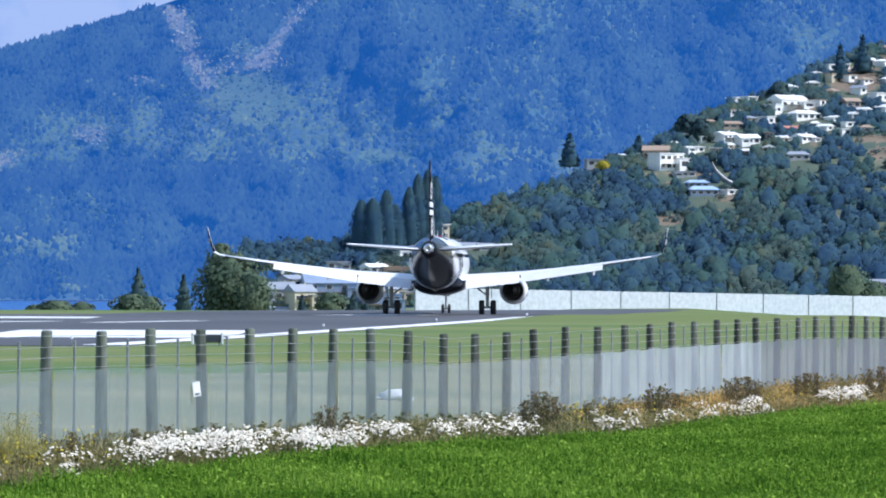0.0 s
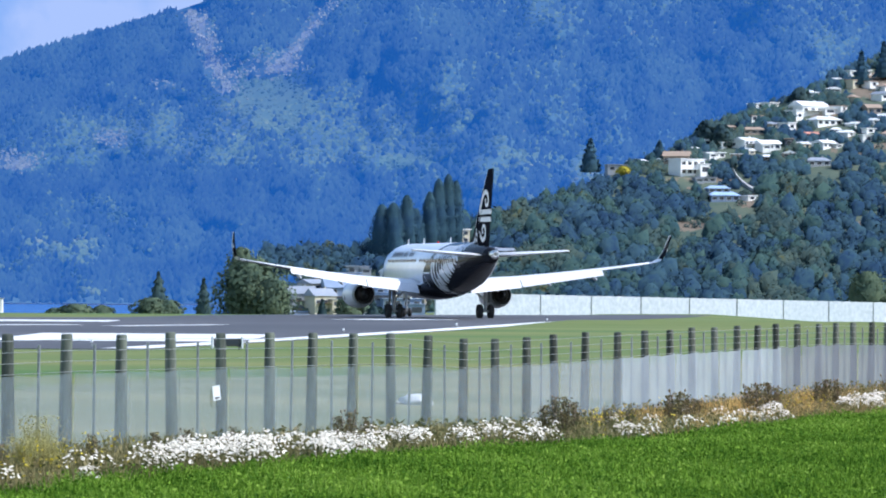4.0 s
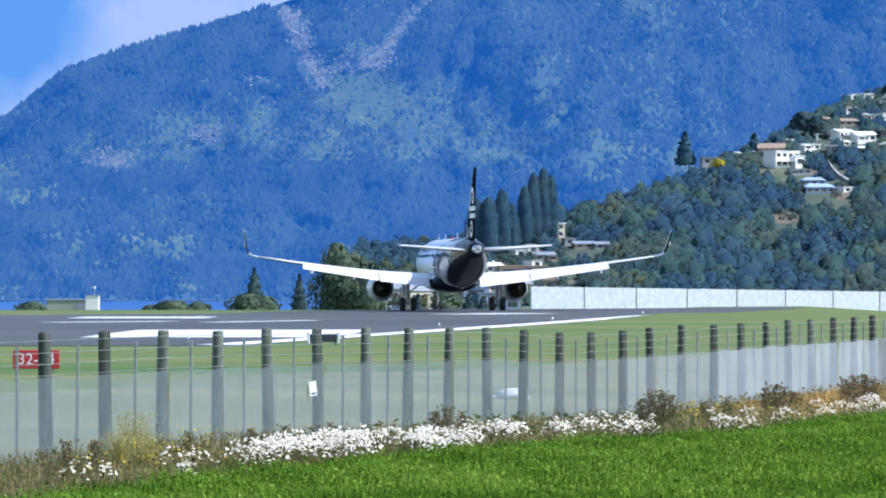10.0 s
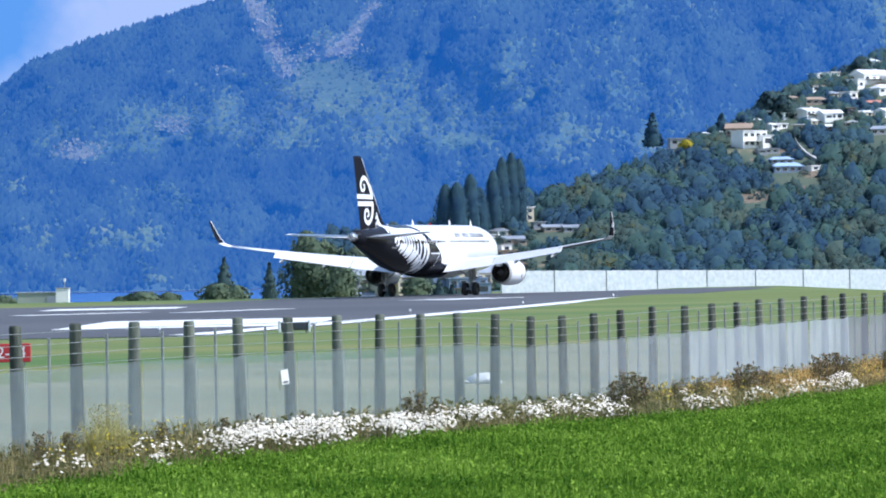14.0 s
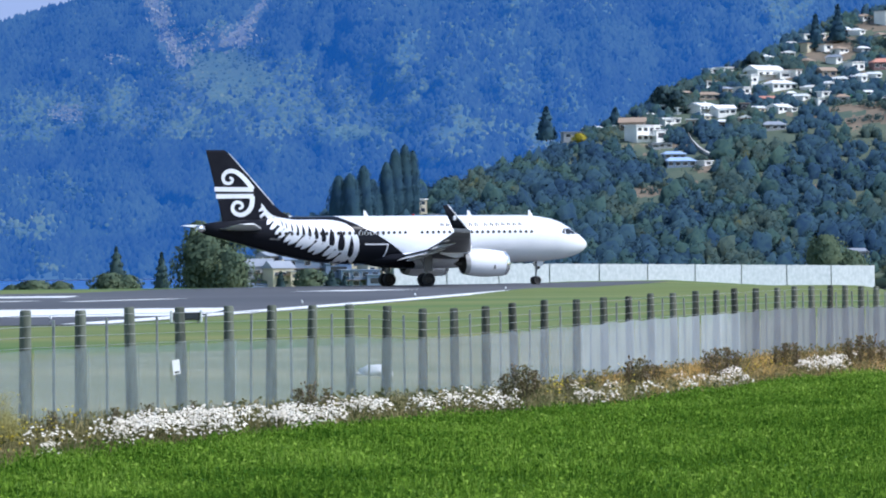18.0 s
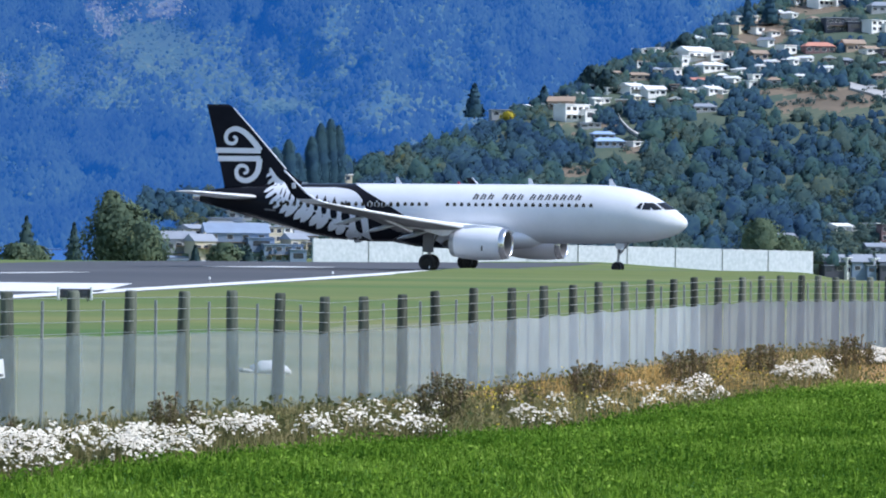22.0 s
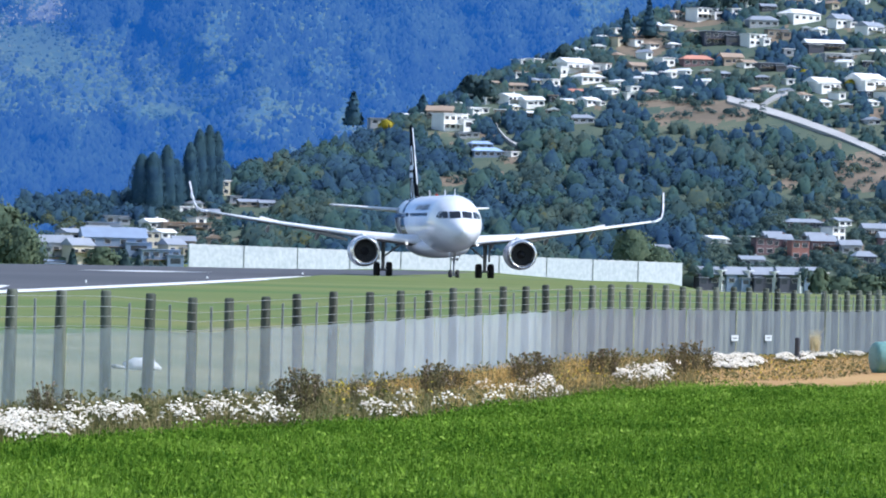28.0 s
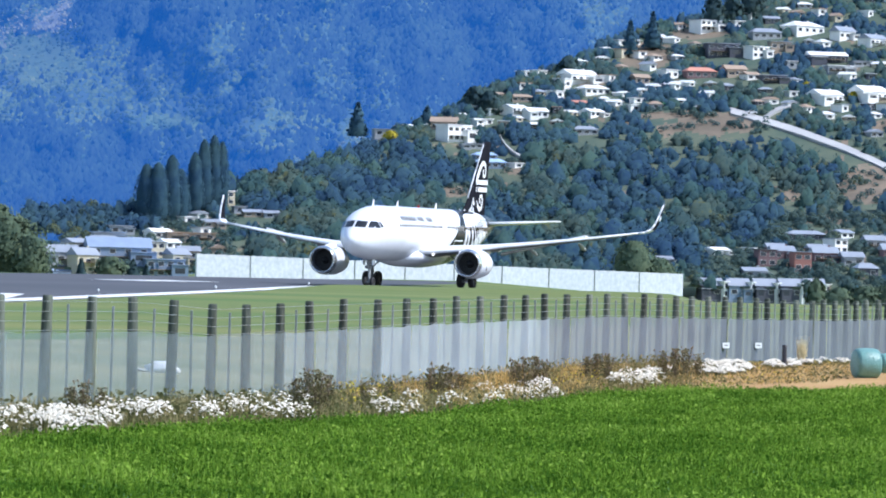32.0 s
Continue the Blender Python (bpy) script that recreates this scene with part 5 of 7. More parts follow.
tx, ty, upper = np.append(tx, rng.uniform(425, 660, 120)), np.append(ty, rng.uniform(20, 46, 120)), np.append(upper, np.zeros(120, bool))
depth = hill_depth(ty)
sx, sy = spread(tx, ty)
foot = np.stack([(sx - 784) / F * depth, depth, H + sy / F * depth], -1)
rad = np.where(upper, rng.uniform(1.5, 3.3, len(tx)), np.exp(rng.normal(1.13, 0.3, len(tx))))
rad = rad * np.where((((tx < 840) & (ty < 72)) | ((tx > 1590) & (ty < 60))) & ~wild, 0.75, 1.0)
low_ = np.zeros(len(tx), bool)
for a, b, w, h in BUILT:
    # gardens below the houses keep to low trees
    low_ |= (np.abs(tx - a) < w / 2 + 10) & (ty > b - 52) & (ty < b + 4)
for a, b, w, h in BANKS:
    # and so does the scrub below the dry banks
    low_ |= (np.abs(tx - a) < w) & (ty > b - h - 62) & (ty < b)
rad = np.where(low_ & ~upper & ~wild, rad * 0.72, rad)
ridge_gap = np.interp(tx, HILL_X, HILL_H) - ty
rad = np.where((ridge_gap < 45) & ~upper & (tx < 1120), rad * 0.9, rad)
patchy = np.sin(tx * 0.021 + 1.3 * np.sin(ty * 0.05)) * np.sin(ty * 0.045 + tx * 0.007) + rng.normal(0, 0.3, len(tx)) - 3 * wild


def ball(level):
    """A unit ball's corners and triangles."""
    bm = bmesh.new()
    bmesh.ops.create_icosphere(bm, subdivisions=level, radius=1.0)
    bm.verts.ensure_lookup_table()
    v, f = np.array([v.co for v in bm.verts]), np.array([[v.index for v in f.verts] for f in bm.faces])
    bm.free()
    return v, f


def crowns(foot, rad, lobes, level, leaves):
    """Tree crowns: lumpy bodies of many bosses, shaggy with leaf clumps. Corners, triangles and normals."""
    ways, tris = ball(level)
    n, m = len(foot), len(ways)
    boss = rng.normal(size=(n, lobes, 3))
    boss /= np.linalg.norm(boss, axis=2)[..., None]
    boss[..., 2] = np.abs(boss[..., 2]) * 1.1 - 0.25
    near = np.einsum("md,nld->nml", ways, boss)
    swell = np.exp(-(1 - np.minimum(near, 1)) * 14).max(2)
    r = rad[:, None] * (0.6 + 0.42 * swell + rng.normal(0, 0.13, (n, m)))
    shape = np.stack([np.ones(n), np.ones(n), rng.uniform(1.0, 1.9, n)], -1)
    body = (foot[:, None, :] + ways[None] * r[..., None] * shape[:, None, :] + np.stack([0 * rad, 0 * rad, rad * 0.3], -1)[:, None, :])
    index = (tris[None] + (np.arange(n) * m)[:, None, None]).reshape(-1, 3)
    flat_ = body.reshape(-1, 3)
    face = np.cross(flat_[index[:, 1]] - flat_[index[:, 0]], flat_[index[:, 2]] - flat_[index[:, 0]])
    soft = np.stack([np.bincount(index.ravel(), np.repeat(face[:, k], 3), n * m) for k in range(3)], -1)
    soft /= np.linalg.norm(soft, axis=1)[:, None] + 1e-9
    soft = soft * 0.4 + np.tile(ways, (n, 1)) * 0.12 + [0.2, -0.3, 0.3]
    # leaf clumps stand out from the body
    pick_ = rng.integers(0, m, (n, leaves))
    seat = np.take_along_axis(body, pick_[..., None], 1) + (ways[pick_] * 0.03 + rng.normal(0, 0.15, (n, leaves, 3))) * rad[:, None, None]
    size = np.repeat(np.minimum(rad * 0.075, 0.28), leaves)[:, None] * rng.uniform(0.6, 1.4, (n * leaves, 1))
    a, b = rng.normal(size=(n * leaves, 3)), rng.normal(size=(n * leaves, 3))
    c = seat.reshape(-1, 3)
    own = soft[(pick_ + (np.arange(n) * m)[:, None]).ravel()] + rng.normal(0, 0.25, (n * leaves, 3))
    turn_ = (np.cross(a - b, -0.7 * (a + b) - b) * own).sum(1) < 0
    a, b = np.where(turn_[:, None], b, a), np.where(turn_[:, None], a, b)
    leaf = np.stack([c + a * size, c + b * size, c - (a + b) * size * 0.7], 1).reshape(-1, 3)
    index = np.concatenate([index, (np.arange(len(leaf)) + n * m).reshape(-1, 3)])
    soft = np.concatenate([soft, np.repeat(own, 3, axis=0)])
    return np.concatenate([flat_, leaf]), index, soft / np.linalg.norm(soft, axis=1)[:, None]


for pick, m_, said in ((patchy < -0.02, m_leaf, "mixed woodland covering the hillside, tinted blue for haze"), ((patchy >= -0.02) & (patchy < 0.5), m_mid, "greener broadleaved trees among the hillside woods"),
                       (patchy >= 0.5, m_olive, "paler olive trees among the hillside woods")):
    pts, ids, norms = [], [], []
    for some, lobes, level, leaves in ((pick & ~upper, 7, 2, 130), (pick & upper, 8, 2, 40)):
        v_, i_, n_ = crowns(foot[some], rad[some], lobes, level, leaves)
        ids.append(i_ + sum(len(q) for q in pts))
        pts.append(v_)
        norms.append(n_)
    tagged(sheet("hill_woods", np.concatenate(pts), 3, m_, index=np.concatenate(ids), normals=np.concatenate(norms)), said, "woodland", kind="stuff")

# low garden shrubs at the foot of the hill
bx_ = np.concatenate([rng.uniform(1580, 1970, 900), rng.uniform(470, 800, 380)])
by_ = np.concatenate([rng.uniform(-52, 74, 900), rng.uniform(-45, 60, 380)])
for a, b, w, h in BANKS:
    count = int(w * h / 50) + 4
    bx_, by_ = np.append(bx_, a + w * rng.uniform(-1, 1, count)), np.append(by_, b + h * rng.uniform(-1.1, 0.8, count))
ok = np.ones(len(bx_), bool)
for a, b, w, h in BUILT:
    ok &= ~((np.abs(bx_ - a) < w / 2 + 1) & (by_ > b - 5) & (by_ < b + h * 0.8))
bx_, by_ = bx_[ok], by_[ok]
depth = hill_depth(by_)
sx, sy = spread(bx_, by_)
foot = np.stack([(sx - 784) / F * depth, depth, H + sy / F * depth], -1)
rad = np.where(np.arange(len(bx_)) < 900, rng.uniform(1.1, 2.5, len(bx_)), rng.uniform(0.6, 1.8, len(bx_)))
per = 70
way = rng.normal(size=(len(bx_), per, 3))
way /= np.linalg.norm(way, axis=2)[..., None]
way[..., 2] = np.abs(way[..., 2])
centres = foot[:, None, :] + way * (rad[:, None] * rng.uniform(0.85, 1.1, (len(bx_), per)))[..., None] + np.stack([0 * rad, 0 * rad, rad * 0.3], -1)[:, None, :]
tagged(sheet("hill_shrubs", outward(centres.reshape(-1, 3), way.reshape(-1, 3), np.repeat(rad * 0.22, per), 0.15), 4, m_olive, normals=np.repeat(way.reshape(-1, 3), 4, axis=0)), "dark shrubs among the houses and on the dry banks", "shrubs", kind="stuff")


# ---- single trees ----
def tree(place, tall, wide, kind, material, label, leaves=900, leaf=0.3, seed=1):
    """A tree: trunk with limbs, and a crown of leaf clumps."""
    r = np.random.default_rng(seed)
    ob = tagged(new("tree"), label, "tree")
    ob.matrix_basis = Matrix.Translation(place)
    bm = tube(bmesh.new(), (0, 0, -0.5), (0, 0, tall * 0.75), max(0.05, tall * 0.025), tall * 0.006, 8)
    for i in range(7):
        a, hz = r.uniform(0, 6.28), r.uniform(0.2, 0.6) * tall
        reach = wide * (0.3 if kind == "round" else 0.14)
        tube(bm, (0, 0, hz), (math.cos(a) * reach, math.sin(a) * reach, hz + reach * (0.6 if kind == "round" else 1.2)), tall * 0.01, tall * 0.003, 6)
    part("trunk", bm, m_bark, ob)
    f = r.uniform(0, 1, leaves)
    a = r.uniform(0, 6.283, leaves)
    if kind == "cone":
        z = 0.06 + 0.94 * f ** 1.5
        rr = (1 - z) ** 0.85 * r.uniform(0.45, 1.0, leaves) * (0.85 + 0.25 * np.sin(z * 40))
        rr = rr * wide / 2
    elif kind == "column":
        z = 0.05 + 0.95 * f
        rr = wide / 2 * np.minimum(1, z / 0.15) * np.clip(1.02 - z ** 3, 0, 1) ** 0.6 * r.uniform(0.74, 1.12, leaves) * (1 + 0.07 * np.sin(a * 3 + z * 9) + 0.05 * np.sin(z * 31 + a))
    else:
        z = 0.04 + 0.96 * f
        rr = wide / 2 * np.sqrt(np.clip(1 - ((z - 0.42) / 0.6) ** 2, 0.02, 1)) * r.uniform(0.55, 1.2, leaves) * (1 + 0.2 * np.sin(a * 3 + z * 5 + seed) + 0.13 * np.sin(a * 5 + z * 17) + 0.08 * np.sin(a * 9 - z * 23))
    c = np.stack([np.cos(a) * rr, np.sin(a) * rr, z * tall], -1)
    out = np.stack([np.cos(a), np.sin(a), 0.2 + z - 0.4], -1)
    out /= np.linalg.norm(out, axis=1)[:, None]
    rows, cols = 15, 18
    zz, aa = np.meshgrid(np.linspace(0.06, 0.985, rows), np.linspace(0, 6.2832, cols), indexing="ij")
    if kind == "cone":
        rb = (1 - zz) ** 0.85 * 0.72
    elif kind == "column":
        rb = np.minimum(1, zz / 0.15) * np.clip(1.02 - zz ** 3, 0, 1) ** 0.6 * (0.78 + 0.05 * np.sin(aa * 3 + zz * 9))
    else:
        rb = np.sqrt(np.clip(1 - ((zz - 0.42) / 0.6) ** 2, 0.02, 1)) * 0.64 * (1 + 0.2 * np.sin(aa * 3 + zz * 5 + seed) + 0.13 * np.sin(aa * 5 + zz * 17))
    rb = rb * wide / 2
    body = np.stack([np.cos(aa) * rb, np.sin(aa) * rb, zz * tall], -1).reshape(-1, 3)
    soft = np.stack([np.cos(aa), np.sin(aa), zz - 0.2], -1).reshape(-1, 3)
    flat = outward(c, out, leaf, 0.4).reshape(-1, 3)
    index = np.concatenate([grid_index(rows, cols).reshape(-1, 4), np.arange(len(flat)).reshape(-1, 4) + len(body)])
    normal_ = np.concatenate([soft / np.linalg.norm(soft, axis=1)[:, None], np.repeat(out + r.normal(0, 0.14, out.shape), 4, axis=0)])
    sheet("crown", np.concatenate([body, flat]), 4, material, ob, index=index, normals=normal_)
    return ob


# poplar and conifer greens have a blue haze tint mixed in
m_poplar = leafy("hazed_poplar_leaves", (0.046, 0.1, 0.165), (0.076, 0.142, 0.16), 0.15, 0.3, 0.1, spec=0.0)
m_conifer = leafy("hazed_conifer_needles", (0.05, 0.09, 0.11), (0.085, 0.13, 0.115), 0.3, 0.35, 0.1, spec=0.0)
m_bush = leafy("olive_leaves", (0.085, 0.13, 0.095), (0.165, 0.21, 0.13), 0.35, 0.35, 0.3, third=(0.19, 0.215, 0.11), spec=0.0)
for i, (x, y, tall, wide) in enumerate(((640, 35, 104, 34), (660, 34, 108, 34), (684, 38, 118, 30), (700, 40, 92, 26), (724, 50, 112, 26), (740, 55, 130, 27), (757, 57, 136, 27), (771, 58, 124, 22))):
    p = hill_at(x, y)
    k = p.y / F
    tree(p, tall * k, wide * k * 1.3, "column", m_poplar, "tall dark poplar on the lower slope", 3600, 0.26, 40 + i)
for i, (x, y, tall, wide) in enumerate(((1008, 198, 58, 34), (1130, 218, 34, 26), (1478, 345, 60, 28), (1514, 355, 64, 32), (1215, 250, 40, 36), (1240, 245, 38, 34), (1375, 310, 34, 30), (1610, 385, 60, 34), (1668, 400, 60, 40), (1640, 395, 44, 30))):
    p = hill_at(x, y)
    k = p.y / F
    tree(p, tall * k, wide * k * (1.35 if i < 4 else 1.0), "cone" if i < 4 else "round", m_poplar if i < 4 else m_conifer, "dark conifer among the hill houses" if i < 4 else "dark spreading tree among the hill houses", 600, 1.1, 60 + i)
for i, (x, y) in enumerate(((1066, 193), (1770, 265), (1760, 280), (1838, 265))):
    p = hill_at(x, y)
    m_gorse = leafy("yellow_gorse", (0.3, 0.27, 0.03), (0.5, 0.42, 0.05), 0.5, 0.3, 0.5) if i == 0 else m_gorse
    ob = tree(p, 3.6, 5.2, "round", m_gorse, "yellow flowering bush on the hillside", 420, 0.5, 90 + i)
# trees behind the runway
for i, (x, base, tall, wide, kind, d) in enumerate(((408, -54, 100, 112, "round", 455), (392, -54, 122, 70, "round", 458), (448, -54, 66, 70, "round", 452), (245, -54, 82, 66, "cone", 520), (325, -54, 74, 50, "cone", 540),
                                                 (232, -54, 34, 60, "round", 470), (265, -54, 30, 44, "round", 470), (535, -54, 28, 24, "cone", 450), (585, -54, 34, 50, "round", 455), (625, -54, 30, 40, "cone", 455), (648, -54, 20, 24, "cone", 452),
                                                 (100, -52, 22, 70, "round", 470), (145, -52, 20, 40, "round", 470), (60, -52, 14, 30, "round", 475), (-150, -50, 20, 60, "round", 480))):
    p = Vector(((x - 784) / F * d, d, float(land((x - 784) / F * d, d))))
    k = d / F
    tree(p, (tall + 10) * k, wide * k, kind, m_bush if kind == "round" else m_conifer, "rounded olive-green tree beyond the runway" if kind == "round" else "dark young conifer beyond the runway", 4200 if wide > 100 else 1300, 0.19, 110 + i)
# trees and bushes to the side of the wall
for i, (x, tall, wide, d, mm) in enumerate(((1500, 96, 90, 520, m_bush), (1545, 70, 70, 520, m_bush), (1818, 62, 26, 330, m_bush), (1858, 54, 62, 340, m_bush), (1905, 58, 66, 340, m_bush), (1950, 62, 76, 340, m_bush))):
    px = (x - 784) / F * d
    tree(Vector((px, d, float(land(px, d)))), tall * d / F, wide * d / F, "round", mm, "dark scrubby tree beyond the airfield fence", 1400, 0.19, 140 + i)


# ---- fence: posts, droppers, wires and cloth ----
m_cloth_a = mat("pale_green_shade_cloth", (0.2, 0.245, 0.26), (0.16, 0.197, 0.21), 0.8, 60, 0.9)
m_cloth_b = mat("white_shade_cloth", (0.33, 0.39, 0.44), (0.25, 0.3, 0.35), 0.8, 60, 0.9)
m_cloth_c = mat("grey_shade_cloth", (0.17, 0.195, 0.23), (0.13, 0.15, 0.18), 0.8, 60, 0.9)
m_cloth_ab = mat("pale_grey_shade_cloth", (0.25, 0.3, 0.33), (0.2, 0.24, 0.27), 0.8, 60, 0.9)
for m, open_ in ((m_cloth_a, 0.56), (m_cloth_ab, 0.48), (m_cloth_b, 0.38), (m_cloth_c, 0.32)):
    nt = m.node_tree
    tr, mix = nt.nodes.new("ShaderNodeBsdfTransparent"), nt.nodes.new("ShaderNodeMixShader")
    mix.inputs[0].default_value = open_
    nt.links.new(nt.nodes["Principled BSDF"].outputs[0], mix.inputs[1])
    nt.links.new(tr.outputs[0], mix.inputs[2])
    nt.links.new(mix.outputs[0], nt.nodes["Material Output"].inputs[0])


def post_mesh():
    bm = bmesh.new()
    rings = []
    for k, z in enumerate((-0.4, 0.3, 0.9, 1.4, 1.7, 1.97, 2.0)):
        r = 0.112 - 0.004 * k if z < 1.99 else 0.075
        rings.append([(r * math.cos(a) * (1 + 0.03 * math.sin(3 * a + k)), r * math.sin(a), z) for a in (2 * math.pi * i / 14 for i in range(14))])
    return loft(rings)


first = first_dropper = None
prev = None
for i, (x, y) in enumerate(spots):
    g = float(land(x, y))
    if first is None:
        first = part("post", post_mesh(), m_post, fence, smooth=True)
        ob = first
    else:
        ob = new("post", first.data)
        ob.parent = fence
    ob.matrix_basis = pose(x, y, g + random.uniform(-0.03, 0.03), random.uniform(-1.2, 1.2), random.uniform(-1.5, 1.5), random.uniform(0, 360))
    if prev:
        mx, my = (x + prev[0]) / 2, (y + prev[1]) / 2
        if first_dropper is None:
            bm = boxed(0, 0, 0.9, 0.045, 0.03, 1.9, 0.005)
            box(bm, 0, -0.02, 0.9, 0.012, 0.03, 1.9)
            first_dropper = part("steel_post", bm, m_steel, fence)
            ob = first_dropper
        else:
            ob = new("steel_post", first_dropper.data)
            ob.parent = fence
        ob.matrix_basis = pose(mx, my, float(land(mx, my)) + random.uniform(-0.04, 0.02), random.uniform(-1, 1), random.uniform(-1, 1), random.uniform(0, 40))
        # cloth on the near side
        way = Vector((x - prev[0], y - prev[1], 0)).normalized()
        side = Vector((way.y, -way.x, 0))
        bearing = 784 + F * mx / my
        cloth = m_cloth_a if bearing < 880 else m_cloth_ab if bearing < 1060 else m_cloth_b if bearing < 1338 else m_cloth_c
        bm = bmesh.new()
        rows = []
        for k in range(13):
            u = k / 12
            px, py = prev[0] + (x - prev[0]) * u, prev[1] + (y - prev[1]) * u
            gz = float(land(px, py))
            row = []
            for j in range(5):
                v = j / 4
                ripple = 0.02 * math.sin(u * 6.28 + i * 2.0) * (0.4 + v) + 0.012 * math.sin(u * 25 + i) + 0.125
                sag = -0.025 * math.sin(u * math.pi) - 0.01 * math.sin(u * 9 + i) if j == 4 else 0
                q = Vector((px, py, gz + 0.03 + v * 1.33 + sag)) + side * ripple
                row.append(bm.verts.new(q))
            rows.append(row)
        for a, b in zip(rows, rows[1:]):
            for j in range(4):
                bm.faces.new((a[j], a[j + 1], b[j + 1], b[j]))
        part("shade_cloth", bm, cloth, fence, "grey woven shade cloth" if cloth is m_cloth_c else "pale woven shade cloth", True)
    prev = (x, y)
for hgt in (1.9, 1.72, 1.55, 1.38):
    rings = []
    for x0, y0 in spots:
        zz = float(land(x0, y0)) + hgt
        rings.append([(x0 + 0.1 + 0.0045 * math.cos(a), y0 - 0.02, zz + 0.0045 * math.sin(a)) for a in (0, 1.57, 3.14, 4.71)])
    bm = loft(rings)
    part("wire", bm, m_steel, fence, "thin galvanised fence wire")

# ---- drier grass beyond the fence ----
m_dry = mat("dry_infield_grass", (0.12, 0.148, 0.072), (0.24, 0.232, 0.13), 0.14, 3.0, 0.95, bump=0.03, stretch=(0.25, 1, 1), third=(0.12, 0.16, 0.06))
sy = np.arange(46, 236, 2.0)
su = np.array([0.2, 1.5, 3, 5, 8, 12, 16, 20, 24])
Ys, Us = np.meshgrid(sy, su, indexing="ij")
Us = Us + 1.8 * np.sin(Ys * 0.21) * (Us > 18) + 0.9 * np.sin(Ys * 0.63) * (Us > 18)
Xs = fence_x(Ys) - Us
tagged(sheet("dry_strip", np.stack([Xs, Ys, land(Xs, Ys) + np.where(Us > 18, -0.02, 0.025)], -1), 4, m_dry, index=grid_index(len(sy), len(su))), "drier straw-toned grass inside the fence", "grass", kind="structure")

# ---- dry bank past the field's end ----
m_bank = mat("rusty_dry_turf", (0.36, 0.19, 0.06), (0.45, 0.28, 0.1), 0.5, 9, 0.95, bump=0.03, third=(0.24, 0.2, 0.07))
sy = np.arange(96, 142, 1.0)
su = np.linspace(0.4, 30, 31)
Ys, Us = np.meshgrid(sy, su, indexing="ij")
Us = np.where(Ys < 103, np.minimum(Us, verge_wide(Ys) * Us / 30 + 0.3), Us)
Xs = fence_x(Ys) + Us
tagged(sheet("dry_bank", np.stack([Xs, Ys, land(Xs, Ys) + 0.02], -1), 4, m_bank, index=grid_index(len(sy), len(su))), "rusty dry turf past the end of the field", "grass", kind="structure")

# ---- the field ----
m_crop = mat("green_crop_ground", (0.025, 0.09, 0.008), (0.055, 0.15, 0.015), 0.5, 12, 0.9, bump=0.03)
m_clover = leafy("crop_leaves", (0.05, 0.122, 0.009), (0.21, 0.345, 0.034), 0.95, 0.33, 0.35, third=(0.29, 0.42, 0.065), rough=0.9)
fy = np.concatenate([np.arange(-30, 46, 6), np.arange(46, 150, 1.2), np.arange(150, 215, 5)])
fu = np.concatenate([np.linspace(0, 12, 26), [16, 24, 40, 70]])
Yf, Uf = np.meshgrid(fy, fu, indexing="ij")
Xf = fence_x(np.maximum(Yf, 40)) - np.maximum(40 - Yf, 0) * 0.3 + 0.3 + field_edge(Yf) + Uf
tagged(sheet("field", np.stack([Xf, Yf, land(Xf, Yf) + 0.03 + 0.02 * np.sin(Xf * 3.1) * np.sin(Yf * 2.3)], -1), 4, m_crop, index=grid_index(len(fy), len(fu))), "lush bright green crop field", "field", kind="structure")
n = 240000
cy = 46 + 84 * rng.uniform(0, 1, n) ** 1.15
left = fence_x(cy) + 0.3 + field_edge(cy)
lo = np.maximum(left - 0.5, -0.13 * cy - 1)
cx = lo + (0.152 * cy + 2 - lo) * rng.uniform(0, 1, n)
edge = cx - left - 0.25 * np.sin(cy * 1.7) - 0.2 * np.sin(cy * 4.1)
ok = edge > rng.uniform(-0.45, 0.15, n)
cx, cy = cx[ok], cy[ok]
tuft = 0.5 + 0.5 * np.sin(cx * 2.3 + np.sin(cy * 1.1) * 2) * np.sin(cy * 1.9 + cx)
cz = land(cx, cy) + 0.03 + rng.uniform(0.0, 0.18, len(cx)) * (0.3 + 1.2 * tuft)
tagged(sheet("crop", flakes(np.stack([cx, cy, cz], -1), rng.uniform(0.016, 0.038, len(cx)), 0.0), 4, m_clover, smooth=False), "dense bright green clover leaves", "crop", kind="stuff")


# ---- the verge: flowers, weeds and dry grass ----
def blades(base, tall, wide, lean):
    """Grass blades: an array (n, 3, 3)."""
    n = len(base)
    a = rng.uniform(0, 6.283, n)
    s = np.stack([np.cos(a), np.sin(a), 0 * a], -1) * np.asarray(wide).reshape(-1, 1)
    tip = base + np.stack([rng.normal(0, lean, n) * tall, rng.normal(0, lean, n) * tall, tall], -1)
    return np.stack([base - s, base + s, tip], 1)


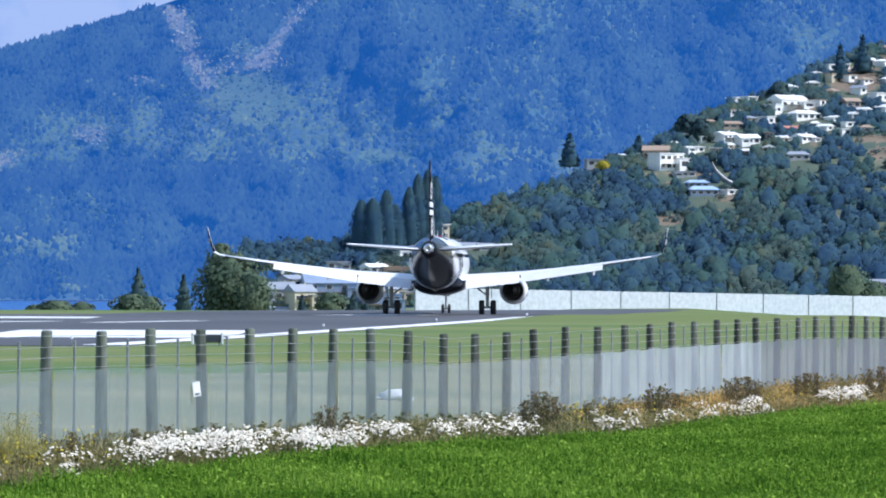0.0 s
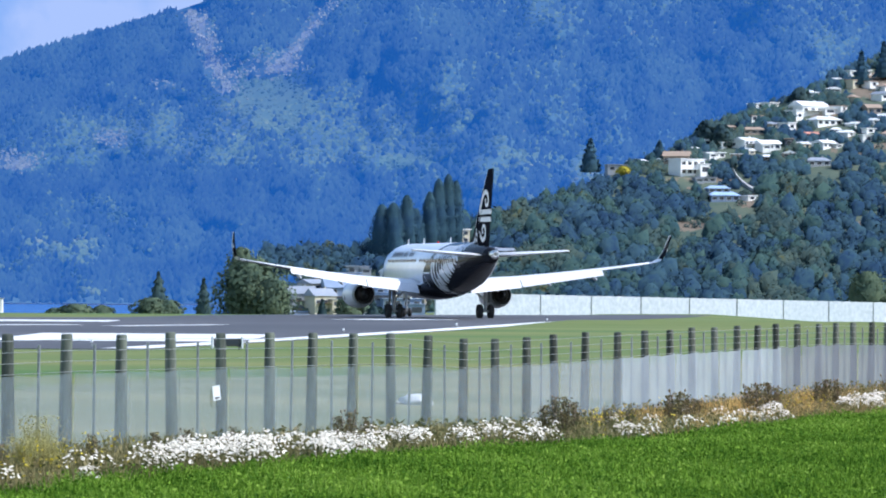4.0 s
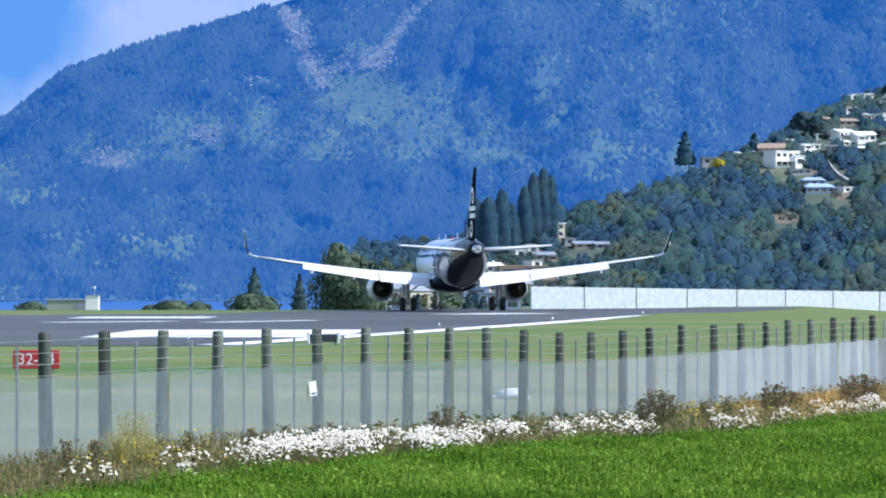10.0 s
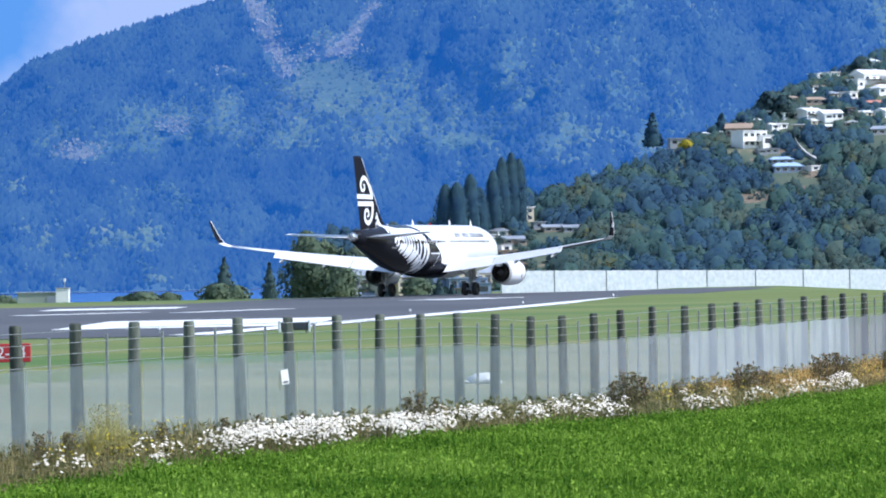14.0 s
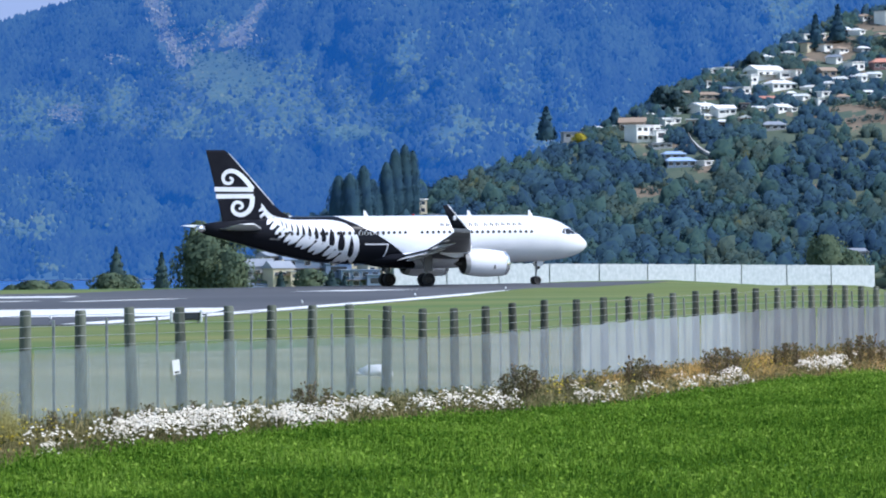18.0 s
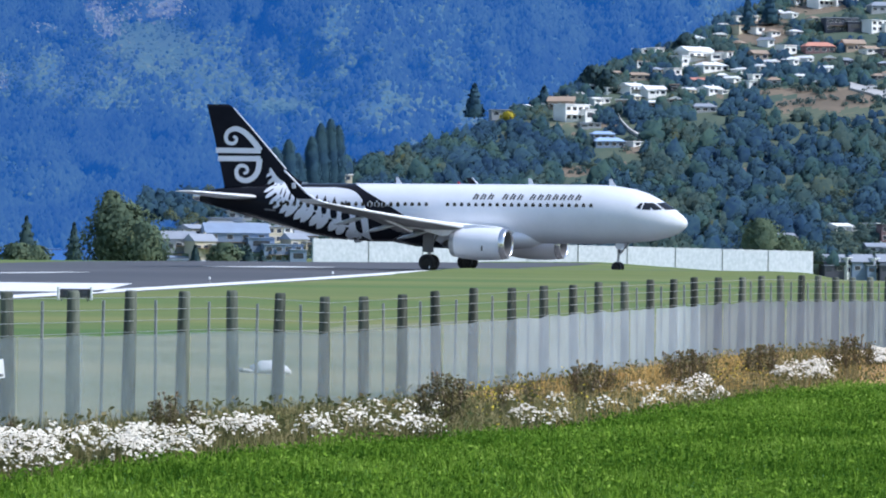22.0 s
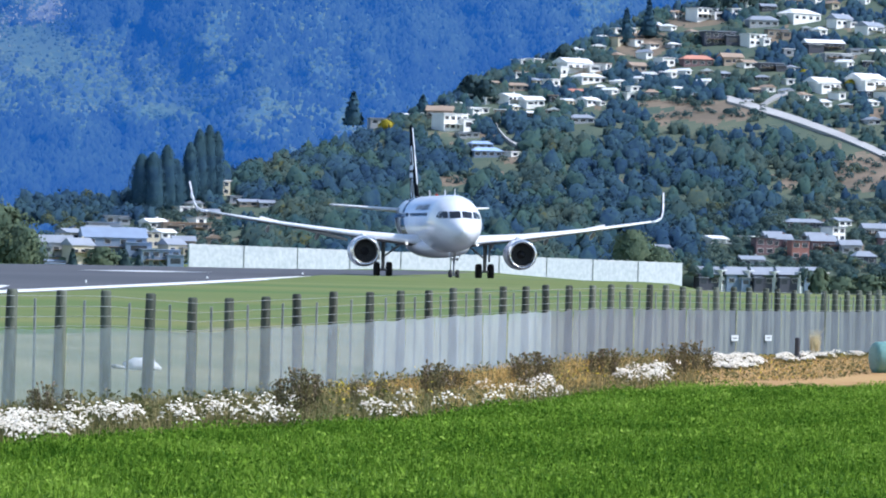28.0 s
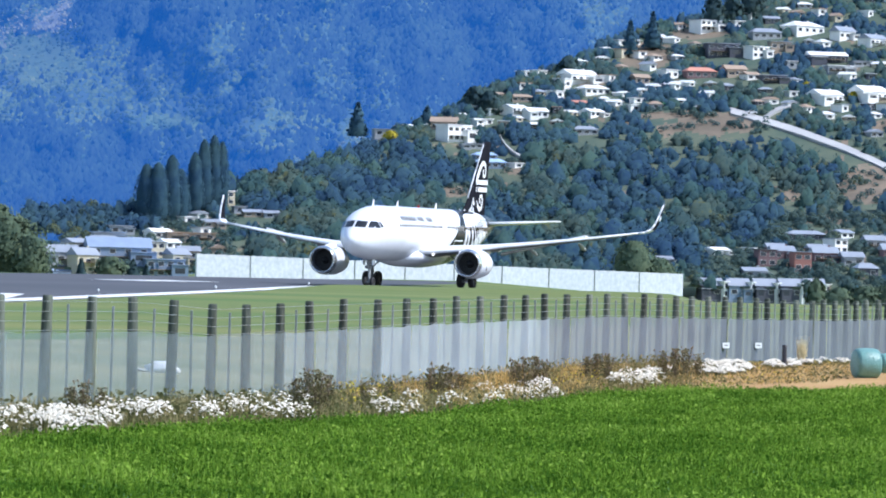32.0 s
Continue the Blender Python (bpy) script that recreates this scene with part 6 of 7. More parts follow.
n = 240000
cy = 46 + 84 * rng.uniform(0, 1, n) ** 1.15
left = fence_x(cy) + 0.3 + field_edge(cy)
lo = np.maximum(left - 0.5, -0.13 * cy - 1)
cx = lo + (0.152 * cy + 2 - lo) * rng.uniform(0, 1, n)
edge = cx - left - 0.25 * np.sin(cy * 1.7) - 0.2 * np.sin(cy * 4.1)
ok = (edge > rng.uniform(-0.45, 0.15, n)) & (cx < 0.152 * cy + 2)
cx, cy = cx[ok], cy[ok]
tuft = 0.5 + 0.5 * np.sin(cx * 2.3 + np.sin(cy * 1.1) * 2) * np.sin(cy * 1.9 + cx)
tagged(sheet("crop_stalks", blades(np.stack([cx, cy, land(cx, cy) + 0.02], -1), rng.uniform(0.09, 0.22, len(cx)) * (0.6 + 0.7 * tuft), rng.uniform(0.009, 0.018, len(cx)), 0.3), 3, m_clover, smooth=False), "fine upright green crop stalks", "crop", kind="stuff")


def verge(n, weight, lo=0.0, hi=1.0):
    """Places on the verge, thinned by a weight over the bearing."""
    y = 48 + 112 * rng.uniform(0, 1, n)
    u = rng.uniform(lo, hi, n)
    x = fence_x(y) + 0.3 + u * verge_wide(y)
    b = 784 + F * x / y
    ok = rng.uniform(0, 1, n) < weight(b)
    x, y = x[ok], y[ok]
    return np.stack([x, y, land(x, y)], -1), b[ok], u[ok]


def low(b):
    """The verge grows rank at its near end and is kept lower past the field's corner."""
    return np.interp(b, (130, 290, 1530, 1610), (1.1, 1.0, 1.0, 0.26))


def fall(b, u):
    """The verge thins towards the field at its near end, and towards the fence further on."""
    k = np.interp(b, (300, 800), (0, 1))
    return (1.1 - 0.55 * u) * (1 - k) + (0.6 + 0.4 * u) * k


def bumps(*peaks):
    return lambda b: np.clip(sum(k * np.exp(-((b - c) / w) ** 2) for c, w, k in peaks), 0, 1)


m_straw = leafy("dry_straw_grass", (0.2, 0.16, 0.07), (0.42, 0.34, 0.16), 0.9, 0.3, 1.0)
m_weed = leafy("weed_leaves", (0.1, 0.105, 0.04), (0.24, 0.205, 0.09), 0.9, 0.35, 1.0, third=(0.3, 0.24, 0.12))
m_orange = leafy("rusty_dry_grass", (0.5, 0.31, 0.09), (0.7, 0.48, 0.17), 0.9, 0.3, 1.0)
m_petal = leafy("white_petals", (0.6, 0.54, 0.43), (0.88, 0.83, 0.71), 0.7, 0.2, 1.0)
m_yellow = leafy("yellow_petals", (0.6, 0.45, 0.03), (0.75, 0.6, 0.08), 0.6, 0.3, 1.0)
m_seed = leafy("brown_seed_heads", (0.11, 0.086, 0.056), (0.24, 0.186, 0.126), 0.9, 0.2, 1.0)

p, b, u = verge(52000, lambda b: 0.75 + 0 * b)
tagged(sheet("verge_weeds", blades(p, low(b) * rng.uniform(0.09, 0.35, len(p)) * fall(b, u), rng.uniform(0.006, 0.016, len(p)), 0.25), 3, m_weed, smooth=False), "rank green and olive weeds along the fence", "weeds", kind="stuff")
p, b, u = verge(26000, lambda b: 0.5 + 0 * b)
tagged(sheet("weed_leaves", flakes(p + np.stack([0 * b, 0 * b, low(b) * rng.uniform(0.04, 0.3, len(b))], -1), 0.05), 4, m_weed, smooth=False), "low olive weed leaves along the fence", "weeds", kind="stuff")
p, b, u = verge(42000, lambda b: np.clip(0.2 + bumps((1190, 110, 0.55), (1390, 90, 0.5), (60, 130, 0.4), (1780, 180, 0.5), (-120, 160, 0.4), (760, 60, 0.3))(b), 0, 1))
tagged(sheet("dry_grass", blades(p, low(b) * rng.uniform(0.15, 0.44, len(p)) * fall(b, u), rng.uniform(0.005, 0.013, len(p)), 0.22), 3, m_straw, smooth=False), "dry straw-coloured grass along the fence", "dry grass", kind="stuff")
p, b, u = verge(42000, bumps((1265, 45, 0.9), (1195, 25, 0.5), (1400, 30, 0.6), (1740, 130, 1.0), (1120, 20, 0.3)), 0.1, 0.95)
tagged(sheet("rusty_grass", blades(p, low(b) * rng.uniform(0.13, 0.42, len(p)), rng.uniform(0.006, 0.014, len(p)), 0.25), 3, m_orange, smooth=False), "rust-orange dry grass along the fence", "dry grass", kind="stuff")
daisy = bumps((285, 48, 1.0), (380, 80, 1.0), (490, 60, 1.0), (560, 60, 0.7), (670, 60, 0.6), (820, 60, 0.5), (900, 40, 0.45), (1060, 30, 0.2), (1110, 35, 0.25), (1195, 22, 0.2), (1265, 22, 0.25), (1345, 30, 0.4), (1498, 38, 1.0), (170, 50, 0.1), (-60, 60, 0.02))
# daisies grow in rounded clumps
mound, b, u = verge(1500, lambda b: daisy(b) * (0.47 + 0.25 * np.sin(b * 0.085) * np.sin(b * 0.037 + 1)), 0.45, 0.95)
# and in flat mats on the dry turf
mat_, mat_b, mat_u = verge(1500, bumps((1655, 34, 0.9), (1775, 60, 0.25)), 0.28, 0.6)
mound, b, u = np.concatenate([mound, mat_]), np.append(b, mat_b), np.append(u, mat_u)
wide_ = rng.uniform(0.14, 0.36, len(mound)) * np.interp(b, (480, 620, 1470, 1600), (1.2, 1.0, 1.0, 0.75))
per = 54
ang = rng.uniform(0, 6.283, (len(mound), per))
out = np.sqrt(rng.uniform(0, 1, (len(mound), per)))
rise = np.sqrt(np.clip(1 - out * out * 0.9, 0, 1)) * (np.interp(b, (1560, 1610), (0.17, 0.04))[:, None] + 0.6 * wide_[:, None])
dome = rise * rng.uniform(0.72, 1.05, rise.shape) + 0.05
p = np.stack([mound[:, None, 0] + np.cos(ang) * out * wide_[:, None], mound[:, None, 1] + np.sin(ang) * out * wide_[:, None], mound[:, None, 2] + 0 * out], -1).reshape(-1, 3)
top = p + np.stack([np.zeros(len(p)), np.zeros(len(p)), dome.ravel()], -1)
# each head is a small tilted disc, turned up and out from its clump
k = len(top)
ang6 = rng.uniform(0, 6.283, (k, 1)) + np.arange(6)[None, :] * 1.0472
rr = rng.uniform(0.013, 0.027, (k, 1))
tilt_x = np.cos(ang).reshape(-1, 1) * 0.2 + rng.normal(0.1, 0.14, (k, 1))
tilt_y = np.sin(ang).reshape(-1, 1) * 0.15 + rng.normal(-0.42, 0.14, (k, 1))
hx, hy = np.cos(ang6) * rr, np.sin(ang6) * rr
heads = np.stack([top[:, None, 0] + hx, top[:, None, 1] + hy, top[:, None, 2] - hx * tilt_x - hy * tilt_y], -1)
tagged(sheet("white_flowers", heads, 6, m_petal, smooth=False), "drifts of white daisies and yarrow in bloom", "flowers", kind="stuff")
tagged(sheet("flower_stalks", blades(p, np.maximum(top[:, 2] - p[:, 2], 0.1), np.full(k, 0.009), 0.05), 3, m_weed, smooth=False), "thin green flower stalks", "flowers", kind="stuff")
m_under_leaf = leafy("dark_clump_leaves", (0.05, 0.06, 0.025), (0.13, 0.12, 0.055), 0.9, 0.25, 1.0)
half = rng.uniform(0, 1, k) < 0.5
tagged(sheet("flower_leaves", flakes(p[half] + np.stack([0 * top[half, 0], 0 * top[half, 0], (top[half, 2] - p[half, 2]) * rng.uniform(0.1, 0.85, half.sum())], -1), 0.034), 4, m_under_leaf, smooth=False), "dark leaves beneath the white flowers", "flowers", kind="stuff")
p, b, u = verge(9000, bumps((1030, 16, 0.9), (1072, 12, 0.5), (1390, 40, 0.3), (1150, 60, 0.15), (120, 120, 0.14), (1700, 120, 0.2), (60, 80, 0.3), (-20, 50, 0.4)), 0.2, 0.98)
tagged(sheet("yellow_flowers", flakes(p + np.stack([0 * b, 0 * b, low(b) * rng.uniform(0.2, 0.5, len(b))], -1), 0.026, 0.3), 4, m_yellow, smooth=False), "small yellow wildflowers in the weeds", "flowers", kind="stuff")


def thistle(seed):
    """A dry branching weed with seed heads."""
    r = np.random.default_rng(seed)
    ob = tagged(new("thistle"), "tall dry brown thistle with seed heads", "thistle", "thistles along the fence")
    head = None
    for i in range(10):
        a, reach = r.uniform(0, 6.28), r.uniform(0.04, 0.27)
        q = Vector((math.cos(a) * reach, math.sin(a) * reach, r.uniform(0.5, 0.95)))
        mid = q * 0.5 + Vector((0, 0, 0.06))
        part("stem", loft([[c + Vector((w * math.cos(t), w * math.sin(t), 0)) for t in (0, 1.26, 2.51, 3.77, 5.03)] for c, w in ((Vector(), 0.012), (mid, 0.009), (q, 0.005))]), m_seed, ob)
        if head is None:
            hb = bmesh.new()
            bmesh.ops.create_icosphere(hb, subdivisions=2, radius=0.024)
            for v in hb.verts:
                v.co = v.co * (1 + 0.5 * noise.noise(v.co * 60)) + Vector((0, 0, v.co.z * 0.4))
            head = part("seed_head", hb, m_seed, ob)
        else:
            head = new("seed_head", head.data)
            head.parent = ob
        head.matrix_basis = Matrix.Translation(q) @ pose(0, 0, 0, 0, 0, i * 50)
    g = r.normal(0, 0.11, (520, 3))
    g[:, 2] = r.uniform(0, 1, 520) ** 1.2 * 0.85 + 0.04
    g[:, :2] *= (1.25 - g[:, 2:] * 0.8)
    sheet("foliage", flakes(g, 0.034), 4, m_dull, ob, smooth=False)
    return ob


m_dull = leafy("dull_brown_leaves", (0.1, 0.088, 0.042), (0.225, 0.188, 0.092), 0.9, 0.25, 1.0)
kinds = [thistle(s) for s in (3, 4, 5)]
for i, (b, u, s) in enumerate(((565, 0.35, 0.75), (588, 0.4, 0.85), (612, 0.35, 0.7), (930, 0.45, 0.9), (948, 0.35, 0.95), (966, 0.5, 1.1), (984, 0.4, 0.9), (1040, 0.4, 0.65), (1082, 0.35, 0.7), (1150, 0.3, 0.95),
                              (1166, 0.45, 1.05), (1182, 0.35, 0.95), (1200, 0.4, 0.8), (1290, 0.3, 0.95), (1306, 0.45, 1.1), (1322, 0.35, 1.05), (1340, 0.4, 0.9), (1410, 0.35, 0.95), (1428, 0.4, 1.05), (1446, 0.35, 0.95), (1540, 0.35, 1.0),
                              (1560, 0.4, 1.1), (1578, 0.35, 1.0), (1600, 0.35, 0.8), (240, 0.35, 0.65), (300, 0.3, 0.6), (130, 0.35, 0.7), (-40, 0.35, 0.7), (-90, 0.4, 0.75), (380, 0.3, 0.6))):
    u = u + 0.2 * (880 < b < 1620)
    ys = np.linspace(48, 180, 1600)
    xs = fence_x(ys) + 0.3 + u * verge_wide(ys)
    k = int(np.argmin(np.abs(784 + F * xs / ys - b)))
    m = pose(float(xs[k]), float(ys[k]), float(land(xs[k], ys[k])) - 0.02, 0, 0, i * 73)
    if i < 3:
        kinds[i].matrix_basis = m @ Matrix.Scale(s * 0.85, 4)
    else:
        o = copy_thing(kinds[i % 3], m)
        o.scale = (s * 0.85,) * 3
# pale feathery weeds
m_fennel = leafy("pale_fennel", (0.34, 0.31, 0.11), (0.5, 0.45, 0.19), 0.8, 0.4, 1.0)
stems, fronds = [], []
for b, u, tall in ((32, 0.3, 0.85), (8, 0.42, 0.6), (52, 0.4, 0.55)):
    ys = np.linspace(48, 180, 1600)
    xs = fence_x(ys) + 0.3 + u * verge_wide(ys)
    k = int(np.argmin(np.abs(784 + F * xs / ys - b)))
    place = np.array([float(xs[k]), float(ys[k]), float(land(xs[k], ys[k]))])
    base = place + np.stack([rng.normal(0, 0.06, 260), rng.normal(0, 0.06, 260), rng.uniform(0, 0.25, 260)], -1)
    stems.append(blades(base, rng.uniform(0.4, 0.95, 260) * tall, np.full(260, 0.006), 0.28))
    fronds.append(flakes(place + np.stack([rng.normal(0, 0.16, 240), rng.normal(0, 0.16, 240), rng.uniform(0.45, 1.0, 240) * tall], -1), 0.022))
tagged(sheet("feathery_weeds", np.concatenate(stems), 3, m_fennel, smooth=False), "pale yellow-green feathery weeds by the fence", "weeds", kind="stuff")
tagged(sheet("feathery_fronds", np.concatenate(fronds), 4, m_fennel, smooth=False), "fine pale fronds of the feathery weeds", "weeds", kind="stuff")

# ---- loose things on the airfield ----
m_sign_red = mat("red_sign_face", (0.42, 0.02, 0.03), (0.36, 0.02, 0.03), 2, 20, 0.4)
m_boxdark = mat("dark_painted_metal", (0.03, 0.032, 0.045), (0.05, 0.05, 0.06), 3, 20, 0.5)
m_plastic = mat("white_plastic", (0.75, 0.76, 0.76), (0.65, 0.67, 0.68), 3, 20, 0.5)
m_faded = mat('faded_white_plastic', (0.62, 0.64, 0.67), (0.52, 0.54, 0.58), 3, 20, 0.6)
m_wrap = mat("green_bale_wrap", (0.17, 0.33, 0.3), (0.11, 0.24, 0.22), 2, 14, 0.42, bump=0.02)

sign = tagged(new("runway_sign"), "red runway sign with white numbers on short legs", "sign")
sign.matrix_basis = pose(-15.5, 133.8, 0, 0, 0, 4) @ Matrix.Scale(0.92, 4)
face = part("face", boxed(0, 0, 0.45, 1.5, 0.14, 0.6, 0.02), m_sign_red, sign)
for lx in (-0.55, 0.55):
    part("leg", tube(bmesh.new(), (lx, 0, -0.05), (lx, 0, 0.16), 0.03), m_steel, sign)
cu = bpy.data.curves.new("numbers", "FONT")
cu.body, cu.size, cu.align_x, cu.align_y, cu.extrude = "32-14", 0.52, "CENTER", "CENTER", 0.004
tmp = bpy.data.objects.new("numbers", cu)
words = bpy.data.meshes.new_from_object(tmp)
txt = link("numbers", words, m_plastic, face, "white runway numbers")
txt.matrix_basis = pose(0, -0.076, 0.45, 90, 0, 0)

unit = tagged(new("light_unit"), "low dark light unit with white end plates", "light unit")
unit.matrix_basis = pose(-9.9, 190, 0, 0, 0, 6)
part("housing", boxed(0, 0, 0.3, 1.15, 0.4, 0.34, 0.03), m_boxdark, unit)
for lx in (-0.62, 0.62):
    part("end_plate", boxed(lx, 0, 0.3, 0.09, 0.5, 0.5, 0.02), m_plastic, unit)
    part("leg", tube(bmesh.new(), (lx * 0.8, 0, -0.05), (lx * 0.8, 0, 0.15), 0.035), m_steel, unit)
part("lens", boxed(0, -0.205, 0.32, 0.9, 0.02, 0.16, 0.0), m_pane, unit)

lamp = tagged(new("edge_light"), "small white runway edge light on a stem", "runway light", "runway edge lights")
part("stem", tube(bmesh.new(), (0, 0, -0.02), (0, 0, 0.26), 0.03), m_steel, lamp)
part("base", tube(bmesh.new(), (0, 0, 0.0), (0, 0, 0.05), 0.12), m_steel, lamp)
bm = turned([(0, 0.0), (0.0, 0.09), (0.12, 0.1), (0.2, 0.06), (0.23, 0.0)], 12)
bmesh.ops.transform(bm, matrix=pose(0, 0, 0.26, 0, -90, 0), verts=bm.verts)
part("dome", bm, m_plastic, lamp)
lamp.matrix_basis = pose(-6.6, 250, 0.03)
lamp.scale = (0.62,) * 3
for x, y in ((-0.4, 287), (6.2, 333), (-16, 195)):
    copy_thing(lamp, pose(x, y, 0.03))

bag = tagged(new("litter_bag"), "crumpled white and grey plastic sack on the grass", "sack")
bm = bmesh.new()
bmesh.ops.create_icosphere(bm, subdivisions=3, radius=0.25)
for v in bm.verts:
    n_ = noise.noise(v.co * 11) * 0.1
    v.co = Vector((v.co.x * 1.2, v.co.y * 0.9, max(v.co.z * 0.62, -0.06))) * (1 + n_ * 3.5)
part("sack", bm, m_plastic, bag, smooth=True)
bm = boxed(-0.34, 0, -0.02, 0.34, 0.26, 0.06, 0.02, pose(0, 0, 0, 0, 12, 20))
part("flap", bm, m_steel, bag, "grey torn flap")
bag.matrix_basis = pose(-1.15, 112, float(land(-1.15, 112)) + 0.08) @ Matrix.Scale(1.3, 4)

fx_, fy_ = fence_at(336)
notice = tagged(new("notice"), "small white notice wired to the fence", "notice")
notice.matrix_basis = pose(fx_ + 0.17, fy_ - 0.3, float(land(fx_, fy_)) + 0.82, 0, -8, 45)
part("plate", boxed(0, 0, 0.12, 0.17, 0.012, 0.26, 0.0), m_plastic, notice)
part("text_bar", boxed(0, -0.008, 0.03, 0.11, 0.006, 0.035, 0.0), m_grey, notice)

for b in (1638, 1692):
    fx_, fy_ = fence_at(b)
    fx_, fy_ = fx_ + 0.22, fy_ - 0.05
    notice = tagged(new("notice"), "white warning notice fixed low on the cloth", "notice")
    notice.matrix_basis = pose(fx_, fy_, float(land(fx_, fy_)) + 0.42, 0, 0, 50)
    part("plate", boxed(0, 0, 0.12, 0.36, 0.012, 0.17, 0.0), m_faded, notice)
    part("text_bar", boxed(0, -0.009, 0.12, 0.2, 0.006, 0.03, 0.0), m_grey, notice)

# utility building and white cabinet beyond the runway
m_render = paint("green_grey_block", (0.34, 0.37, 0.31))
shed = tagged(new("utility_building"), "low grey-green block building beyond the runway", "building")
shed.matrix_basis = pose(-51.0, 470, -1.5)
part("wall", boxed(0, 2, 0.9, 4.6, 4, 2.2, 0.03), m_render, shed)
part("roof", boxed(0, 2, 2.05, 4.8, 4.2, 0.14, 0.02), R_GREY, shed)
part("door", boxed(1.2, -0.03, 0.7, 0.9, 0.06, 1.8, 0.01), R_GREY, shed)
cab = tagged(new("equipment_hut"), "white equipment hut with a small mast light", "hut")
cab.matrix_basis = pose(-48.4, 468, -1.45)
part("body", boxed(0, 0.6, 1.15, 1.35, 1.3, 2.5, 0.03), W_WHITE, cab)
part("roof", boxed(0, 0.6, 2.43, 1.5, 1.45, 0.1, 0.01), R_GREY, cab)
part("mast", tube(bmesh.new(), (0.2, 0.6, 2.4), (0.2, 0.6, 3.1), 0.05), m_steel, cab)
part("lamp", tube(bmesh.new(), (0.2, 0.6, 3.1), (0.2, 0.6, 3.4), 0.13), m_plastic, cab)

# wrapped bales and a stub post by the field
bale = tagged(new("wrapped_bale"), "round silage bale in pale green plastic wrap", "bale", "bales by the field")
bm = turned([(-0.5, 0.0), (-0.5, 0.42), (-0.46, 0.54), (-0.36, 0.6), (0, 0.61), (0.36, 0.6), (0.46, 0.54), (0.5, 0.42), (0.5, 0.0)], 32)
bmesh.ops.rotate(bm, matrix=Matrix.Rotation(radians(14), 3, "Z"), verts=bm.verts)
part("wrap", bm, m_wrap, bale, smooth=True)
bm = turned([(-0.1, 0.612), (0.1, 0.614)], 32)
bmesh.ops.rotate(bm, matrix=Matrix.Rotation(radians(14), 3, "Z"), verts=bm.verts)
part("wrap_band", bm, m_wrap, bale, smooth=True)
bx, by = 16.25, 118.3
bale.matrix_basis = pose(bx, by, float(land(bx, by)) + 0.37) @ Matrix.Scale(0.64, 4)
for dx, dy in ((0.62, 0.75), (1.05, -0.5), (1.95, 0.1), (2.2, 1.2)):
    copy_thing(bale, pose(bx + dx, by + dy, float(land(bx + dx, by + dy)) + 0.37, 0, 0, 8 * dx) @ Matrix.Scale(0.64, 4))
stub = tagged(new("stub_post"), "short black timber post in dry grass", "post")
sx_, sy_ = 15.9, 132.0
stub.matrix_basis = pose(sx_, sy_, float(land(sx_, sy_)))
part("timber", tube(bmesh.new(), (0, 0, -0.3), (0, 0, 0.6), 0.075, 0.07, 12), m_boxdark, stub)
part("cap", tube(bmesh.new(), (0, 0, 0.6), (0, 0, 0.63), 0.07, 0.04, 12), m_boxdark, stub)
m_plume = leafy("pale_plume", (0.62, 0.56, 0.36), (0.78, 0.72, 0.52), 0.6, 0.4, 1.0)
at_ = np.array([16.9, 136, float(land(16.9, 136))])
stalk = at_ + np.stack([rng.normal(0, 0.05, 220), rng.normal(0, 0.05, 220), rng.uniform(0, 0.35, 220)], -1)
tagged(sheet("pampas_tuft", blades(stalk, rng.uniform(0.3, 0.62, 220), np.full(220, 0.012), 0.2), 3, m_plume, smooth=False), "pale feathery plume of dry pampas-like grass", "grass")


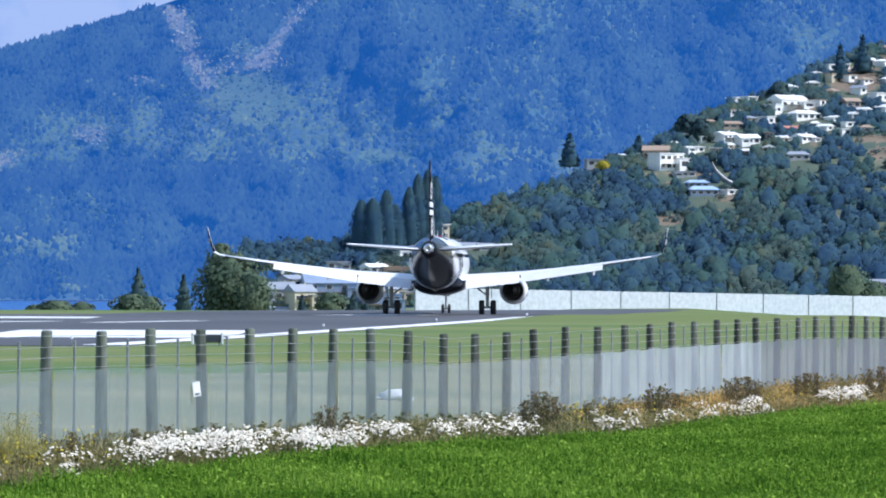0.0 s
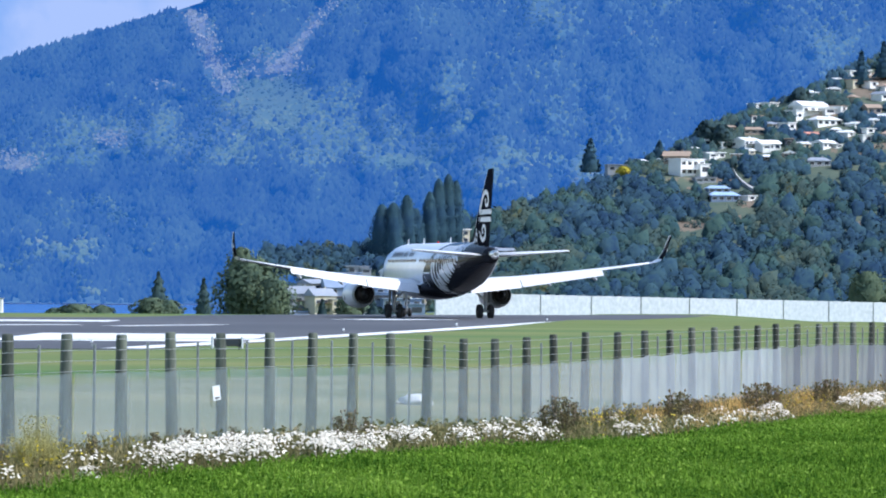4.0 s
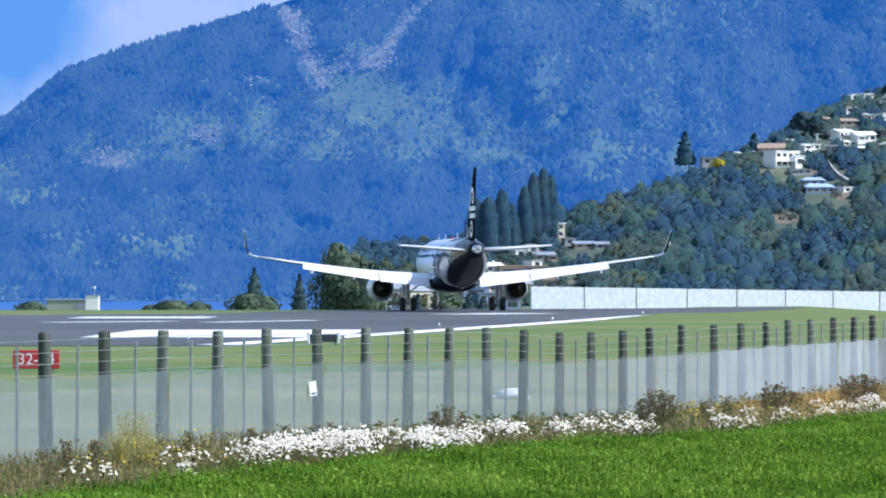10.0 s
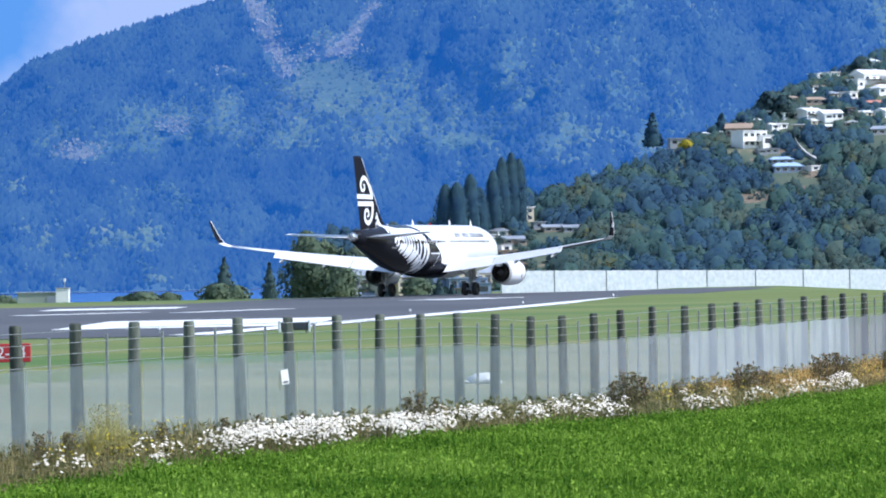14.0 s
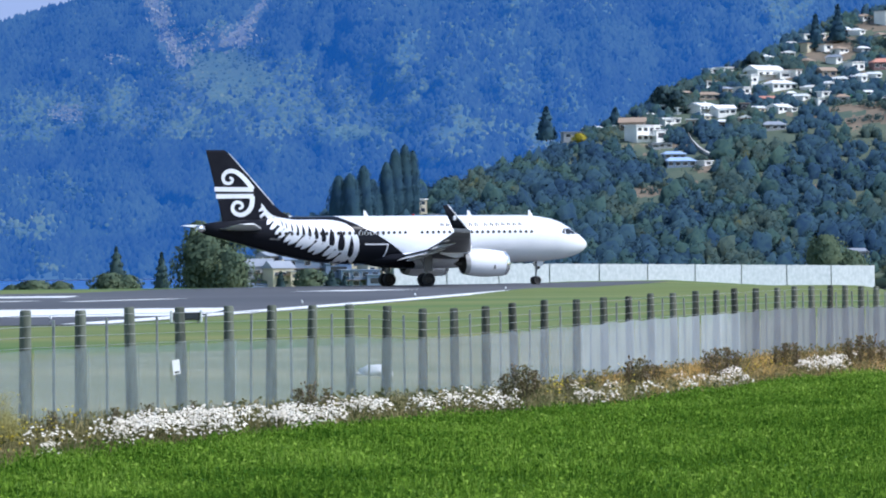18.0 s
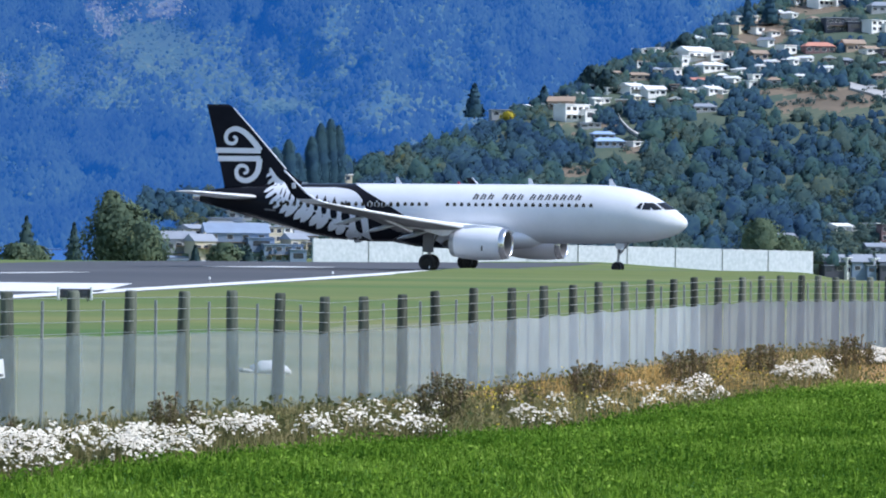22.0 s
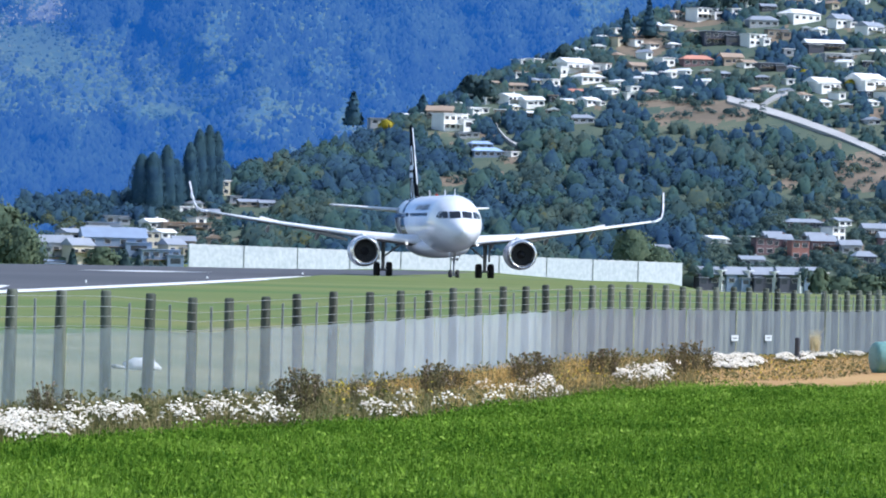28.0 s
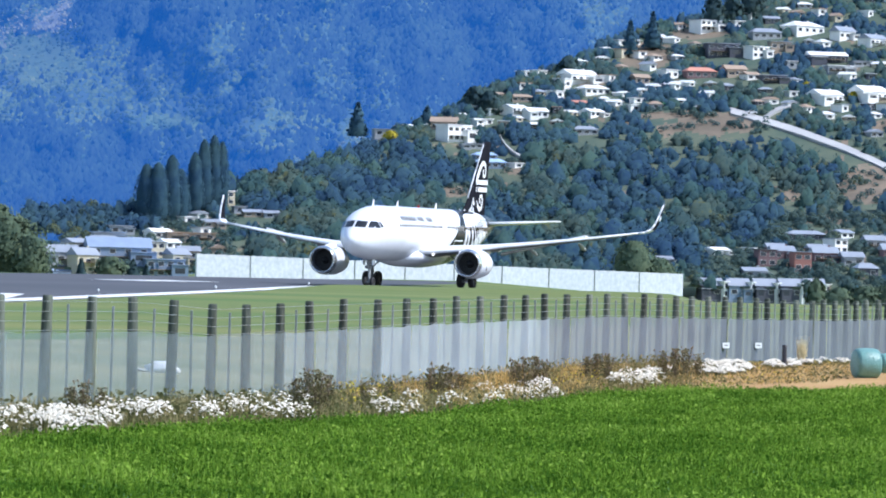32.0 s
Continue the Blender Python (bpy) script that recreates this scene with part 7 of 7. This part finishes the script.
def motions():
    """The airliner's taxiing turn, its wheels rolling, its flaps running in."""
    walk(plane, [
        (0, pose(-0.27, 357.32, 0, 0, 0, 87.58)),
        (0.5, pose(-0.25, 358.34, 0, 0, 0, 89.55)),
        (1, pose(-0.26, 359.46, 0, 0, 0, 91.78)),
        (1.5, pose(-0.32, 360.66, 0, 0, 0, 93.19)),
        (2, pose(-0.42, 361.93, 0, 0, 0, 94.58)),
        (2.5, pose(-0.60, 363.25, 0, 0, 0, 96.77)),
        (3, pose(-0.90, 364.61, 0, 0, 0, 99.22)),
        (3.5, pose(-1.34, 365.99, 0, 0, 0, 101.37)),
        (4, pose(-1.89, 367.40, 0, 0, 0, 102.93)),
        (4.5, pose(-2.54, 368.81, 0, 0, 0, 103.76)),
        (5, pose(-3.24, 370.21, 0, 0, 0, 104.22)),
        (5.5, pose(-3.98, 371.60, 0, 0, 0, 104.74)),
        (6, pose(-4.74, 372.97, 0, 0, 0, 105.42)),
        (6.5, pose(-5.52, 374.31, 0, 0, 0, 106.32)),
        (7, pose(-6.30, 375.62, 0, 0, 0, 106.48)),
        (7.5, pose(-7.00, 376.88, 0, 0, 0, 105.09)),
        (8, pose(-7.58, 378.10, 0, 0, 0, 103.54)),
        (8.5, pose(-8.06, 379.28, 0, 0, 0, 103.25)),
        (9, pose(-8.47, 380.40, 0, 0, 0, 102.64)),
        (9.5, pose(-8.77, 381.47, 0, 0, 0, 100.21)),
        (10, pose(-8.96, 382.49, 0, 0, 0, 97.17)),
        (10.5, pose(-9.06, 383.44, 0, 0, 0, 94.87)),
        (11, pose(-9.12, 384.33, 0, 0, 0, 92.89)),
        (11.5, pose(-9.14, 385.16, 0, 0, 0, 90.74)),
        (12, pose(-9.14, 385.92, 0, 0, 0, 88.36)),
        (12.5, pose(-9.11, 386.62, 0, 0, 0, 85.73)),
        (13, pose(-9.04, 387.25, 0, 0, 0, 82.36)),
        (13.5, pose(-8.90, 387.82, 0, 0, 0, 77.88)),
        (14, pose(-8.64, 388.32, 0, 0, 0, 72.79)),
        (14.5, pose(-8.23, 388.77, 0, 0, 0, 67.70)),
        (15, pose(-7.64, 389.15, 0, 0, 0, 62.59)),
        (15.5, pose(-6.89, 389.47, 0, 0, 0, 57.46)),
        (16, pose(-5.98, 389.73, 0, 0, 0, 51.90)),
        (16.5, pose(-4.93, 389.93, 0, 0, 0, 45.60)),
        (17, pose(-3.78, 390.07, 0, 0, 0, 39.04)),
        (17.5, pose(-2.55, 390.15, 0, 0, 0, 32.76)),
        (18, pose(-1.28, 390.16, 0, 0, 0, 26.63)),
        (18.5, pose(0.00, 390.12, 0, 0, 0, 20.49)),
        (19, pose(1.29, 390.02, 0, 0, 0, 14.37)),
        (19.5, pose(2.58, 389.86, 0, 0, 0, 8.33)),
        (20, pose(3.86, 389.66, 0, 0, 0, 2.32)),
        (20.5, pose(5.13, 389.41, 0, 0, 0, -3.70)),
        (21, pose(6.31, 386.12, 0, 0, 0, -9.88)),
        (21.5, pose(7.01, 357.50, 0, 0, 0, -16.34)),
        (22, pose(7.64, 337.68, 0, 0, 0, -22.27)),
        (22.5, pose(8.52, 337.32, 0, 0, 0, -26.92)),
        (23, pose(9.43, 336.92, 0, 0, 0, -31.56)),
        (23.5, pose(10.35, 336.49, 0, 0, 0, -37.41)),
        (24, pose(11.24, 336.02, 0, 0, 0, -43.80)),
        (24.5, pose(12.08, 335.51, 0, 0, 0, -49.96)),
        (25, pose(12.85, 334.98, 0, 0, 0, -55.79)),
        (25.5, pose(13.54, 334.40, 0, 0, 0, -61.22)),
        (26, pose(14.15, 333.80, 0, 0, 0, -66.43)),
        (26.5, pose(14.65, 333.16, 0, 0, 0, -71.62)),
        (27, pose(15.03, 332.49, 0, 0, 0, -76.69)),
        (27.5, pose(15.27, 331.79, 0, 0, 0, -81.55)),
        (28, pose(16.15, 347.04, 0, 0, 0, -86.13)),
        (28.5, pose(16.97, 362.17, 0, 0, 0, -90.38)),
        (29, pose(16.93, 361.22, 0, 0, 0, -94.25)),
        (29.5, pose(16.78, 360.21, 0, 0, 0, -97.76)),
        (30, pose(16.55, 359.14, 0, 0, 0, -100.98)),
        (30.5, pose(16.23, 358.00, 0, 0, 0, -103.99)),
        (31, pose(15.86, 356.78, 0, 0, 0, -106.53)),
        (31.5, pose(15.46, 355.47, 0, 0, 0, -108.41)),
        (32, pose(15.06, 354.07, 0, 0, 0, -109.52))])
    for tyre, x, y, r in wheels:
        # about 2.9 m/s along the ground
        step = 0.2 if r > 0.5 else 0.12
        count = int(32.0 / step)
        walk(tyre, [(min(k * step, 32.0), pose(x, y, r, 0, math.degrees(2.9 * min(k * step, 32.0) / r) % 360, 0)) for k in range(count + 1)] + [(32.0, pose(x, y, r, 0, math.degrees(2.9 * 32.0 / r) % 360, 0))])
    for flap, hinge in FLAPS:
        # the flaps run in after the turn
        rows = [(0.0, 0.0), (15.5, 0.0), (17.5, 0.25), (21.5, 0.85), (23.5, 1.0), (32.0, 1.0)]
        walk(flap, [(t, pose(hinge.x + 1.25 * u, hinge.y, hinge.z - 0.13 * u, 0, 30 * u, 0)) for t, u in rows])


motions()
